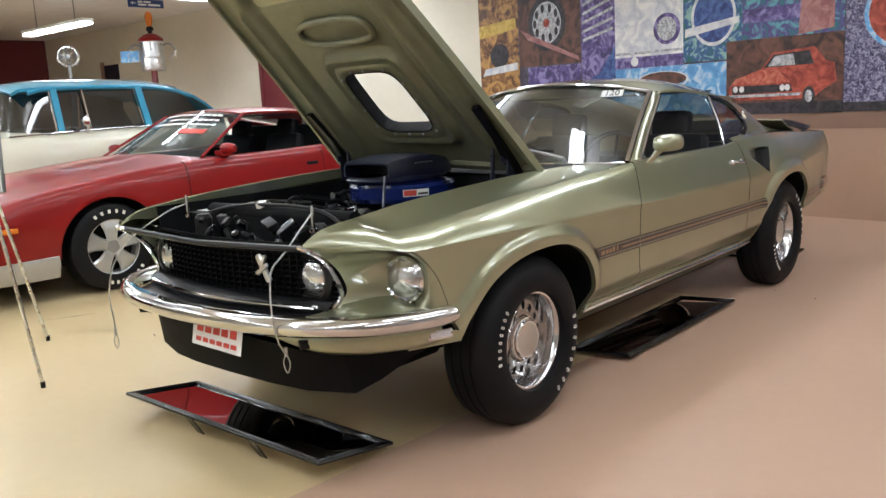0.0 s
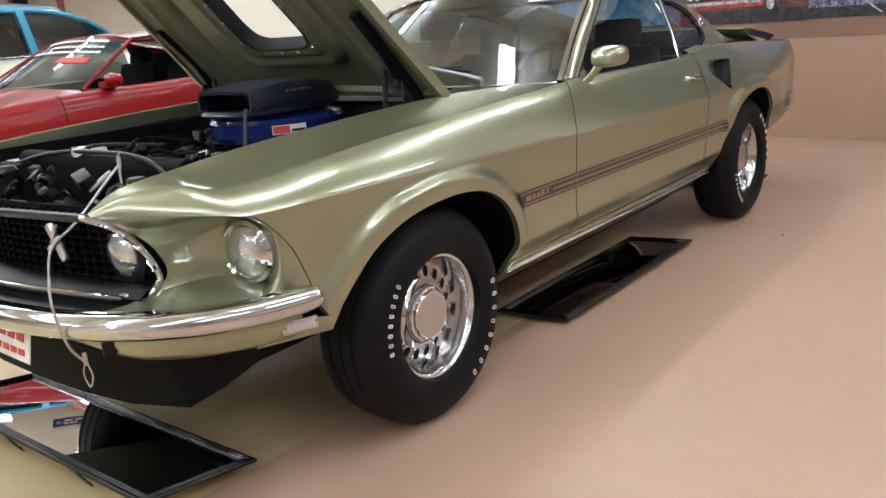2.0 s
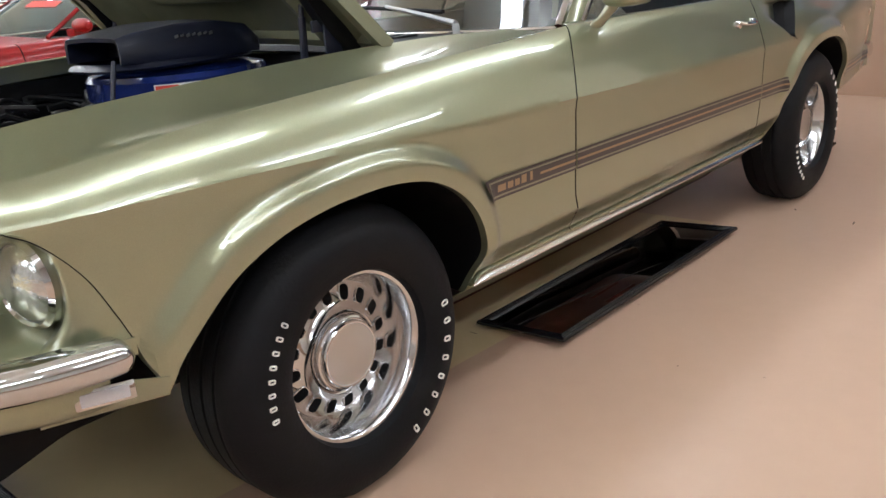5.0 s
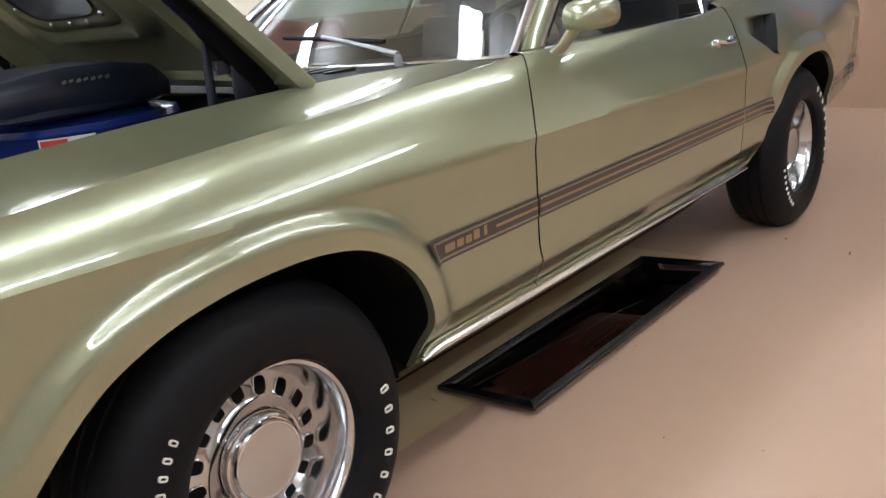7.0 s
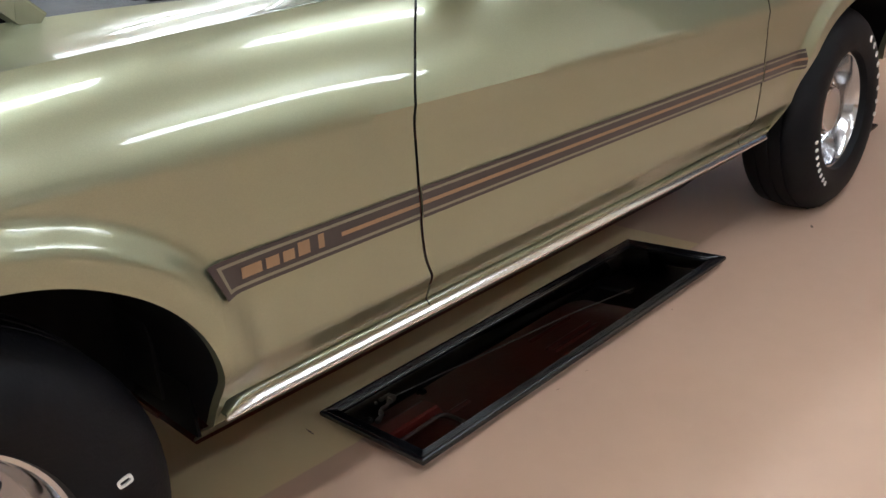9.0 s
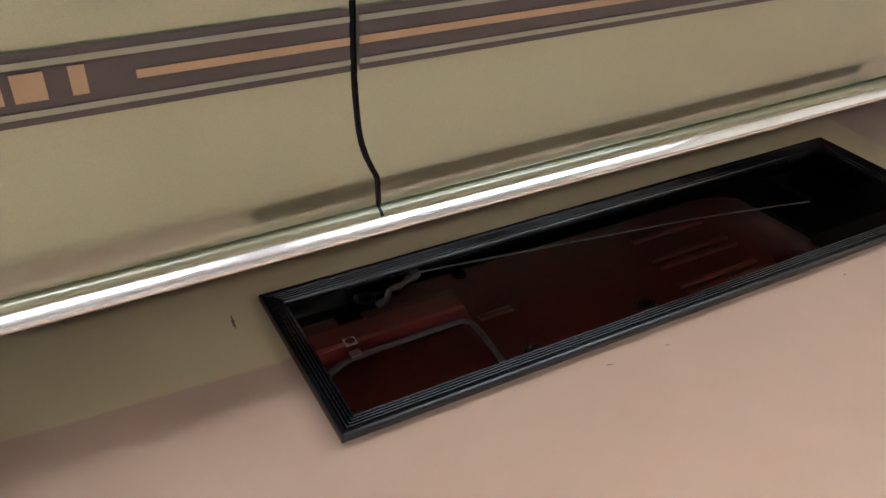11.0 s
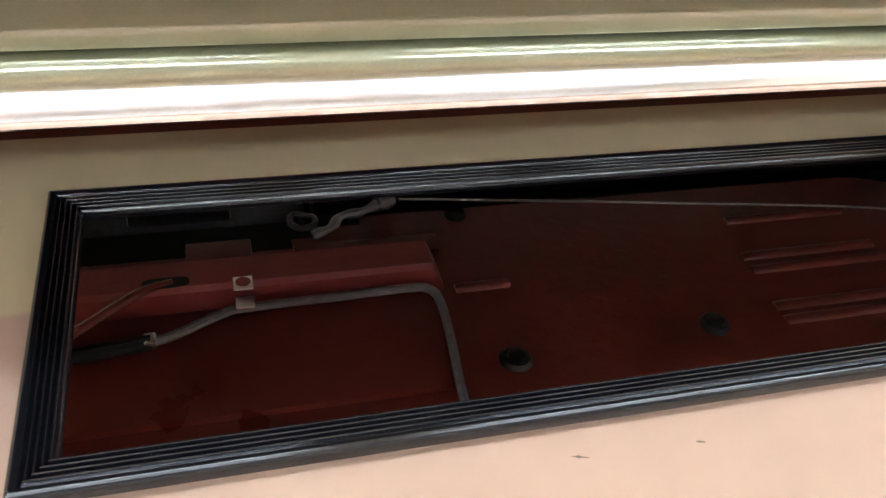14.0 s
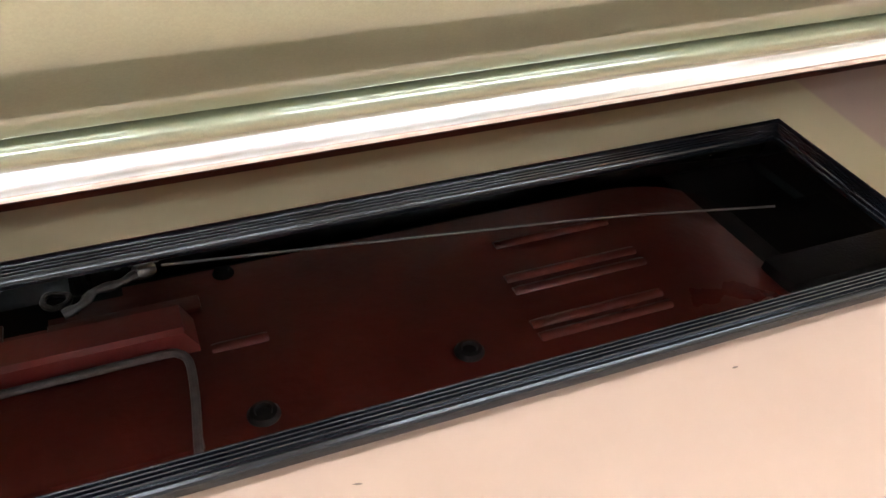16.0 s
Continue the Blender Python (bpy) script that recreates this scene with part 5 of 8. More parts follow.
# bonnet pins and their lanyards
for y0, x0, pts in ((0.455, -0.765, [(-0.765, 0.455, 0.94), (-0.91, 0.43, 0.833), (-1.006, 0.385, 0.793), (-1.039, 0.36, 0.733), (-1.052, 0.345, 0.667), (-1.028, 0.36, 0.569), (-0.988, 0.375, 0.507)]),
                    (1.33, -0.70, [(-0.70, 1.33, 0.93), (-0.80, 1.34, 0.90), (-0.93, 1.38, 0.82), (-1.00, 1.42, 0.72), (-1.03, 1.43, 0.60), (-1.02, 1.44, 0.48), (-1.02, 1.44, 0.43)])):
    z0 = 0.885
    b = B()
    lathe(b, [(0.0, 0.080), (0.004, 0.078), (0.0065, 0.066), (0.0065, 0.0), (0.016, 0.0), (0.016, -0.012)], pose(x0, y0, z0), 14)
    pin = part("bonnet_pin", b, CHROME, car, "chrome bonnet pin")
    b = B()
    tube(b, smooth_path(pts, 8), 0.0032, 6)
    e = pts[-1]
    tube(b, smooth_path([(e[0], e[1], e[2]), (e[0] + 0.004, e[1] - 0.012, e[2] - 0.03), (e[0], e[1], e[2] - 0.062), (e[0] - 0.004, e[1] + 0.012, e[2] - 0.03)], 5, True), 0.0018, 6, closed=True)
    tube(b, [(e[0], e[1], e[2] + 0.025), (e[0], e[1], e[2] - 0.005)], 0.0055, 8)
    part("lanyard", b, CABLE, pin, "thin steel cable with a clip")


# ---- cabin: roof, pillars, glass
def roof_edge(x):
    return curve_fn([(1.33, 0.282), (1.7, 0.282), (2.1, 0.290), (2.5, 0.310), (2.9, 0.355), (3.3, 0.43)])(x)


roof_edge_z = curve_fn([(1.38, 1.283), (1.6, 1.290), (1.9, 1.275), (2.2, 1.243), (2.45, 1.205), (2.7, 1.155), (2.95, 1.095), (3.2, 1.03), (3.45, 0.972)])
roof_mid_z = curve_fn([(1.27, 1.345), (1.55, 1.366), (1.85, 1.366), (2.15, 1.343), (2.5, 1.288), (2.9, 1.20), (3.3, 1.08), (3.45, 1.025)])


def roof_row(x, n=20, lift=0.0):
    y0 = roof_edge(x)
    row = []
    for k in range(n + 1):
        s = -1 + 2 * k / n
        e = abs(s) ** 2.6
        row.append((x + 0.11 * abs(s) ** 2 * (x < 1.5) * (1.5 - x) / 0.23, CY + s * (CY - y0), lerp(roof_mid_z(x), roof_edge_z(x), e) + lift))
    return row


b = B()
grid(b, [roof_row(x) for x in frange(1.272, 2.32, 0.05)])
part("roof", thick(b, 0.012), GREEN, car, "", 40)
b = B()
grid(b, [roof_row(x, 20, -0.004)[3:-3] for x in frange(2.32, 3.34, 0.06)])
part("rear_window", b, GLASS, car, "sloping fastback rear window")


def make_sail():
    """Roof side behind the quarter window, sweeping down to the deck."""
    b = B()
    rows = []
    for x in frange(2.46, 3.46, 0.04):
        top = Vector((x, roof_edge(x), roof_edge_z(x)))
        inn = Vector(roof_row(x)[3])
        yb = belt_y(x) + lerp(0.03, 0.20, min(1, max(0, (x - 2.2) / 0.5)))
        low = Vector((x, min(yb, roof_edge(x) - 0.005), belt_z(x) + 0.012))
        r = [inn, inn.lerp(top, 0.6), top + Vector((0, -0.004, -0.006))]
        for k in range(1, 7):
            s = k / 6
            q = top.lerp(low, s)
            q.y -= 0.012 * math.sin(s * math.pi)
            r.append(q)
        rows.append(r)
    grid(b, rows)
    return thick(b, 0.006)


both("sail_panel", make_sail, GREEN, car, CY, "", 40)
b = B()
grid(b, [[(x, y, z - 0.02 * abs((y - CY) / 0.6) ** 2) for y in frange(0.30, 2 * CY - 0.30, 0.08)] for x, z in ((3.34, 1.055), (3.46, 1.005), (3.60, 0.972), (3.78, 0.948), (3.80, 0.928), (3.785, 0.86))])
part("rear_deck", thick(b, 0.006), GREEN, car)
b = B()
grid(b, [[(3.79 - 0.03 * abs((y - CY) / 0.7) ** 2, y, z) for z in (0.92, 0.80, 0.70, 0.60)] for y in frange(0.20, 2 * CY - 0.20, 0.07)])
part("tail_panel", thick(b, 0.008), BLACK, car, "black tail panel")
b = B()
sweep(b, smooth_path([(3.54, 0.088, 0.585), (3.64, 0.098, 0.585), (3.73, 0.118, 0.585), (3.79, 0.165, 0.585), (3.81, 0.26, 0.585), (3.81, CY, 0.585), (3.81, 2 * CY - 0.26, 0.585), (3.79, 2 * CY - 0.165, 0.585), (3.73, 2 * CY - 0.118, 0.585), (3.64, 2 * CY - 0.098, 0.585), (3.54, 2 * CY - 0.088, 0.585)], 6), [(0.0, -0.04), (0.012, -0.03), (0.016, 0.0), (0.010, 0.03), (0.0, 0.038), (-0.02, 0.038), (-0.02, -0.04)])
part("rear_bumper", b, CHROME, car, "chrome rear bumper", 50)
b = B()
sweep(b, smooth_path([(3.73, 0.25, 0.955), (3.72, 0.34, 0.985), (3.715, 0.46, 1.008), (3.71, CY, 1.016), (3.715, 2 * CY - 0.46, 1.008), (3.72, 2 * CY - 0.34, 0.985), (3.73, 2 * CY - 0.25, 0.955)], 6), [(-0.075, -0.012), (-0.07, 0.0), (0.0, 0.012), (0.06, 0.018), (0.062, 0.006), (0.0, -0.004)])
sp = part("rear_spoiler", b, BLACK, car, "black pedestal rear spoiler", 40)
for y in (0.50, 2 * CY - 0.50):
    part("spoiler_leg", box(B(), 3.68, 3.74, y - 0.02, y + 0.02, 0.945, 1.005, 0.006), BLACK, sp)

# windscreen
WS = lambda s, v: Vector((lerp(lerp(0.81, 0.905, abs(s) ** 2.2), lerp(1.265, 1.375, abs(s) ** 2), v), CY + s * lerp(0.66, 0.540, v), lerp(lerp(0.958, 0.958, abs(s)), lerp(1.336, 1.274, abs(s) ** 2), v) + 0.02 * math.sin(v * math.pi)))
b = B()
grid(b, [[WS(-1 + 2 * i / 24, v / 10) for v in range(11)] for i in range(25)])
part("windscreen", b, GLASS_SCREEN, car, "curved tinted windscreen")


def make_ws_trim():
    b = B()
    tube(b, [WS(-1, v / 10) + Vector((-0.006, -0.008, 0.004)) for v in range(11)], 0.014, 8)
    return b


both("screen_trim", make_ws_trim, CHROME, car, CY, "bright windscreen moulding")
b = B()
tube(b, [WS(-1 + 2 * i / 24, 1.0) + Vector((-0.006, 0, 0.006)) for i in range(25)], 0.011, 8)
part("screen_trim", b, CHROME, car, "bright windscreen moulding")
b = B()
tube(b, [WS(-1 + 2 * i / 24, 0.0) + Vector((-0.006, 0, 0.002)) for i in range(25)], 0.006, 8)
part("screen_trim", b, CHROME, car, "bright windscreen moulding")

# side glass frame line: front foot, front top, roof drip, quarter pillar, rear tip
A_FOOT, A_TOP = Vector((0.968, 0.142, 0.968)), Vector((1.405, 0.262, 1.258))


def make_apillar():
    b = B()
    rows = []
    for k in range(11):
        v = k / 10
        g = WS(-1, v)
        o = A_FOOT.lerp(A_TOP, v)
        rows.append([g + Vector((0.004, -0.002, 0)), g.lerp(o, 0.35) + Vector((-0.004, -0.008, 0.008)), g.lerp(o, 0.75) + Vector((0, -0.008, 0.005)), o, o + Vector((0.01, 0.02, -0.002))])
    grid(b, rows)
    return thick(b, 0.006)


both("windscreen_pillar", make_apillar, GREEN, car, CY, "", 50)


def make_window_trim():
    b = B()
    tube(b, [A_FOOT + Vector((0.012, -0.004, 0)), A_FOOT.lerp(A_TOP, 0.5) + Vector((0.010, -0.004, 0)), A_TOP + Vector((0.012, -0.006, 0))], 0.010, 8)
    return b


both("window_trim", make_window_trim, CHROME, car, CY, "bright window moulding")


def make_drip():
    b = B()
    p = [A_TOP + Vector((-0.02, 0.0, -0.01))] + [Vector((x, roof_edge(x) - 0.004 - 0.0, roof_edge_z(x) - 0.010)) for x in frange(1.46, 2.46, 0.08)]
    tube(b, p, 0.0085, 8)
    return b


both("drip_rail", make_drip, GREEN, car, CY)


def make_side_glass():
    b = B()
    rows = []
    for k in range(9):
        u = k / 8
        lo = Vector((lerp(0.975, 1.945, u), lerp(0.146, 0.130, u), lerp(0.965, 0.957, u)))
        hi = Vector((lerp(1.415, 2.035, u), lerp(0.268, 0.270, u), lerp(1.252, 1.232, u) + 0.018 * math.sin(u * math.pi)))
        rows.append([lo.lerp(hi, v / 6) + Vector((0, -0.012 * math.sin(v / 6 * math.pi), 0)) for v in range(7)])
    grid(b, rows)
    return b


both("side_window", make_side_glass, GLASS, car, CY, "tinted door window")


Q_LOW = smooth_path([(1.955, 0.130, 0.958), (2.06, 0.133, 0.957), (2.22, 0.150, 0.985), (2.35, 0.174, 1.035)], 4)
Q_TOP = smooth_path([(2.045, 0.266, 1.232), (2.20, 0.274, 1.214), (2.32, 0.270, 1.184), (2.40, 0.256, 1.140)], 4)
Q_END = smooth_path([(2.35, 0.174, 1.035), (2.405, 0.215, 1.085), (2.40, 0.256, 1.140)], 4)


def make_quarter_glass():
    b = B()
    grid(b, [[a.lerp(c, k / 5) for k in range(6)] for a, c in zip(Q_LOW, Q_TOP)])
    return b


both("quarter_window", make_quarter_glass, GLASS, car, CY, "small tinted quarter window")


def make_b_trim():
    b = B()
    a, c = Vector((1.945, 0.125, 0.956)), Vector((2.040, 0.262, 1.236))
    rows = [[p + Vector((dx, dy, 0)) for dx, dy in ((-0.012, 0.0), (-0.008, -0.006), (0.008, -0.006), (0.012, 0.0))] for p in (a, a.lerp(c, 0.5) + Vector((0, -0.010, 0)), c)]
    grid(b, rows)
    return thick(b, 0.004)


both("window_trim", make_b_trim, CHROME, car, CY, "bright pillar moulding")


def make_quarter_trim():
    b = B()
    tube(b, [p + Vector((0, -0.004, 0)) for p in Q_LOW + Q_END[1:] + Q_TOP[::-1][1:]], 0.013, 8)
    return b


both("window_trim", make_quarter_trim, BLACK_GLOSS, car, CY)


def make_sail_fill():
    b = B()
    x = 2.46
    top = Vector((x, roof_edge(x), roof_edge_z(x)))
    low = Vector((x, min(belt_y(x) + lerp(0.03, 0.20, (x - 2.2) / 0.5), roof_edge(x) - 0.005), belt_z(x) + 0.012))
    edge = [Q_LOW[3], Q_LOW[8], Q_LOW[-1], Q_END[4], Q_END[-1], Q_TOP[9], Q_TOP[5], Q_TOP[1]]
    rows = []
    for k, e in enumerate(edge):
        s = 1 - k / 7
        q = top.lerp(low, s)
        q.y -= 0.012 * math.sin(s * math.pi)
        e = e + Vector((0.004, 0.002, 0.004 if k > 3 else -0.004))
        rows.append([e, e.lerp(q, 0.4) + Vector((0, -0.006, 0.003)), e.lerp(q, 0.75) + Vector((0, -0.004, 0.002)), q + Vector((0.004, 0, 0))])
    grid(b, rows)
    # header between the glass and the roof's edge
    grid(b, [[Vector((x, roof_edge(x), roof_edge_z(x) - 0.004)), Vector((x, roof_edge(x) - 0.012, lerp(roof_edge_z(x), 1.236, 0.6)))] for x in frange(1.98, 2.46, 0.08)])
    return thick(b, 0.006)


both("sail_panel", make_sail_fill, GREEN, car, CY, "", 50)


def make_sail_badge():
    b = B()
    lathe(b, [(0.0, 0.010), (0.020, 0.008), (0.026, 0.0)], pose(2.56, 0.262, 1.110, 62, 0, 0), 20)
    box(b, -0.006, 0.006, -0.032, 0.032, 0.004, 0.012, 0.003, pose(2.56, 0.262, 1.110, 62, 0, 0))
    return b


both("badge", make_sail_badge, CHROME, car, CY, "small bright badge")


def make_handle():
    b = B()
    y = belt_y(1.9) - 0.045
    tube(b, smooth_path([(1.83, y - 0.010, 0.882), (1.88, y - 0.022, 0.873), (1.95, y - 0.018, 0.872), (1.972, y + 0.004, 0.870)], 4), 0.008, 8)
    for x in (1.835, 1.945):
        lathe(b, [(0.0, 0.016), (0.013, 0.013), (0.016, 0.0), (0.016, -0.02)], pose(x, y, 0.872, 80, 0, 0), 14)
    lathe(b, [(0.0, 0.010), (0.009, 0.009), (0.011, 0.0), (0.011, -0.02)], pose(1.952, y - 0.008, 0.838, 75, 0, 0), 14)
    for v in b.verts:
        v.co.x = 1.868 + (v.co.x - 1.83) * 1.2
    return b


part("door_handle", make_handle(), CHROME, door_l, "chrome door handle")
part("door_handle", flip(make_handle(), CY), CHROME, door_r, "chrome door handle")


def mirror_place(b):
    bmesh.ops.translate(b, vec=(0.140, 0.045, -0.012), verts=b.verts[:])
    return b


def make_side_mirror():
    b = B()
    rows = []
    for x, w, h, zc in ((0.840, 0.020, 0.012, 1.045), (0.852, 0.050, 0.032, 1.047), (0.885, 0.068, 0.043, 1.052), (0.93, 0.075, 0.047, 1.054), (0.975, 0.076, 0.047, 1.054), (0.985, 0.070, 0.042, 1.054)):
        x, w, h = 0.915 + (x - 0.915) * 0.85, w * 0.84, h * 0.86
        rows.append([(x, -0.004 + w * math.copysign(abs(math.cos(t)) ** 0.7, math.cos(t)), zc + h * math.copysign(abs(math.sin(t)) ** 0.7, math.sin(t))) for t in (2 * math.pi * k / 24 for k in range(24))])
    vv = grid(b, rows, close_v=True)
    b.faces.new(vv[0])
    b.faces.new(vv[-1])
    # stalk down to the door top
    rows = []
    for q, w, l in (((0.875, 0.088, 0.938), 0.022, 0.052), ((0.875, 0.082, 0.952), 0.021, 0.050), ((0.876, 0.074, 0.964), 0.018, 0.040), ((0.888, 0.048, 0.990), 0.016, 0.026), ((0.902, 0.022, 1.024), 0.020, 0.030)):
        rows.append([(q[0] + l * math.cos(t), q[1] + w * math.sin(t), q[2]) for t in (2 * math.pi * k / 16 for k in range(16))])
    grid(b, rows, close_v=True)
    return b


part("side_mirror", mirror_place(make_side_mirror()), GREEN, door_l, "green teardrop door mirror", 50)

# windscreen card and wipers
b = B()
TM = Matrix.Translation(WS(-0.70, 0.90) + Vector((-0.010, -0.004, 0.006))) @ pose(0, 0, 0, 90 - 50, 0, -90 + 10)
part("lot_card", bar(B(), TM, 0.115, 0.048, 0.001), PAPER, car, "white numbered card on the windscreen")
fc = bpy.data.curves.new("card_number", "FONT")
fc.body, fc.size, fc.align_x, fc.align_y, fc.extrude = "120", 0.055, "CENTER", "CENTER", 0.0004
tmp = bpy.data.objects.new("card_number", fc)
scene.collection.objects.link(tmp)
bpy.context.view_layer.update()
me = bpy.data.meshes.new_from_object(tmp)
bpy.data.objects.remove(tmp)
me.transform(TM @ Matrix.Translation((0, 0, 0.0018)))
link("card_number", me, INK, car.children[-1])
for y0, y1 in ((0.395, 0.86), (0.98, 1.40)):
    b = B()
    base = Vector((0.735, y0 + 0.006, 0.986))
    lathe(b, [(0.0, 0.009), (0.009, 0.007), (0.011, 0.0), (0.011, -0.02)], Matrix.Translation(base), 14)
    tube(b, smooth_path([base + Vector((0, 0, 0.008)), base + Vector((0.018, 0.14, 0.034)), base + Vector((0.045, 0.32, 0.062))], 5), [0.0095 - 0.0004 * k for k in range(11)], 8)
    w = part("wiper_arm", b, STEEL, car, "bright wiper arm")
    b = B()
    a = base + Vector((0.062, 0.10, 0.024))
    tube(b, [a + Vector((0.012 * s, 0.42 * s, 0.014 + 0.028 * s)) for s in (0, 0.25, 0.5, 0.75, 1)], 0.0065, 6)
    part("wiper_blade", b, MATT, w)

# ---- inside the cabin
b = B()
grid(b, [[(x, y, z - 0.03 * abs((y - CY) / 0.65) ** 2) for y in frange(CY - 0.64, CY + 0.64, 0.08)] for x, z in ((0.95, 0.945), (1.05, 0.955), (1.18, 0.945), (1.26, 0.90), (1.27, 0.76))])
part("dashboard", thick(b, 0.01), MATT, car, "black dashboard")
b = B()
SWM = pose(1.46, 0.56, 0.90, 0, -68, 0)
tube(b, [SWM @ Vector((0.185 * math.cos(t), 0.185 * math.sin(t), 0)) for t in (2 * math.pi * k / 32 for k in range(32))], 0.012, 8, closed=True)
for t in (0.0, 2.2, 4.1):
    tube(b, [SWM @ Vector((0, 0, -0.02)), SWM @ Vector((0.175 * math.cos(t), 0.175 * math.sin(t), 0))], 0.009, 6)
lathe(b, [(0.0, 0.015), (0.045, 0.008), (0.055, -0.03)], SWM, 18)
part("steering_wheel", b, BLACK_GLOSS, car, "black steering wheel")


def bucket_seat(y, parent, x=1.75, head=True):
    b = B()
    box(b, x - 0.25, x + 0.25, y - 0.24, y + 0.24, 0.42, 0.60, 0.05)
    s = part("seat", b, SEAT, parent, "black high-back bucket seat")
    b = B()
    box(b, -0.06, 0.06, -0.23, 0.23, 0, 0.52, 0.05, pose(x + 0.22, y, 0.52, 0, 14, 0))
    part("backrest", b, SEAT, s)
    if head:
        b = B()
        box(b, -0.045, 0.045, -0.12, 0.12, 0, 0.16, 0.04, pose(x + 0.345, y, 1.005, 0, 14, 0))
        part("headrest", b, SEAT, s)


bucket_seat(0.52, car)
bucket_seat(1.24, car)
part("rear_seat", box(B(), 2.35, 2.72, CY - 0.50, CY + 0.50, 0.48, 0.88, 0.06), SEAT, car, "black rear seat")
part("headliner", box(B(), 1.38, 2.30, 0.36, 2 * CY - 0.36, 1.262, 1.270), MATT, car)
for s in (0, 1):
    b = box(B(), 0.95, 2.25, 0.15, 0.17, 0.42, 0.962, 0.005)
    part("door_card", flip(b, CY) if s else b, SEAT, car)


# ---- wheels
def tyre_profile():
    w = 0.097
    return [(0.190, w - 0.035), (0.196, w - 0.014), (0.215, w - 0.004), (0.243, w), (0.268, w - 0.003), (0.288, w - 0.010), (0.305, w - 0.021), (0.317, w - 0.033), (0.326, w - 0.045), (0.332, w - 0.056), (0.336, 0.030), (0.336, 0.025), (0.331, 0.023), (0.331, 0.018), (0.336, 0.016), (0.336, -0.016), (0.331, -0.018), (0.331, -0.023), (0.336, -0.025), (0.336, -0.060), (0.331, -0.062), (0.331, -0.067), (0.335, -0.069), (0.330, -w - 0.008), (0.312, -w - 0.026), (0.285, -w - 0.034), (0.245, -w - 0.036), (0.20, -w - 0.02), (0.190, -w + 0.035)]


def hollow_block(m, h, w, stroke=0.24):
    """Raised mark on a sidewall: a rounded frame, h outwards and w along the rim."""
    b, n = B(), 16

    def loop(k, z):
        return [m @ Vector((h / 2 * k * math.copysign(abs(math.cos(t)) ** 0.55, math.cos(t)) , (w / 2 - h / 2 * (1 - k)) * math.copysign(abs(math.sin(t)) ** 0.55, math.sin(t)), z)) for t in (2 * math.pi * j / n for j in range(n))]
    grid(b, [loop(1, 0), loop(1, 0.0038), loop(1 - stroke * 1.4, 0.0038), loop(1 - stroke * 1.4, 0)], close_v=True)
    return b


def road_wheel(x, y, side, turn=0):
    """Styled steel wheel; local z points outwards. y is the tyre's middle plane."""
    M = pose(x, y, 0.326 - SHIFT.z, 90 * side, 0, 0)
    D = M @ Matrix.Translation((0, 0, -0.013))
    b = B()
    lathe(b, [(0.186, -0.08), (0.186, -0.014), (0.160, -0.010), (0.154, -0.005), (0.147, 0.0), (0.112, 0.012), (0.101, 0.020), (0.094, 0.029), (0.090, 0.027), (0.088, 0.022), (0.0, 0.022)], D, 72)
    w = part("wheel", b, CHROME, car, "chrome styled steel road wheel", 40)
    b = lathe(B(), [(r * 0.985, h) for r, h in tyre_profile()], M, 80)
    for v in b.verts:
        h = v.co.z + SHIFT.z
        if h < 0.012:
            v.co.z = max(h, 0.0) * 0.5 + 0.001 - SHIFT.z
    part("tyre", b, RUBBER, w, "black tyre with raised white lettering", 45)
    b = lathe(B(), [(0.152, -0.020), (0.156, -0.015), (0.161, 0.004), (0.172, 0.044), (0.177, 0.057), (0.181, 0.0625), (0.1845, 0.0635), (0.196, 0.065), (0.1995, 0.062), (0.200, 0.054), (0.196, 0.045)], M, 80)
    part("trim_ring", b, POLISHED, w, "polished deep-dish rim", 26)
    b = lathe(B(), [(0.088, 0.020), (0.0875, 0.036), (0.084, 0.044), (0.080, 0.046), (0.0775, 0.043), (0.0755, 0.043), (0.075, 0.051), (0.0725, 0.0545), (0.069, 0.0545)], D, 64)
    cap = part("hub_cap", b, CHROME, w, "round hub cap with a brushed centre", 30)
    b = lathe(B(), [(0.0695, 0.054), (0.067, 0.0525), (0.04, 0.0532), (0.0, 0.0535)], D, 48)
    part("cap_centre", b, SPUN, cap)
    for k in range(16):
        a = 2 * math.pi * k / 16 + 0.1
        mm = D @ pose(0, 0, 0, 0, 0, math.degrees(a)) @ pose(0.1285, 0, 0.0066)

        def oval(s, h):
            return [mm @ Vector((0.0160 * s * math.copysign(abs(math.cos(t)) ** 0.6, math.cos(t)), 0.0122 * s * math.copysign(abs(math.sin(t)) ** 0.6, math.sin(t)), h - 0.34 * 0.0160 * s * math.cos(t))) for t in (2 * math.pi * j / 16 for j in range(16))]
        b = B()
        grid(b, [oval(1.22, -0.001), oval(1.15, 0.0030), oval(1.05, 0.0032), oval(1.0, 0.0010)], close_v=True)
        rim = part("slot_rim", b, CHROME, w, angle=60)
        # flat black face over the disc paints the shade inside the opening
        b = B()
        b.faces.new([b.verts.new(p) for p in oval(1.02, 0.0014)])
        part("slot", b, VOID, rim)
    # raised white letters as plain blocks: one long word and one shorter, smaller one
    for a0, a1, n, r, h in ((10, -62, 8, 0.250, 0.022), (142, 186, 8, 0.252, 0.016)):
        for k in range(n):
            a = radians(lerp(a0, a1, k / (n - 1)) + turn)
            if side < 0:
                a = math.pi - a
            mm = M @ pose(0, 0, 0, 0, 0, math.degrees(a)) @ pose(r, 0, 0.0945)
            part("letter_block", hollow_block(mm, h, h * 0.62), WHITE, w)
    return w


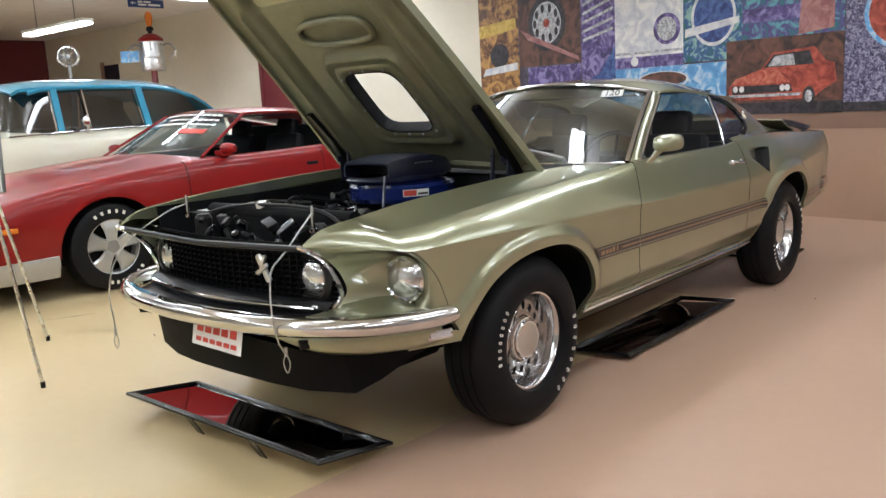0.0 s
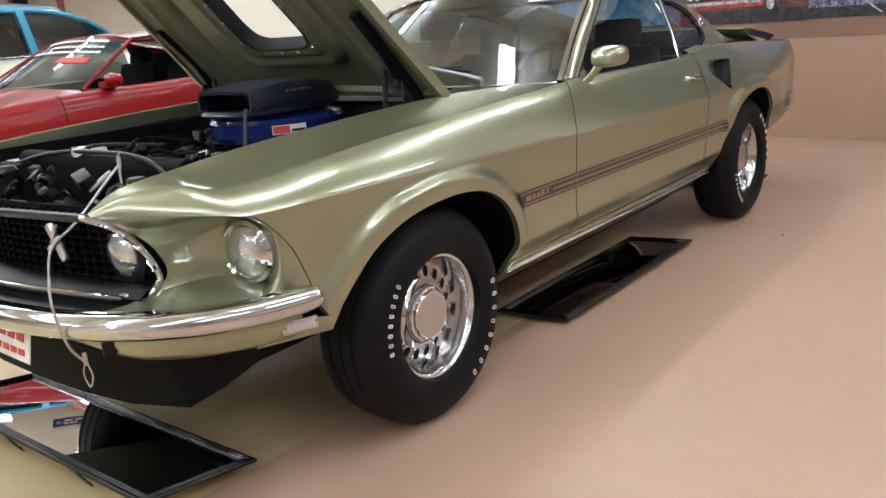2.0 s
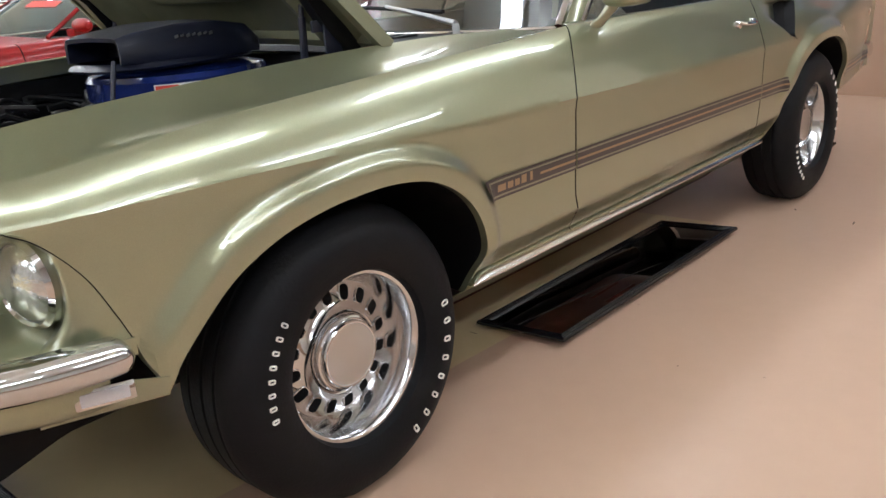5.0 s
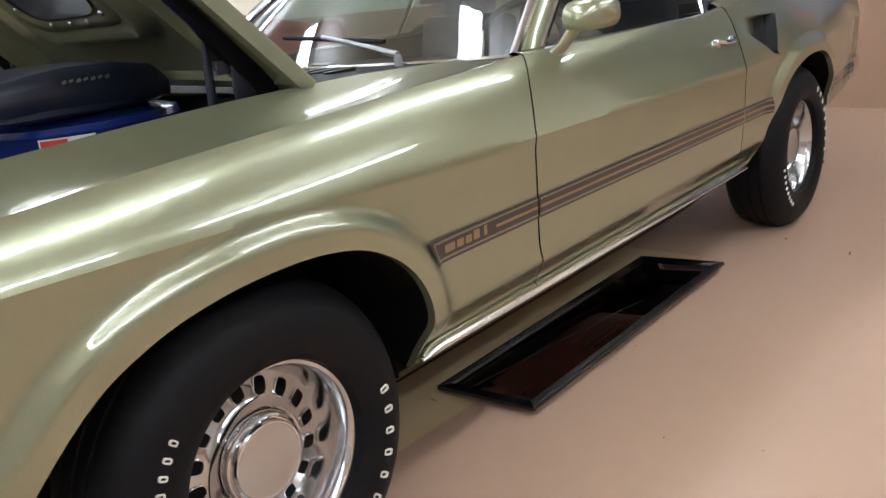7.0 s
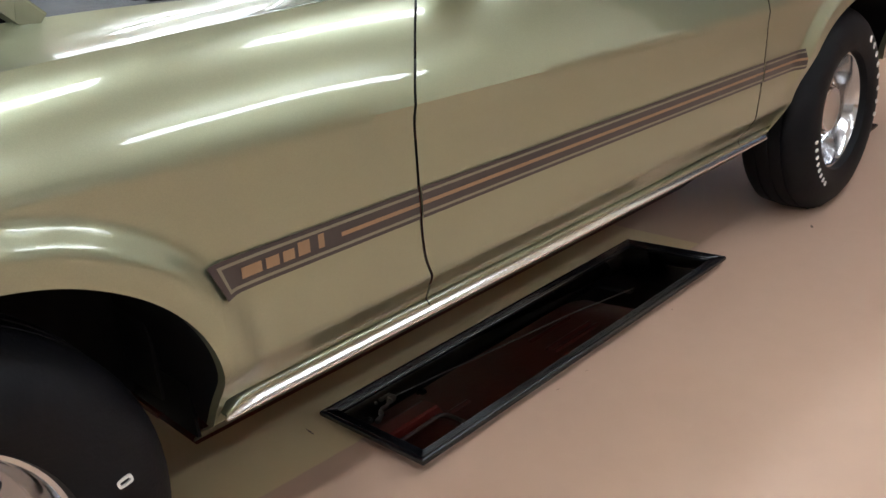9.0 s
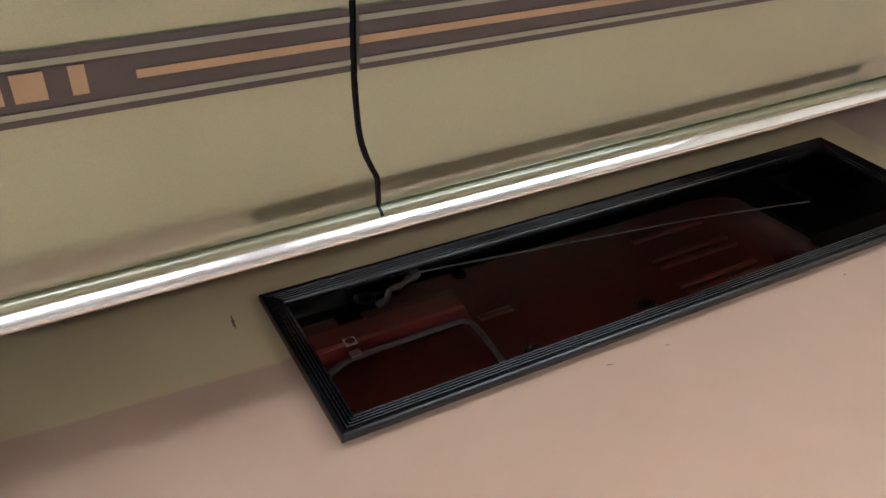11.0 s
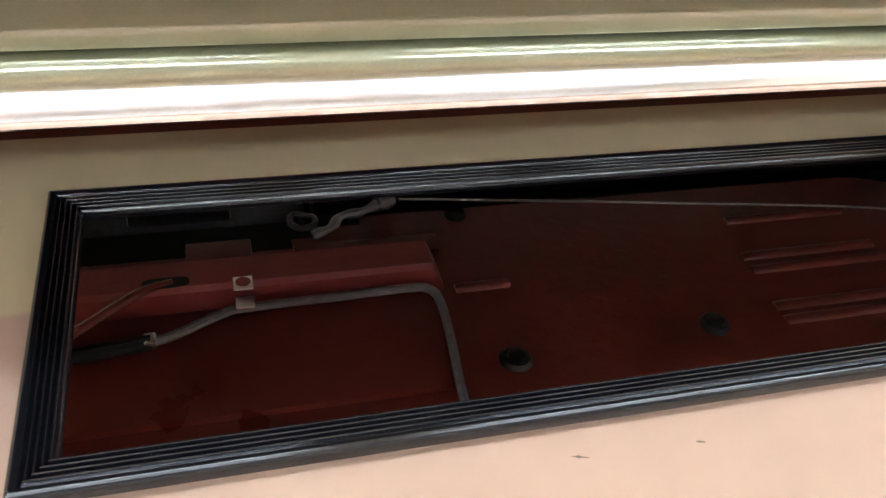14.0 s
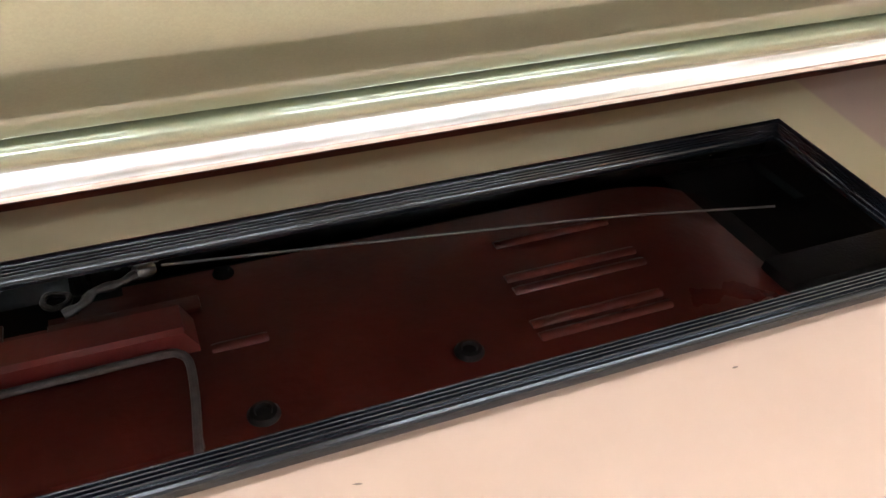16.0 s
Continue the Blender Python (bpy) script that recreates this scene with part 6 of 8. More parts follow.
for wx in (0.0, 2.743):
    road_wheel(wx - SHIFT.x, 0.112, 1, 48 if wx > 1 else 0)
    road_wheel(wx - SHIFT.x, 2 * CY - 0.112, -1)


# ---- wheel houses and underbody, seen in the floor mirrors
UNDER = Vector((-0.002, -0.013, 0.001))


def low_part(*a, **k):
    """Part of the floor's underside."""
    ob = part(*a, **k)
    ob.location += UNDER
    return ob


def make_house(ax, az, y1):
    def f():
        b = B()
        grid(b, [[(x, side_y(x, z) + 0.018, z), (x, y1, z + 0.015)] for x, z in zip(ax, az)])
        b.faces.new([b.verts.new((x, y1, z + 0.015)) for x, z in zip(ax, az)] + [b.verts.new((ax[-1], y1, 0.335)), b.verts.new((ax[0], y1, 0.335))])
        return b
    return f


both("wheel_house", make_house(AX_F, AZ_F, 0.37), VOID, car, CY)
both("wheel_house", make_house(AX_R, AZ_R, 0.42), VOID, car, CY)

b = B()
rows = []
for x in frange(0.36, 2.42, 0.02):
    r = []
    for y in frange(0.20, 2 * CY - 0.20, 0.02):
        z = 0.294
        d = abs(y - CY)
        if d < 0.15:                                   # tunnel
            z += 0.16 * (1 - (d / 0.15) ** 2) ** 0.5 if x < 2.2 else 0.05
        if x > 1.90:                                   # kick-up to the rear seat
            z += 0.10 * min(1, (x - 1.90) / 0.30) ** 2
        r.append((x, y, z))
    rows.append(r)
c = B()


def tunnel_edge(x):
    """Where the red pan gives way to the near-black tunnel area."""
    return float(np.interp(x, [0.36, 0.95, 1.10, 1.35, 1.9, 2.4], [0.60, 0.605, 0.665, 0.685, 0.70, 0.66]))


for i in range(len(rows) - 1):
    for j in range(len(rows[0]) - 1):
        q = (rows[i][j], rows[i + 1][j], rows[i + 1][j + 1], rows[i][j + 1])
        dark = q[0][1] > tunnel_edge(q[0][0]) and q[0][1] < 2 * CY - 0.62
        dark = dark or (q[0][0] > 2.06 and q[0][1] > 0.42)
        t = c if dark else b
        t.faces.new([t.verts.new(p) for p in q])
for t in (b, c):
    bmesh.ops.remove_doubles(t, verts=t.verts[:], dist=0.0003)
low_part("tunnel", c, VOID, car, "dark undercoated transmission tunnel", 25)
pan = low_part("floor_pan", b, OXIDE, car, "red oxide primed floor pan", 25)
for x0, x1, y in ((1.625, 1.84, 0.376), (1.625, 1.84, 0.403), (1.635, 1.86, 0.478), (1.635, 1.86, 0.508), (1.655, 1.86, 0.592), (1.200, 1.275, 0.505)):
    b = B()
    sweep(b, [(x0, y, 0.2945), (x0 + 0.008, y, 0.2935), (x1 - 0.008, y, 0.2935), (x1, y, 0.2945)], [(-0.0095, 0.002), (-0.006, -0.0045), (0.0, -0.006), (0.006, -0.0045), (0.0095, 0.002)])
    part("pan_rib", b, OXIDE, pan, angle=60)
b = B()
box(b, 0.36, 1.165, 0.335, 0.508, 0.286, 0.300, 0.006)
low_part("torque_box", b, OXIDE, car)


def make_splash_plate():
    """Black plate that closes the wheel house at its rear."""
    return box(B(), 0.350, 0.356, side_y(0.352, 0.37) + 0.055, 0.62, 0.325, 0.42)


both("splash_plate", make_splash_plate, VOID, car, CY)
b = B()
grid(b, [[(x, 0.508, 0.294), (x, 0.513, 0.262), (x, 0.519, 0.256), (x, 0.566, 0.256), (x, 0.572, 0.262), (x, 0.578, 0.297)] for x in (0.30, 0.8, 1.17, 1.186)])
for v in b.verts:
    if v.co.x > 1.18:
        v.co.z = max(v.co.z, 0.29)
rail = low_part("frame_rail", b, OXIDE_DARK, car, "red oxide frame rail", 25)
low_part("frame_rail", box(B(), 0.30, 1.17, 2 * CY - 0.578, 2 * CY - 0.508, 0.256, 0.297, 0.006), OXIDE_DARK, car)
b = B()
rows = [[(0.838 + 0.028 * math.copysign(abs(math.cos(t)) ** 0.6, math.cos(t)), 0.527 + 0.010 * math.copysign(abs(math.sin(t)) ** 0.7, math.sin(t)), 0.2545) for t in (2 * math.pi * k / 18 for k in range(18))]]
b.faces.new([b.verts.new(p) for p in rows[0]])
# flat black face on the rail paints the hole's shade
part("slot", b, MATT, rail)
b = B()
tube(b, smooth_path([(0.70, 0.430, 0.262), (0.76, 0.478, 0.258), (0.81, 0.516, 0.256), (0.846, 0.529, 0.258)], 4), 0.006, 8)
low_part("brake_hose", b, OXIDE, car)
b = B()
tube(b, smooth_path([(0.735, 0.440, 0.275), (0.82, 0.449, 0.275)], 4), 0.010, 10)
low_part("brake_hose", b, MATT, car)
b = B()
tube(b, smooth_path([(0.82, 0.449, 0.275), (0.845, 0.456, 0.275), (0.904, 0.485, 0.275), (0.93, 0.490, 0.275), (1.05, 0.493, 0.275), (1.138, 0.495, 0.275), (1.158, 0.490, 0.275), (1.168, 0.470, 0.276), (1.166, 0.41, 0.278), (1.156, 0.31, 0.280), (1.156, 0.23, 0.284)], 5), 0.0058, 10)
low_part("brake_line", b, DULLSTEEL, car, "grey steel brake line")
b = B()
box(b, 0.812, 0.826, 0.440, 0.458, 0.267, 0.283, 0.003)
low_part("line_fitting", b, ALU, car)
b = B()
box(b, 0.917, 0.940, 0.500, 0.523, 0.2522, 0.2545, 0.0006)
box(b, 0.918, 0.940, 0.480, 0.499, 0.264, 0.2665, 0.001)
clip = low_part("line_clip", b, ALU, car, "pale line clip")
part("clip_hole", disc(B(), pose(0.9285, 0.5125, 0.2516), 0.0092, 18), OXIDE_DARK, clip)
for x, y in ((1.240, 0.368), (1.522, 0.384), (1.243, 0.664), (1.012, 0.600)):
    b = B()
    r = 0.021 if y < 0.6 else 0.016
    lathe(b, [(0.0, -0.006), (r * 0.45, -0.006), (r * 0.55, -0.010), (r * 0.80, -0.009), (r, -0.003), (r, 0.006)], pose(x, y, 0.296), 24)
    low_part("floor_plug", b, VOID if y > 0.6 else BLACK, car, "black rubber floor plug")
b = B()
tube(b, smooth_path([(1.16, 0.682, 0.27), (1.36, 0.655, 0.272), (1.60, 0.623, 0.276), (1.87, 0.584, 0.280), (2.16, 0.532, 0.29)], 6), 0.0022, 6)
low_part("brake_cable", b, DULLSTEEL, car, "thin parking brake cable")
b = B()
tube(b, smooth_path([(1.025, 0.604, 0.262), (1.050, 0.612, 0.258), (1.068, 0.636, 0.258), (1.098, 0.645, 0.260), (1.128, 0.664, 0.262)], 6), [0.0065 + 0.0012 * math.sin(k * 0.9) for k in range(25)], 8)
lathe(b, [(0.0, -0.015), (0.010, -0.014), (0.012, -0.008), (0.012, 0.008), (0.009, 0.015), (0.0, 0.016)], pose(1.135, 0.668, 0.263, 0, 80, 25), 12)
low_part("cable_equaliser", b, DULLSTEEL, car, "grey cable equaliser")
b = B()
tube(b, smooth_path([(1.005, 0.664, 0.270), (1.000, 0.640, 0.266), (1.012, 0.624, 0.264), (1.030, 0.632, 0.266), (1.032, 0.652, 0.268)], 5, True), 0.0045, 8, closed=True)
low_part("return_spring", b, GREASE, car, "dark coiled return spring")
b = B()
box(b, 1.115, 1.158, 0.690, 0.704, 0.262, 0.270, 0.003)
box(b, 1.096, 1.104, 0.690, 0.698, 0.262, 0.270, 0.002)
low_part("cable_bracket", b, DULLSTEEL, car)
# red patches of the pan that reach into the black tunnel
for x0, x1, y0, y1 in ((0.86, 0.945, 0.586, 0.640), (1.00, 1.20, 0.588, 0.618)):
    low_part("pan_patch", box(B(), x0, x1, y0, y1, 0.286, 0.2925, 0.002), OXIDE, car)
b = B()
tube(b, smooth_path([(0.45, 0.76, 0.30), (0.80, 0.755, 0.27), (1.15, 0.785, 0.262), (1.40, 0.795, 0.265), (1.60, 0.78, 0.272), (2.30, 0.74, 0.30)], 5), 0.030, 14)
part("exhaust_pipe", b, PIPE, car, "dark exhaust pipe")
b = B()
tube(b, smooth_path([(0.45, 1.0, 0.30), (1.3, 0.97, 0.30), (2.3, 1.0, 0.30)], 5), 0.030, 14)
part("exhaust_pipe", b, GREASE, car, "dark exhaust pipe")
b = B()
lathe(b, [(0.0, 0.0), (0.13, 0.0), (0.15, 0.06), (0.10, 0.35), (0.09, 0.60), (0.0, 0.62)], pose(0.42, CY, 0.40, 0, 90, 0), 20)
part("gearbox", b, GREASE, car, "dark gearbox casing")
for y0, y1 in ((0.70, 0.77), (0.82, 0.90)):
    part("gearbox_bracket", box(B(), 0.78, 0.92, y0, y1, 0.292, 0.31, 0.004), BLACK, car)
b = B()
lathe(b, [(0.0, 0.0), (0.035, 0.0), (0.035, 1.45), (0.0, 1.45)], pose(1.05, CY, 0.37, 0, 90, 0), 16)
part("prop_shaft", b, GREASE, car)
b = B()
tube(b, [(2.674, 0.32, 0.370), (2.674, 2 * CY - 0.32, 0.370)], 0.04, 12)
lathe(b, [(0.0, -0.14), (0.10, -0.08), (0.13, 0.0), (0.10, 0.08), (0.0, 0.12)], pose(2.674, CY, 0.370, 0, 90, 0), 18)
part("rear_axle", b, BLACK, car, "black rear axle")
b = B()
box(b, 2.44, 3.60, 0.36, 2 * CY - 0.36, 0.44, 0.50, 0.02)
part("boot_floor", b, MATT, car)
for s in (0, 1):
    b = box(B(), 2.05, 2.40, 0.34, 0.42, 0.30, 0.40, 0.02)
    part("leaf_spring", flip(b, CY) if s else b, MATT, car)
part("front_crossmember", box(B(), -0.72, -0.20, 0.40, 2 * CY - 0.40, 0.30, 0.40, 0.03), MATT, car)
b = B()
box(b, -0.30, 0.20, CY - 0.16, CY + 0.16, 0.28, 0.42, 0.04)
part("sump", b, MATT, car)

car.location += SHIFT


# ---------------------------------------------------------------- the red coupe behind
RX, RY = 0.42, 4.02          # front axle and near flank
RC = RY + 0.92
coupe = thing("red_coupe", RX + 1.3, RC, 0, "red eighties sports coupe with silver five-spoke wheels", "car")
r_crease = curve_fn([(-1.08, 0.52), (-0.5, 0.58), (0.5, 0.62), (2.5, 0.66), (3.7, 0.68)])
r_plan = curve_fn([(-1.08, 0.14), (-0.85, 0.05), (-0.4, 0.015), (0.3, 0.0), (2.4, 0.0), (3.2, 0.03), (3.75, 0.10)])
r_should = curve_fn([(-1.08, 0.60), (-0.8, 0.70), (-0.4, 0.785), (0.2, 0.855), (0.85, 0.90), (1.4, 0.905), (2.4, 0.93), (3.0, 0.955), (3.75, 0.95)])


def r_low(f):
    for c in (0.0, 2.565):
        d = f - c
        if abs(d) < 0.385:
            return max(0.30, 0.33 + math.sqrt(max(0, 0.385 ** 2 - d * d)) * 0.94)
    return 0.30


def r_row(f, n=10):
    zl, zc, y0, zs = r_low(f), max(r_crease(f), r_low(f) + 0.03), RY + r_plan(f), r_should(f)
    row = [(RX + f, y0 + 0.05 * max(0, (zc - z) / 0.4) ** 1.6, z) for z in [lerp(zl, zc, k / 8) for k in range(9)]]
    for k in range(1, n + 1):
        s = k / n
        row.append((RX + f, y0 + 0.02 * s + 0.10 * s ** 3, lerp(zc, zs, math.sin(s * math.pi / 2) ** 1.1)))
    return row


def make_r_side(f0, f1):
    def g():
        b = B()
        fs = sorted(set(frange(f0, f1, 0.03)) | {c + 0.385 * math.cos(t) for c in (0, 2.565) for t in frange(0, math.pi, 0.15) if f0 < c + 0.385 * math.cos(t) < f1})
        grid(b, [r_row(f) for f in fs])
        return b
    return g


both("front_fender", make_r_side(-1.08, 0.66), RED, coupe, RC)
both("door", make_r_side(0.667, 2.05), RED, coupe, RC)
both("quarter_panel", make_r_side(2.057, 3.75), RED, coupe, RC)
b = B()
rows = []
for f in frange(-1.08, 0.86, 0.06):
    y, z = r_row(f)[-1][1:]
    w = RC - y
    rows.append([(RX + f + 0.12 * (f > 0.5) * (f - 0.5) / 0.36 * -(1 - abs(s) ** 2), RC + s * w, z + 0.045 * (1 - abs(s) ** 2.2)) for s in [-1 + k / 10 for k in range(21)]])
grid(b, rows)
part("bonnet", b, RED, coupe, "long red bonnet", 50)
b = B()
grid(b, [[(RX - 1.08 - 0.03 * (1 - ((y - RC) / 0.8) ** 2), y, z) for z in (0.30, 0.45, 0.60)] for y in frange(RC - 0.78, RC + 0.78, 0.1)])
part("nose_panel", b, RED, coupe)


def make_r_skirt():
    b = B()
    for f0, f1 in ((-1.05, -0.40), (0.40, 2.17), (2.96, 3.7)):
        grid(b, [[(RX + f, RY + r_plan(f) + 0.035, 0.335), (RX + f, RY + r_plan(f) + 0.02, 0.32), (RX + f, RY + r_plan(f) + 0.015, 0.26), (RX + f, RY + r_plan(f) + 0.05, 0.17)] for f in frange(f0, f1, 0.1)])
    return b


both("side_skirt", make_r_skirt, SILVER, coupe, RC, "silver lower body trim")
CW = lambda s, v: Vector((RX + lerp(lerp(0.66, 0.86, abs(s) ** 2), lerp(1.36, 1.44, abs(s) ** 2), v), RC + s * lerp(0.79, 0.60, v), lerp(lerp(0.93, 0.905, abs(s)), lerp(1.272, 1.235, abs(s) ** 2), v)))
b = B()
grid(b, [[CW(-1 + i / 10, v / 6) for v in range(7)] for i in range(21)])
cws = part("windscreen", b, GLASS_CLEAR, coupe, "raked windscreen with white writing along its top")
# unreadable sale writing across the screen's top: white bars, and a red sticker
for v, s0, s1, n in ((0.91, -0.75, 0.62, 13), (0.80, -0.78, 0.30, 11), (0.70, -0.80, 0.58, 15)):
    for k in range(n):
        a, c = lerp(s0, s1, (k + 0.08) / n), lerp(s0, s1, (k + 0.86) / n)
        b = B()
        grid(b, [[CW(s, vv) + Vector((-0.004, 0, 0.004)) for vv in (v - 0.02, v + 0.02)] for s in frange(a, c, 0.05)])
        part("writing_bar", b, PAPER, cws)
b = B()
grid(b, [[CW(s, vv) + Vector((-0.004, 0, 0.004)) for vv in (0.50, 0.60)] for s in frange(-0.75, -0.30, 0.06)])
part("sticker", b, REDPRINT, cws, "red sticker")
b = B()
grid(b, [[CW(s, vv) + Vector((0.012, 0, -0.01)) for vv in (0.22, 0.62)] for s in frange(0.02, 0.32, 0.06)])
part("paper_card", b, GREYTRIM, coupe, "grey card behind the windscreen")


def make_r_pillar():
    b = B()
    tube(b, [CW(-1, v / 6) + Vector((0.01, -0.012, 0.002)) for v in range(7)], [0.014] * 7, 8)
    return b


both("windscreen_pillar", make_r_pillar, RED, coupe, RC)
b = B()
rows = []
for f, zc, ze, w in ((1.37, 1.272, 1.236, 0.60), (1.6, 1.288, 1.245, 0.60), (1.9, 1.288, 1.24, 0.60), (2.12, 1.275, 1.225, 0.59)):
    rows.append([(RX + f + 0.06 * s * s * (f < 1.4), RC + s * w, lerp(zc, ze, abs(s) ** 3)) for s in [-1 + k / 10 for k in range(21)]])
grid(b, rows)
part("roof", thick(b, 0.02), RED, coupe, "", 50)
b = B()
rows = []
for f, zc, ze, w in ((2.12, 1.268, 1.218, 0.585), (2.6, 1.18, 1.13, 0.62), (3.1, 1.06, 1.02, 0.66), (3.4, 0.985, 0.96, 0.70)):
    rows.append([(RX + f, RC + s * w, lerp(zc, ze, abs(s) ** 3)) for s in [-1 + k / 8 for k in range(17)]])
grid(b, rows)
part("rear_hatch", b, GLASS_DARK, coupe, "dark sloping hatch glass")


def make_r_sail():
    b = B()
    rows = [[(RX + 2.10, RY + 0.33, 1.222), (RX + 2.25, RY + 0.31, 1.19), (RX + 2.62, RY + 0.28, 1.12), (RX + 3.4, RY + 0.22, 0.962)],
            [(RX + 2.22, RY + 0.24, 1.08), (RX + 2.34, RY + 0.22, 1.06), (RX + 2.7, RY + 0.20, 1.02), (RX + 3.4, RY + 0.16, 0.955)],
            [(RX + 2.32, RY + 0.13, 0.93), (RX + 2.44, RY + 0.13, 0.935), (RX + 2.8, RY + 0.14, 0.95), (RX + 3.4, RY + 0.14, 0.952)]]
    grid(b, rows)
    return thick(b, 0.02)


both("sail_panel", make_r_sail, RED, coupe, RC, "", 60)


def make_r_glass():
    b = B()
    rows = []
    for k in range(7):
        u = k / 6
        rows.append([Vector((RX + lerp(0.92, 2.28, u), RY + 0.13, 0.915)).lerp(Vector((RX + lerp(1.45, 2.08, u), RY + 0.315, 1.222)), v / 4) for v in range(5)])
    grid(b, rows)
    return b


part("side_window", flip(make_r_glass(), RC), GLASS_DARK, coupe, "dark side window")
for s in (0, 1):
    b = lathe(B(), [(0.0, 0.085), (0.022, 0.080), (0.038, 0.055), (0.045, 0.01), (0.046, -0.04), (0.040, -0.07), (0.0, -0.075)], pose(RX + 1.05, RY - 0.005, 0.962, 90, 0, 0), 20)
    box(b, RX + 1.0, RX + 1.1, RY + 0.03, RY + 0.14, 0.90, 0.95, 0.015)
    part("door_mirror", flip(b, RC) if s else b, RED, coupe)
part("door_handle", box(B(), RX + 1.86, RX + 1.98, RY - 0.004, RY + 0.02, 0.755, 0.785, 0.006), MATT, coupe)
part("side_marker", box(B(), RX - 0.78, RX - 0.66, RY + 0.012, RY + 0.06, 0.525, 0.56, 0.005), AMBER, coupe, "amber side marker")
part("cabin_floor", box(B(), RX + 0.7, RX + 3.3, RY + 0.14, 2 * RC - RY - 0.14, 0.25, 0.45, 0.02), MATT, coupe)
part("headliner", box(B(), RX + 1.42, RX + 2.12, RY + 0.34, 2 * RC - RY - 0.34, 1.205, 1.215), MATT, coupe)
for y in (RY + 0.15, 2 * RC - RY - 0.165):
    part("door_card", box(B(), RX + 0.70, RX + 2.3, y, y + 0.015, 0.40, 0.90, 0.004), MATT, coupe)
part("rear_trim", box(B(), RX + 2.28, RX + 2.34, RY + 0.16, 2 * RC - RY - 0.16, 0.40, 1.10, 0.01), MATT, coupe)
part("dashboard", box(B(), RX + 0.72, RX + 1.1, RY + 0.15, 2 * RC - RY - 0.15, 0.5, 0.90, 0.04), MATT, coupe)
for y in (RC - 0.36, RC + 0.36):
    bucket_seat(y, coupe, RX + 1.75)


def coupe_wheel(x, y, side):
    M = pose(x, y, 0.325, 90 * side, 0, 0)
    b = B()
    lathe(b, [(0.195, 0.09), (0.205, 0.095), (0.20, 0.075), (0.19, 0.06), (0.188, -0.08)], M, 40)
    w = part("wheel", b, SILVER, coupe, "silver five-spoke wheel")
    prof = [(0.195, 0.08), (0.205, 0.10), (0.25, 0.108), (0.295, 0.10), (0.315, 0.085), (0.322, 0.06), (0.322, -0.06), (0.30, -0.10), (0.20, -0.09)]
    b = lathe(B(), prof, M, 48)
    part("tyre", b, RUBBER, w, "black tyre with white lettering")
    for k in range(5):
        b = B()
        mm = M @ pose(0, 0, 0, 0, 0, 72 * k + 18)
        rows = []
        for r, hw, h in ((0.045, 0.030, 0.070), (0.08, 0.034, 0.080), (0.13, 0.047, 0.080), (0.17, 0.066, 0.076), (0.197, 0.085, 0.068)):
            rows.append([mm @ Vector((r, s * hw, h - 0.012 * (abs(s) > 0.9))) for s in (-1, -0.8, 0.8, 1)])
        grid(b, rows)
        part("spoke", thick(b, 0.012), SILVER, w)
    part("hub_cap", lathe(B(), [(0.0, 0.084), (0.05, 0.082), (0.06, 0.070), (0.06, 0.03)], M, 24), GREYTRIM, w)
    part("brake_disc", lathe(B(), [(0.19, 0.0), (0.0, 0.0)], M, 32), MATT, w)
    for a0, a1, n in ((118, 68, 5), (258, 318, 7)):
        for k in range(n):
            mm = M @ pose(0, 0, 0, 0, 0, lerp(a0, a1, k / (n - 1))) @ pose(0.262, 0, 0.106)
            part("letter_block", box(B(), -0.013, 0.013, -0.010, 0.010, 0, 0.003, 0, mm), WHITE, w)


for wx in (0.0, 2.565):
    coupe_wheel(RX + wx, RY + 0.12, 1)
    coupe_wheel(RX + wx, 2 * RC - RY - 0.12, -1)


def make_r_house(c):
    def f():
        b = B()
        arc = [(RX + c + 0.38 * math.cos(t), 0.33 + 0.36 * math.sin(t)) for t in frange(0, math.pi, 0.2)]
        grid(b, [[(x, RY + 0.03, z), (x, RY + 0.40, z)] for x, z in arc])
        b.faces.new([b.verts.new((x, RY + 0.40, z)) for x, z in arc])
        bmesh.ops.remove_doubles(b, verts=b.verts[:], dist=0.0005)
        return b
    return f


for c in (0, 2.565):
    both("wheel_house", make_r_house(c), MATT, coupe, RC)
part("underbody", box(B(), RX - 1.0, RX + 3.6, RY + 0.42, 2 * RC - RY - 0.42, 0.18, 0.30, 0.02), MATT, coupe)

# ---------------------------------------------------------------- the two-tone fifties saloon
VX, VY = 0.98, 6.20          # foot of the screen pillar and near flank
VC = VY + 0.92
saloon = thing("two_tone_saloon", VX + 1.0, VC, 0, "fifties saloon, cream body and turquoise roof", "car")
v_belt = curve_fn([(-2.5, 0.92), (-2.0, 1.02), (-0.2, 1.06), (0.9, 1.08), (1.8, 1.06), (3.1, 1.02)])


def v_low(f):
    for c in (-1.35, 1.57):
        d = f - c
        if abs(d) < 0.40:
            return 0.34 + math.sqrt(0.40 ** 2 - d * d) * 0.95
    return 0.28


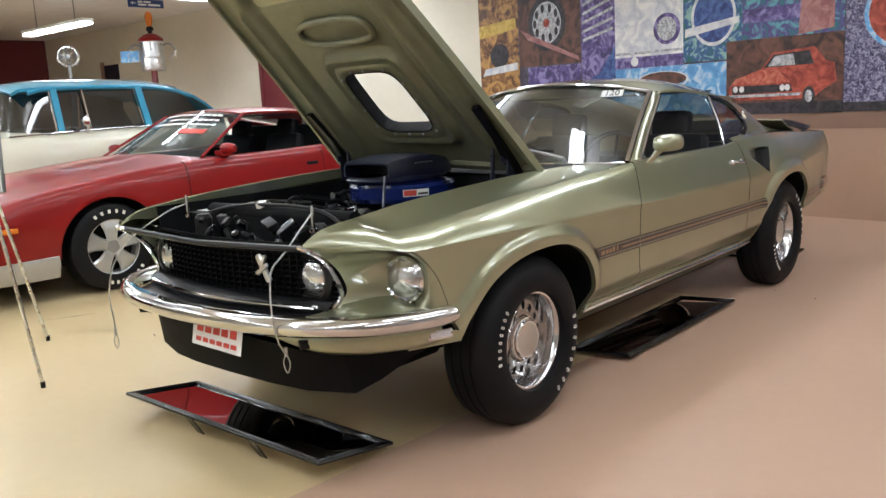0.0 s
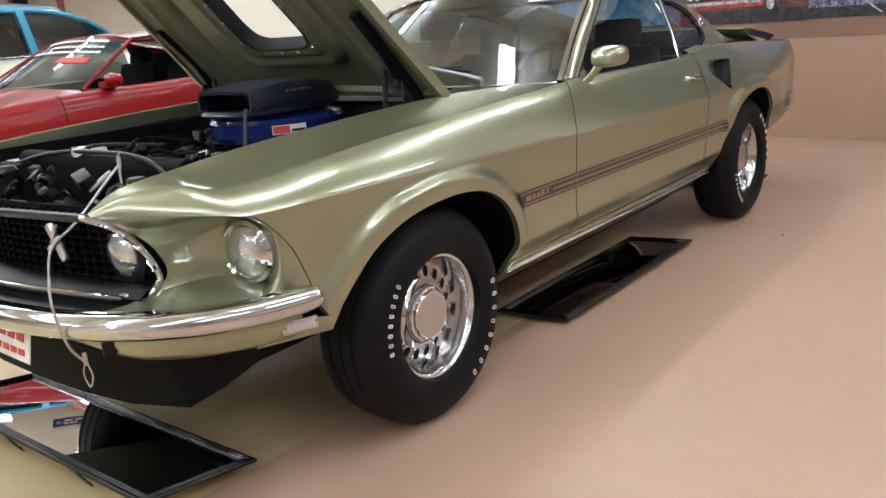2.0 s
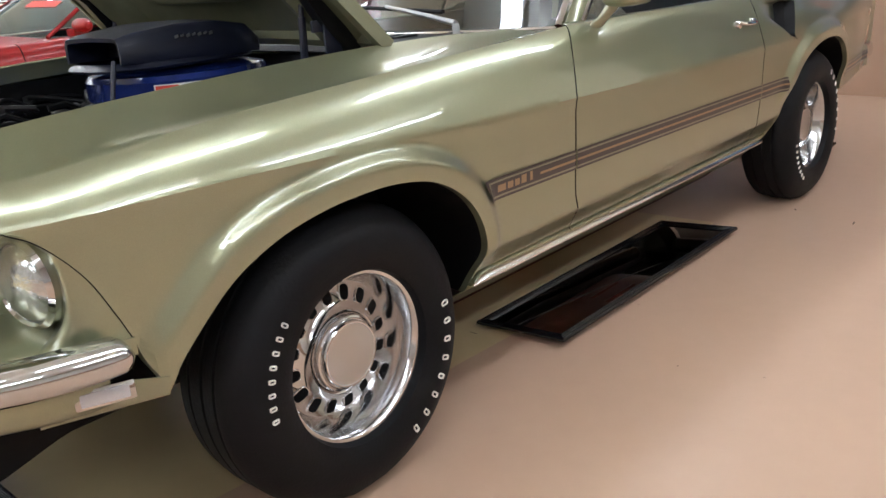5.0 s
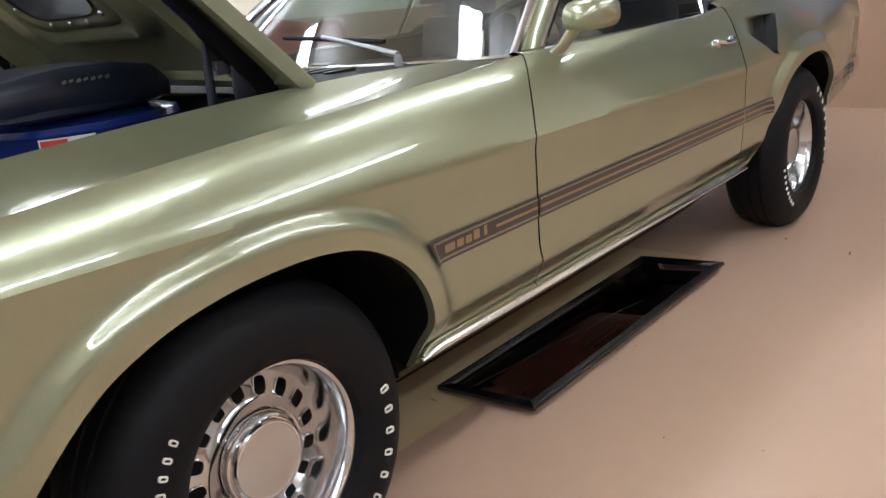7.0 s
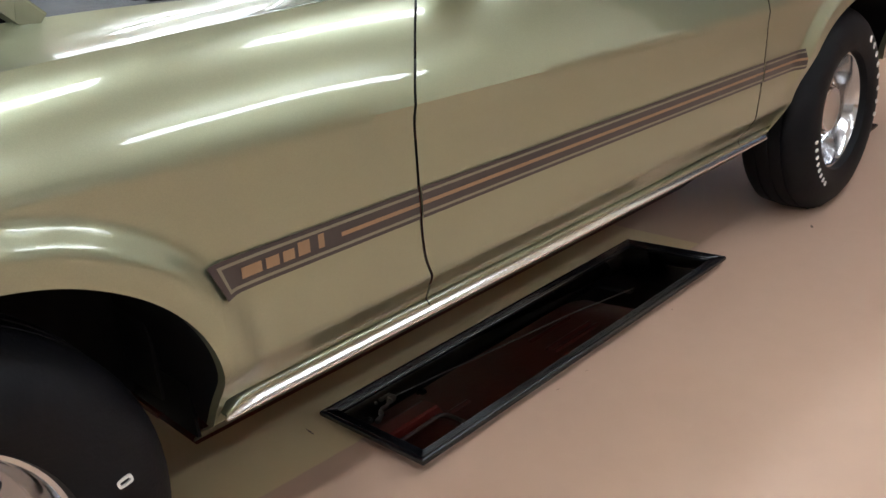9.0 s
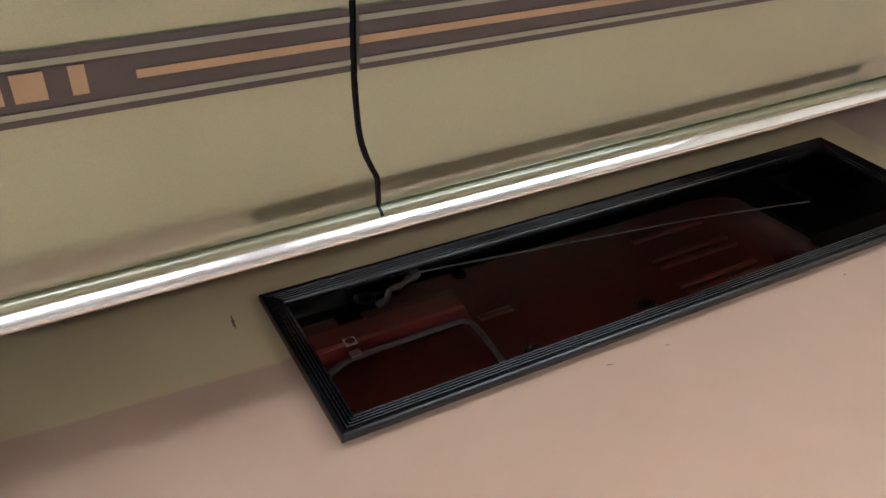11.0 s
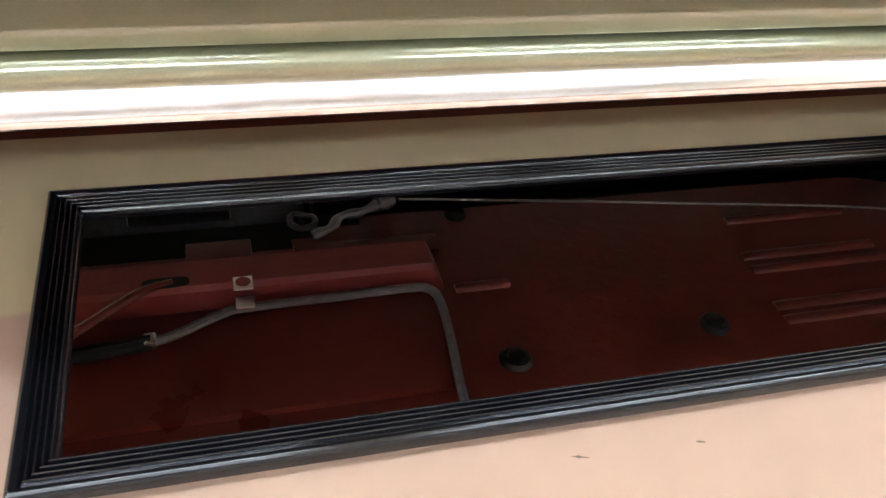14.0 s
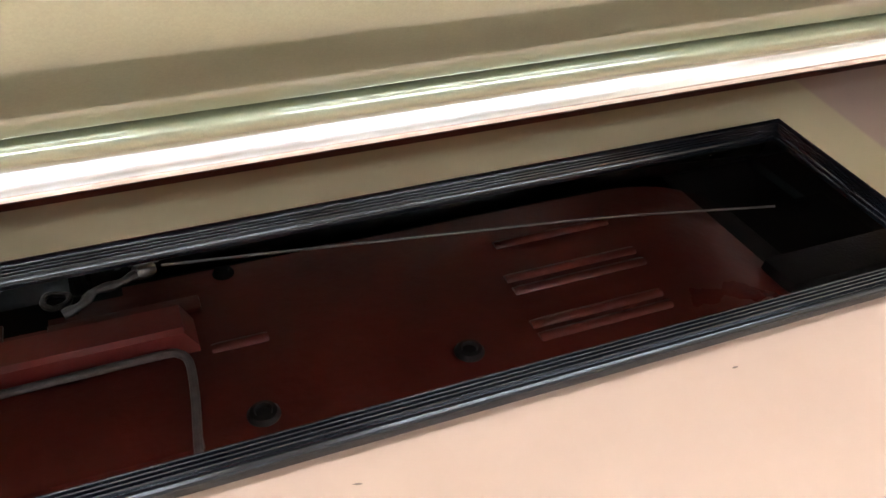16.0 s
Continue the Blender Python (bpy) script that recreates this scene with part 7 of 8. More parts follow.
def make_v_side():
    b = B()
    fs = sorted(set(frange(-2.5, 3.1, 0.07)) | {c + 0.4 * math.cos(t) for c in (-1.35, 1.57) for t in frange(0, math.pi, 0.2)})
    rows = []
    for f in fs:
        e = 0.10 * max(0, (abs(f - 0.3) - 2.3) / 0.5) ** 2
        rows.append([(VX + f, VY + e + 0.05 * ((z - 0.72) / 0.4) ** 2 * (1 if z < 0.72 else 0.6) + 0.07 * max(0, s - 0.85) / 0.15, z) for s, z in [(k / 12, lerp(v_low(f), v_belt(f), k / 12)) for k in range(13)]])
    grid(b, rows)
    return b


both("body_side", make_v_side, CREAM, saloon, VC, "cream painted body side")
for f0, f1 in ((-2.5, 0.05), (1.75, 3.1)):
    b = B()
    grid(b, [[(VX + f, VC + s * 0.82, v_belt(f) + 0.07 * (1 - abs(s) ** 2.5)) for s in [-1 + k / 8 for k in range(17)]] for f in frange(f0, f1, 0.15)])
    part("bonnet" if f0 < 0 else "boot_lid", b, CREAM, saloon, "", 50)
b = B()
rows = []
for f, zc, ze, w in ((-0.16, 1.50, 1.44, 0.66), (-0.10, 1.535, 1.475, 0.68), (0.2, 1.575, 1.50, 0.69), (0.8, 1.585, 1.505, 0.69), (1.3, 1.57, 1.48, 0.68), (1.6, 1.535, 1.44, 0.67), (1.78, 1.475, 1.38, 0.67), (1.92, 1.39, 1.30, 0.68), (2.03, 1.28, 1.21, 0.70), (2.12, 1.14, 1.09, 0.72)):
    rows.append([(VX + f, VC + s * w, lerp(zc, ze, abs(s) ** 2.6)) for s in [-1 + k / 10 for k in range(21)]])
grid(b, rows)
part("roof", thick(b, 0.025), TURQ, saloon, "turquoise roof", 60)


def post(f0, f1, w, z0=1.075, z1=1.48, y0=0.10, y1=0.235):
    def g():
        b = B()
        grid(b, [[(VX + lerp(f0, f1, t) + d, VY + lerp(y0, y1, t), lerp(z0, z1, t)) for d in (-w / 2, w / 2)] for t in (0, 0.5, 1)])
        return thick(b, 0.03)
    return g


for f0, f1, w in ((0.20, 0.22, 0.06), (1.12, 1.10, 0.07)):
    both("roof_post", post(f0, f1, w), TURQ, saloon, VC)


def make_v_rail():
    b = B()
    tube(b, smooth_path([(VX - 0.02, VY + 0.225, 1.44), (VX + 0.2, VY + 0.22, 1.475), (VX + 0.9, VY + 0.22, 1.48), (VX + 1.4, VY + 0.23, 1.455), (VX + 1.75, VY + 0.24, 1.37)], 5), 0.022, 8)
    return b


both("roof_rail", make_v_rail, TURQ, saloon, VC)


def make_v_pane():
    b = B()
    for f0, f1, g0, g1 in ((0.23, 1.08, 0.25, 1.06), (1.18, 1.86, 1.14, 1.56)):
        grid(b, [[(VX + lerp(lerp(f0, f1, u), lerp(g0, g1, u), t), VY + 0.012 + lerp(0.10, 0.235, t), lerp(1.075, 1.47, t)) for t in (0, 1)] for u in (0, 0.5, 1)])
    return b


both("side_window", make_v_pane, GLASS_DARK, saloon, VC)
b = B()
grid(b, [[(VX + lerp(lerp(-0.25, 0.23, abs(s) ** 5), lerp(-0.12, 0.29, abs(s) ** 5), t), VC + s * lerp(0.80, 0.68, t), lerp(1.09, 1.49 - 0.04 * s * s, t)) for t in (0, 0.5, 1)] for s in [-1 + k / 12 for k in range(25)]])
part("windscreen", b, GLASS_DARK, saloon, "wrap-round windscreen")


def make_v_bright():
    b = B()
    tube(b, [(VX + 0.165, VY + 0.10, 1.085), (VX + 0.185, VY + 0.23, 1.46)], 0.012, 8)
    tube(b, [(VX + f, VY + 0.07, v_belt(f) + 0.012) for f in frange(-0.3, 1.9, 0.2)], 0.008, 6)
    tube(b, smooth_path([(VX + 0.42, VY + 0.03, 1.07), (VX + 0.42, VY - 0.01, 1.12), (VX + 0.40, VY - 0.03, 1.15)], 4), 0.014, 8)
    lathe(b, [(0.0, 0.02), (0.045, 0.015), (0.055, 0.0), (0.03, -0.04), (0.0, -0.05)], pose(VX + 0.40, VY - 0.03, 1.17, 0, 90, 0), 16)
    tube(b, [(VX + 0.50, VY + 0.10, 1.09), (VX + 0.50, VY + 0.21, 1.46)], 0.009, 6)
    return b


both("bright_trim", make_v_bright, CHROME, saloon, VC, "chrome window trim and mirror")
part("cabin_floor", box(B(), VX - 0.2, VX + 1.9, VY + 0.14, 2 * VC - VY - 0.14, 0.4, 0.62, 0.02), MATT, saloon)
part("front_bench", box(B(), VX + 0.5, VX + 0.72, VY + 0.2, 2 * VC - VY - 0.2, 0.6, 1.12, 0.05), SEAT, saloon)
for wx in (-1.35, 1.57):
    for y, s in ((VY + 0.14, 1), (2 * VC - VY - 0.14, -1)):
        M = pose(VX + wx, y, 0.34, 90 * s, 0, 0)
        b = lathe(B(), [(0.0, 0.08), (0.12, 0.075), (0.20, 0.06), (0.21, 0.09), (0.28, 0.10), (0.33, 0.07), (0.34, 0.0), (0.33, -0.07), (0.2, -0.09)], M, 36)
        part("wheel", b, RUBBER, saloon)
saloon.scale.z = 1.06      # a tall-bodied car

# ---------------------------------------------------------------- mural: flat photo collage on canvas
WX = WALL_X


def wy(y, z):
    """Mural place from the camera-height datum to the wall face."""
    return wall_place(-1.765 + (y + 1.765) * 1.0192, 1.302 + (z - 1.302) * 1.0192)


def art(name, a, b2, scale=3.0, c=None):
    """Printed field: two or three colours running into each other in blotches."""
    m, nt, bs = nodes_of(name)
    N, L = nt.nodes.new, nt.links.new
    tc, n1, n2, rp = N("ShaderNodeTexCoord"), N("ShaderNodeTexNoise"), N("ShaderNodeTexNoise"), N("ShaderNodeValToRGB")
    n1.inputs["Scale"].default_value, n1.inputs["Detail"].default_value, n1.inputs["Distortion"].default_value = scale * 1.6, 8, 1.6
    n2.inputs["Scale"].default_value = 25
    L(tc.outputs["Object"], n1.inputs["Vector"])
    L(tc.outputs["Object"], n2.inputs["Vector"])
    ad = N("ShaderNodeMath")
    ad.operation = "MULTIPLY_ADD"
    ad.inputs[1].default_value = 0.15
    L(n2.outputs["Fac"], ad.inputs[0])
    L(n1.outputs["Fac"], ad.inputs[2])
    L(ad.outputs[0], rp.inputs[0])
    e = rp.color_ramp.elements
    e[0].position, e[0].color = 0.44, (*a, 1)
    e[1].position, e[1].color = 0.70, (*b2, 1)
    if c:
        k = e.new(0.57)
        k.color = (*c, 1)
    L(rp.outputs["Color"], bs.inputs["Base Color"])
    bs.inputs["Roughness"].default_value = 0.45
    return m


mural = thing("mural", WX, 2.4, 1.0, "large collage mural of old cars on the wall", "mural")
CANVAS = art("canvas_base", (0.04, 0.035, 0.05), (0.10, 0.09, 0.13))
y0, z0 = wy(-1.9, 0.985)
z0 = 0.965
y1, z1 = wy(4.84, 2.36)
part("canvas", box(B(), WX - 0.012, WX + 0.002, y0, y1, z0, 2.75, 0.002), CANVAS, mural)


def field(ya, yb, za, zb, m, d=1, name="picture"):
    (a, c), (e, g) = wy(ya, za), wy(yb, zb)
    return part(name, box(B(), WX - 0.012 - 0.002 * d, WX - 0.010, min(a, e), max(a, e), min(c, g), max(c, g)), m, mural)


def ring(yc, zc, ry, rz, m, d=2, inner=0.0, name="round_shape"):
    y, z = wy(yc, zc)
    b = B()
    ts = [2 * math.pi * k / 36 for k in range(36)]
    if inner:
        grid(b, [[(WX - 0.012 - 0.0022 * d, y + ry * f * math.cos(t), z + rz * f * math.sin(t)) for f in (inner, 1)] for t in ts + [0]])
    else:
        b.faces.new([b.verts.new((WX - 0.012 - 0.0022 * d, y + ry * math.cos(t), z + rz * math.sin(t))) for t in ts])
    return part(name, b, m, mural)


def shape(pts, m, d=2, name="painted_shape"):
    b = B()
    b.faces.new([b.verts.new((WX - 0.012 - 0.0022 * d, *wy(y, z))) for y, z in pts])
    return part(name, b, m, mural)


A_BLUE = art("print_light_blue", (0.10, 0.30, 0.62), (0.55, 0.68, 0.80), 4, (0.15, 0.42, 0.72))
A_DBLUE = art("print_deep_blue", (0.015, 0.03, 0.16), (0.08, 0.16, 0.42), 5)
A_ORANGE = art("print_orange", (0.09, 0.04, 0.02), (0.55, 0.30, 0.09), 4, (0.30, 0.14, 0.05))
A_BROWN = art("print_brown", (0.035, 0.016, 0.014), (0.17, 0.07, 0.045), 3)
A_PURPLE = art("print_purple", (0.05, 0.035, 0.13), (0.30, 0.26, 0.52), 5, (0.12, 0.08, 0.26))
A_WHITE = art("print_white", (0.55, 0.58, 0.64), (0.86, 0.86, 0.84), 3)
A_GREEN = art("print_green", (0.02, 0.14, 0.10), (0.30, 0.52, 0.46), 6, (0.04, 0.10, 0.32))
A_TEAL = art("print_teal", (0.03, 0.16, 0.20), (0.12, 0.40, 0.46), 4, (0.09, 0.05, 0.22))
A_RED = art("print_red", (0.24, 0.03, 0.02), (0.52, 0.10, 0.06), 5)
A_RED2 = art("print_light_red", (0.40, 0.06, 0.03), (0.62, 0.20, 0.13), 6)
A_FROST = art("print_mottled_violet", (0.035, 0.03, 0.07), (0.36, 0.34, 0.46), 16, (0.13, 0.12, 0.22))
A_BLACK = art("print_black", (0.012, 0.012, 0.014), (0.05, 0.04, 0.05), 6)
A_STEEL = art("print_steel", (0.22, 0.23, 0.26), (0.68, 0.70, 0.72), 14)
A_SKIN = art("print_rose", (0.28, 0.10, 0.10), (0.45, 0.22, 0.20), 5)
field(4.83, 4.42, 1.28, 2.6, A_BLUE)
ring(4.60, 1.62, 0.20, 0.22, A_DBLUE)
ring(4.60, 1.60, 0.13, 0.14, A_STEEL, 3, 0.75)
field(4.41, 3.83, 1.28, 2.6, A_ORANGE)
shape([(4.38, 1.92), (3.86, 2.0), (3.86, 2.12), (4.38, 2.06)], art("print_yellow", (0.5, 0.32, 0.05), (0.7, 0.5, 0.12), 5))
ring(4.10, 1.72, 0.17, 0.15, A_BLACK)
shape([(4.35, 1.50), (3.85, 1.55), (3.85, 1.63), (4.3, 1.58)], A_WHITE, 3)
field(3.82, 3.03, 1.57, 2.7, A_BROWN, 1.6)
ring(3.45, 2.02, 0.30, 0.32, A_BLACK, 2)
ring(3.45, 2.02, 0.23, 0.245, A_STEEL, 3)
for k in range(10):
    t = 2 * math.pi * k / 10
    ring(3.45 + 0.15 * math.cos(t), 2.02 + 0.16 * math.sin(t), 0.028, 0.05, A_BLACK, 4)
ring(3.45, 2.02, 0.05, 0.05, A_RED, 4)
shape([(3.80, 1.98), (3.70, 1.86), (3.05, 1.60), (3.05, 1.64), (3.68, 1.92)], A_SKIN, 5)
field(3.71, 3.03, 1.30, 1.565, A_PURPLE, 1.4)
field(3.02, 2.62, 1.30, 2.6, A_PURPLE)
for k in range(5):
    shape([(3.0, 1.78 + 0.09 * k), (2.64, 1.88 + 0.1 * k), (2.64, 1.91 + 0.1 * k), (3.0, 1.81 + 0.09 * k)], A_STEEL)
shape([(3.02, 1.34), (2.80, 1.45), (2.62, 1.72), (2.62, 1.30)], A_DBLUE)
field(2.62, 1.88, 1.47, 2.6, A_WHITE, 1.8)
ring(2.05, 1.83, 0.165, 0.16, A_PURPLE, 3)
ring(2.05, 1.83, 0.12, 0.12, A_STEEL, 4)
field(2.62, 1.88, 1.47, 1.585, A_PURPLE, 2.6)
ring(2.40, 1.535, 0.05, 0.05, A_WHITE, 4)
field(2.62, 1.88, 1.605, 1.635, A_STEEL, 3)
field(2.66, 1.45, 1.0, 1.475, A_BLUE, 1.4)
ring(2.10, 1.345, 0.29, 0.075, A_BROWN, 2)
ring(2.10, 1.335, 0.32, 0.095, A_WHITE, 1.7, 0.9)
field(1.88, 1.31, 1.49, 2.6, A_GREEN, 1.8)
ring(1.58, 1.90, 0.25, 0.29, A_DBLUE, 2.4, 0.0)
ring(1.58, 1.90, 0.25, 0.29, A_WHITE, 3, 0.88)
shape([(1.86, 1.72), (1.33, 1.82), (1.33, 1.88), (1.86, 1.80)], A_WHITE, 3)
field(1.32, 0.42, 1.60, 2.6, A_TEAL, 1.6)
field(1.30, 0.75, 1.80, 1.93, A_PURPLE, 2.2)
shape([(0.80, 1.66), (0.50, 1.70), (0.50, 1.98), (0.78, 1.96)], A_SKIN, 2.6)
field(1.45, 0.42, 0.985, 1.66, A_BROWN, 2.0)
# the red muscle car of the collage
shape([(1.43, 1.22), (1.36, 1.30), (1.12, 1.38), (1.02, 1.52), (0.66, 1.55), (0.56, 1.42), (0.49, 1.40), (0.47, 1.24), (0.60, 1.16), (0.66, 1.10), (1.30, 1.10), (1.42, 1.14)], A_RED, 3)
shape([(1.10, 1.39), (1.01, 1.50), (0.70, 1.52), (0.66, 1.40)], A_BLACK, 4)
shape([(1.40, 1.235), (0.86, 1.235), (0.84, 1.17), (1.39, 1.16)], A_BLACK, 4)
for q in (1.36, 1.30, 0.93, 0.885):
    ring(q, 1.205, 0.026, 0.030, A_WHITE, 5)
shape([(1.42, 1.13), (0.78, 1.13), (0.76, 1.155), (1.42, 1.155)], A_STEEL, 5)
ring(0.70, 1.12, 0.06, 0.09, A_BLACK, 4)
ring(0.70, 1.12, 0.035, 0.055, A_STEEL, 5)
shape([(1.36, 1.30), (1.12, 1.37), (0.98, 1.365), (0.86, 1.25), (1.40, 1.25)], A_RED2, 3.6)
shape([(1.06, 1.40), (1.00, 1.485), (0.84, 1.50), (0.82, 1.40)], A_STEEL, 4.6)
field(1.45, 0.42, 0.975, 1.075, A_BLACK, 2.6)
field(0.41, -0.62, 0.985, 2.6, A_FROST, 1.6)
field(0.41, -0.62, 0.975, 1.050, A_BLACK, 2.0)
shape([(0.06, 1.12), (-0.10, 0.99), (-0.12, 0.99), (0.04, 1.12)], A_STEEL, 2.6)
ring(-0.05, 1.78, 0.34, 0.32, A_BLUE, 2.0)
ring(-0.05, 1.78, 0.30, 0.28, A_RED, 2.2)
field(-0.63, -1.9, 0.985, 2.6, A_BLACK, 1.6)
shape([(-0.20, 1.26), (-0.52, 1.02), (-0.58, 1.02), (-0.25, 1.28)], A_STEEL, 2.4)
shape([(-0.60, 1.03), (-0.92, 1.34), (-0.88, 1.36), (-0.57, 1.06)], A_TEAL, 2.4)
ring(-0.55, 1.22, 0.10, 0.08, A_RED, 2.2)
ring(-0.95, 1.45, 0.26, 0.24, A_TEAL, 2.2)

bpy.context.view_layer.update()
turned(mural)

# ---------------------------------------------------------------- small things round the cars
easel = thing("sign_easel", -0.9, 2.5, 0, "aluminium tripod easel holding a grey printed board", "easel")
for p in ([(-1.03, 2.302, 0.96), (-0.94, 2.235, 0.012)], [(-0.86, 3.02, 1.5), (-0.535, 3.09, 0.012)], [(-1.62, 2.55, 1.75), (-1.72, 2.35, 0.012)]):
    part("leg", tube(B(), p, 0.009, 8), ALU, easel)
    part("rubber_foot", tube(B(), [(p[1][0], p[1][1], 0.0), (p[1][0], p[1][1], 0.03)], 0.012, 8), MATT, easel)
b = B()
box(b, -0.34, 0.34, -0.006, 0.006, 0, 0.92, 0.003, pose(-1.265, 2.40, 0.955, -4, 4, 0))
board = part("board", b, FIXTURE, easel, "grey and white printed board")
for k, (z, h) in enumerate(((0.08, 0.10), (0.24, 0.20), (0.50, 0.06), (0.62, 0.05), (0.72, 0.12))):
    b = B()
    box(b, 0.02 - 0.28, 0.30, -0.0085, -0.006, z, z + h, 0, pose(-1.265, 2.40, 0.955, -4, 4, 0))
    part("print_bar", b, GREYTRIM if k % 2 else STEEL, board)
part("edge_channel", box(B(), 0.332, 0.346, -0.012, 0.012, 0, 0.92, 0.003, pose(-1.265, 2.40, 0.955, -4, 4, 0)), STEEL, easel)
# drum sculpture on a post, round-dialled fan, dark window, hanging light at the far end
DX, DY = 4.91, 10.83
drum = thing("drum_sculpture", DX, DY, 0, "metal drum figure with thin arms and amber bulb on a post", "sculpture")
part("post", tube(B(), [(DX, DY, 0), (DX, DY, 1.98)], 0.05, 10), MAROON, drum)
part("base_plate", lathe(B(), [(0.0, 0.0), (0.30, 0.0), (0.30, 0.03), (0.0, 0.03)], pose(DX, DY, 0), 24), MAROON, drum)
part("drum", lathe(B(), [(0.0, 0.0), (0.185, 0.0), (0.195, 0.015), (0.185, 0.03), (0.18, 0.20), (0.187, 0.21), (0.18, 0.22), (0.18, 0.45), (0.19, 0.465), (0.0, 0.47)], pose(DX, DY, 1.98), 32), BRUSHED, drum, "dented bare metal drum")
part("lid", lathe(B(), [(0.20, 0.0), (0.19, 0.04), (0.11, 0.10), (0.05, 0.12), (0.0, 0.12)], pose(DX, DY, 2.45), 28), RED, drum, "red domed lid")
part("neck", lathe(B(), [(0.035, 0.0), (0.035, 0.05), (0.06, 0.06), (0.055, 0.10), (0.03, 0.13), (0.0, 0.13)], pose(DX, DY, 2.56), 16), MATT, drum)
part("bulb", lathe(B(), [(0.035, 0.0), (0.055, 0.08), (0.060, 0.15), (0.04, 0.22), (0.0, 0.24)], pose(DX, DY, 2.68), 20), AMBER, drum, "amber glass bulb")
for s in (-1, 1):
    arm = part("arm", tube(B(), smooth_path([(DX + s * 0.12, DY - s * 0.13, 2.38), (DX + s * 0.20, DY - s * 0.22, 2.40), (DX + s * 0.25, DY - s * 0.28, 2.28), (DX + s * 0.16, DY - s * 0.24, 2.17)], 5), 0.016, 8), STEEL, drum)
    part("disc", lathe(B(), [(0.0, 0.012), (0.055, 0.010), (0.06, 0.0), (0.0, -0.01)], pose(DX + s * 0.25, DY - s * 0.28, 2.24, 90, 0, 40), 18), ALU, arm)
part("sign_card", box(B(), -0.15, 0.15, -0.005, 0.005, -0.09, 0.09, 0.002, pose(DX - 0.26, DY + 0.24, 2.22, 0, 0, -48)), A_BLUE, drum)
FX, FY = 4.08, 12.0
fan = thing("pedestal_fan", FX, FY, 0, "grey-green pedestal fan with a round wire guard", "fan")
part("pole", tube(B(), [(FX, FY, 0.03), (FX, FY, 2.14)], 0.03, 10), STEEL, fan)
part("base", lathe(B(), [(0.0, 0.0), (0.28, 0.0), (0.27, 0.03), (0.06, 0.06), (0.0, 0.06)], pose(FX, FY, 0), 24), STEEL, fan)
FM = pose(FX, FY, 2.29, 90, 0, -35)
part("guard", lathe(B(), [(0.16, -0.05), (0.18, 0.0), (0.16, 0.05), (0.15, 0.05), (0.165, 0.0), (0.15, -0.05)], FM, 32, True), ALU, fan)
for k in range(24):  # wires of the guard
    c, w = math.cos(k * math.pi / 12), math.sin(k * math.pi / 12)
    part("guard_wire", tube(B(), [FM @ Vector((r * c, r * w, h)) for r, h in ((0.04, 0.065), (0.11, 0.06), (0.165, 0.03))], 0.004, 5), ALU, fan)
part("hub", lathe(B(), [(0.0, 0.06), (0.04, 0.055), (0.05, -0.12), (0.0, -0.12)], FM, 18), STEEL, fan)
for k in range(4):
    b = B()
    mm = FM @ pose(0, 0, 0, 0, 0, 90 * k)
    grid(b, [[mm @ Vector((r, s * w, 0.015 * s)) for s in (-1, 0, 1)] for r, w in ((0.03, 0.025), (0.09, 0.055), (0.145, 0.045))])
    part("blade", thick(b, 0.003), GREYTRIM, fan)
win = thing("window_1", FAR_X, 14.65, 1.2, "dark blue window in the cream wall", "window", kind="structure")
part("pane", box(B(), FAR_X - 0.006, FAR_X + 0.01, 14.38, 14.95, 1.2, 2.33), NAVY, win)
part("frame", box(B(), FAR_X - 0.02, FAR_X + 0.01, 14.955, 15.08, 1.15, 2.40, 0.004), WALL_TAN, win)
HX, HY = 3.21, 10.45
hang = thing("hanging_light", HX, HY, 2.53, "white hanging fluorescent light fitting", "ceiling light")
part("housing", box(B(), HX - 0.09, HX + 0.09, HY - 0.95, HY + 0.95, 2.572, 2.62, 0.015), FIXTURE, hang)
part("diffuser", box(B(), HX - 0.085, HX + 0.085, HY - 0.93, HY + 0.93, 2.535, 2.57, 0.014), TUBE, hang)
for y in (HY - 0.6, HY + 0.6):
    part("rod", tube(B(), [(HX, y, 2.62), (HX, y, CEIL)], 0.008, 6), STEEL, hang)

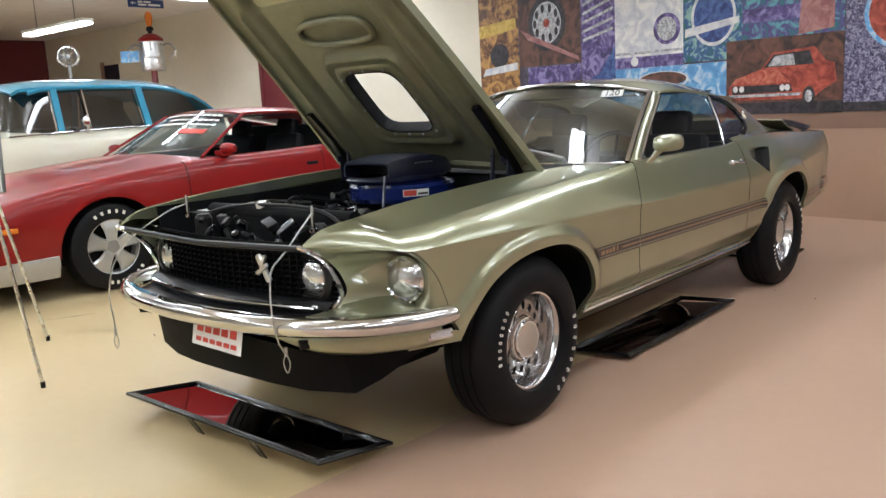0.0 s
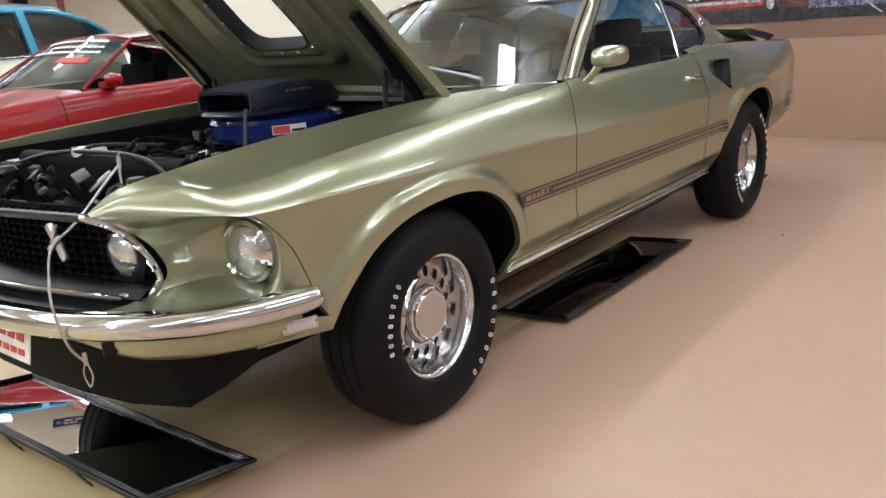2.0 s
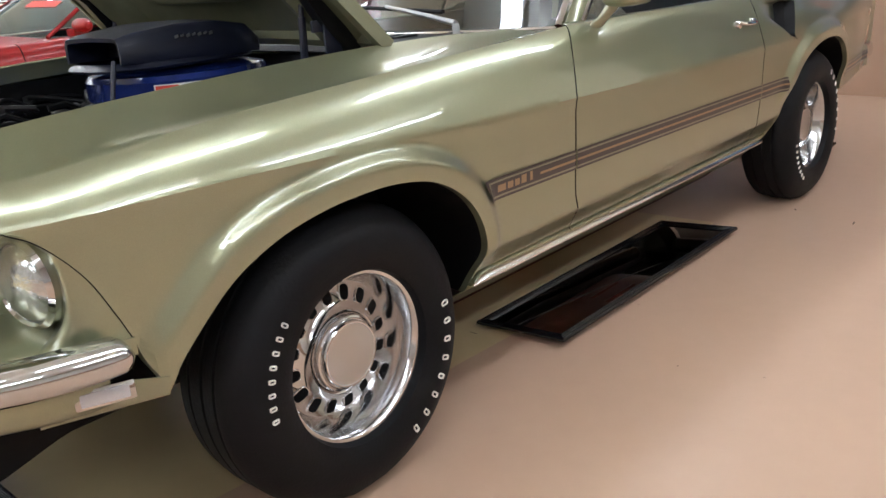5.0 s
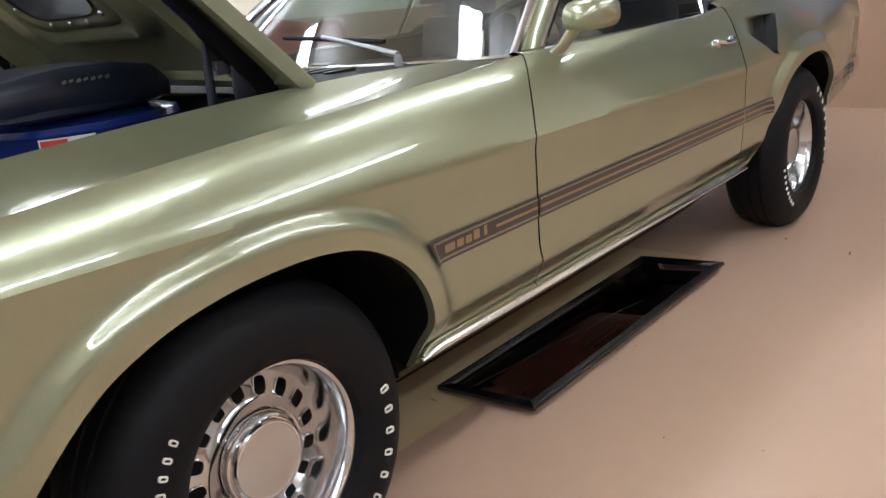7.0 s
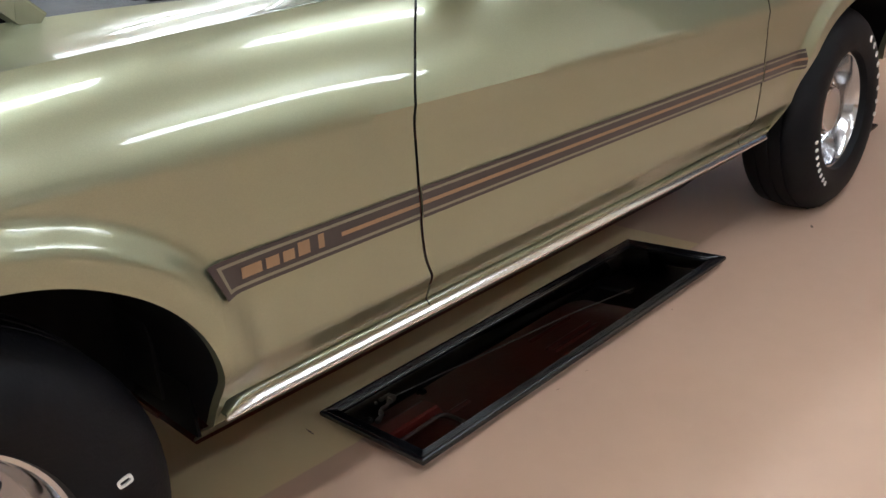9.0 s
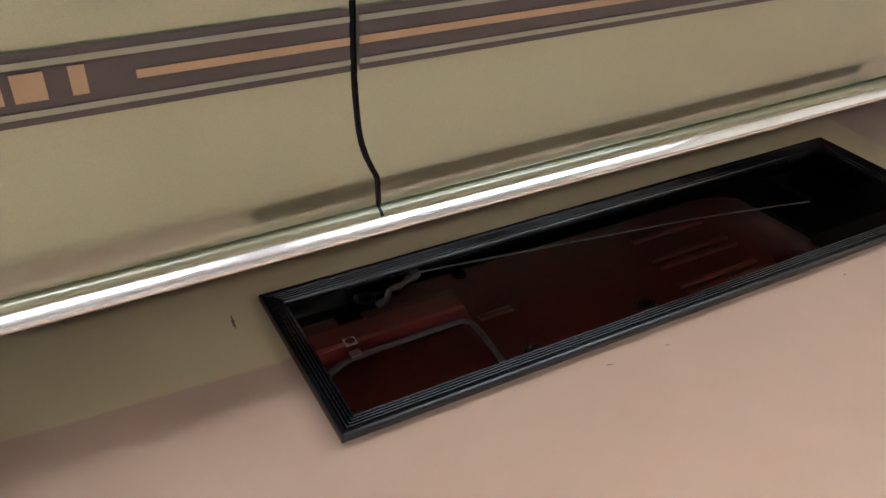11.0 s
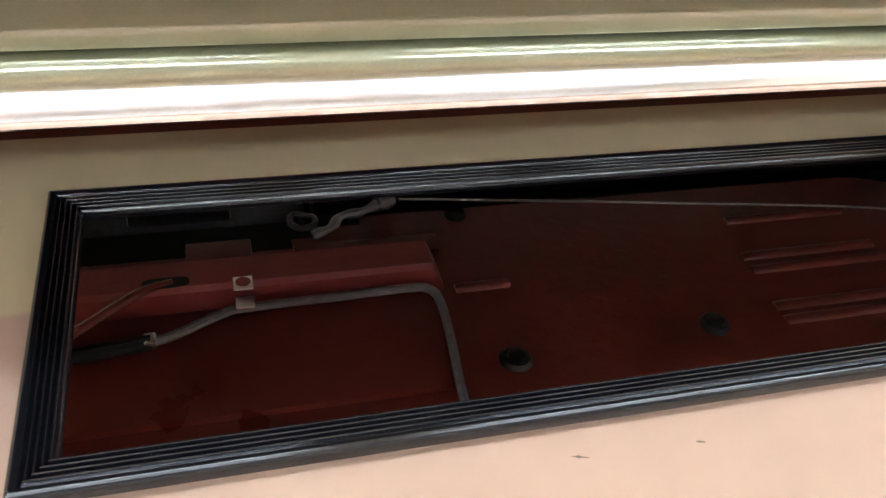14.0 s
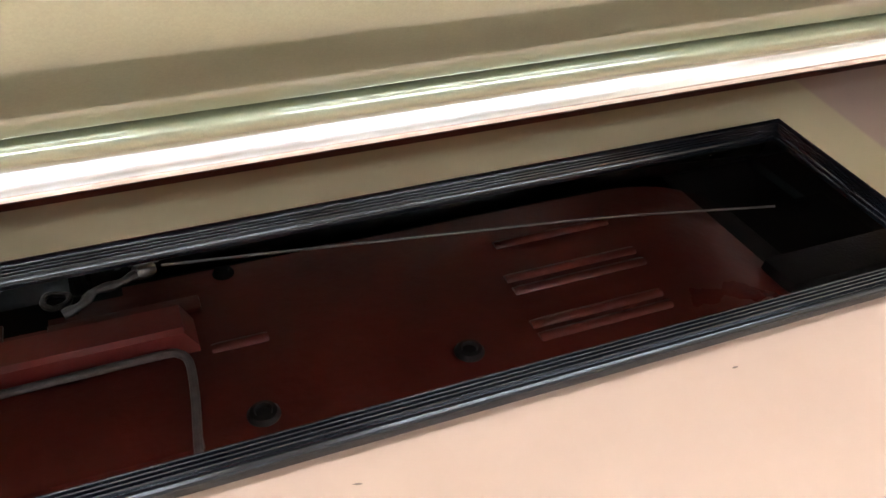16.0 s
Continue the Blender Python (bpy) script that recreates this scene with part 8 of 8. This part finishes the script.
SX, SY, SZ = 4.34, 10.40, 2.915
sign = thing("hanging_sign", SX, SY, SZ, "blue direction sign with a white arrow hung close under the ceiling", "sign")
part("board", box(B(), SX, SX + 0.60, SY - 0.006, SY + 0.006, SZ, SZ + 0.125, 0.002), SIGN_BLUE, sign)
b = B()
for z, e in ((0.062, 0.0), (0.076, 0.022), (0.048, 0.022)):
    box(b, SX + 0.04 + e, SX + (0.13 if e == 0 else 0.08), SY - 0.010, SY - 0.007, SZ + z - 0.006, SZ + z + 0.006)
part("arrow", b, PAPER, sign, "white arrow")
for x0, x1, z0 in ((0.16, 0.24, 0.070), (0.26, 0.38, 0.070), (0.16, 0.30, 0.028), (0.33, 0.54, 0.028)):
    part("lettering_bar", box(B(), SX + x0, SX + x1, SY - 0.010, SY - 0.007, SZ + z0, SZ + z0 + 0.028), PAPER, sign)
for x in (SX + 0.06, SX + 0.54):
    part("rod", tube(B(), [(x, SY, SZ + 0.12), (x, SY, CEIL)], 0.004, 6), STEEL, sign)

# scuffs and drips on the floor
floor_ob = bpy.data.objects["floor"]
MARK = mat("dark_scuff", (0.17, 0.115, 0.085), 0.6, 0.0, 0.3, 60)
rs = random.Random(11)
for x, y, ang, ln, w in ((0.774, 0.385, 85, 0.036, 0.006), (2.417, -0.261, 10, 0.05, 0.014), (2.51, 0.003, 30, 0.03, 0.012), (1.237, 0.058, -15, 0.016, 0.003), (1.343, 0.054, -15, 0.009, 0.003), (1.738, 0.058, 0, 0.008, 0.004), (-0.17, 3.54, -25, 0.28, 0.015), (-0.33, 3.62, -20, 0.10, 0.012), (-0.13, 2.62, 70, 0.10, 0.008), (0.90, -0.25, 20, 0.010, 0.004)):
    b = B()
    n = 9
    top = [(ln * (k / n - 0.5), w * 0.5 * math.sin(math.pi * k / n) * rs.uniform(0.5, 1.2)) for k in range(n + 1)]
    pts = top + [(p[0], -p[1] * rs.uniform(0.4, 1.1)) for p in reversed(top[1:-1])]
    m = pose(x, y, 0.0006, 0, 0, ang)
    b.faces.new([b.verts.new(m @ Vector((p[0], p[1], 0))) for p in pts])
    part("scuff", b, MARK, floor_ob)
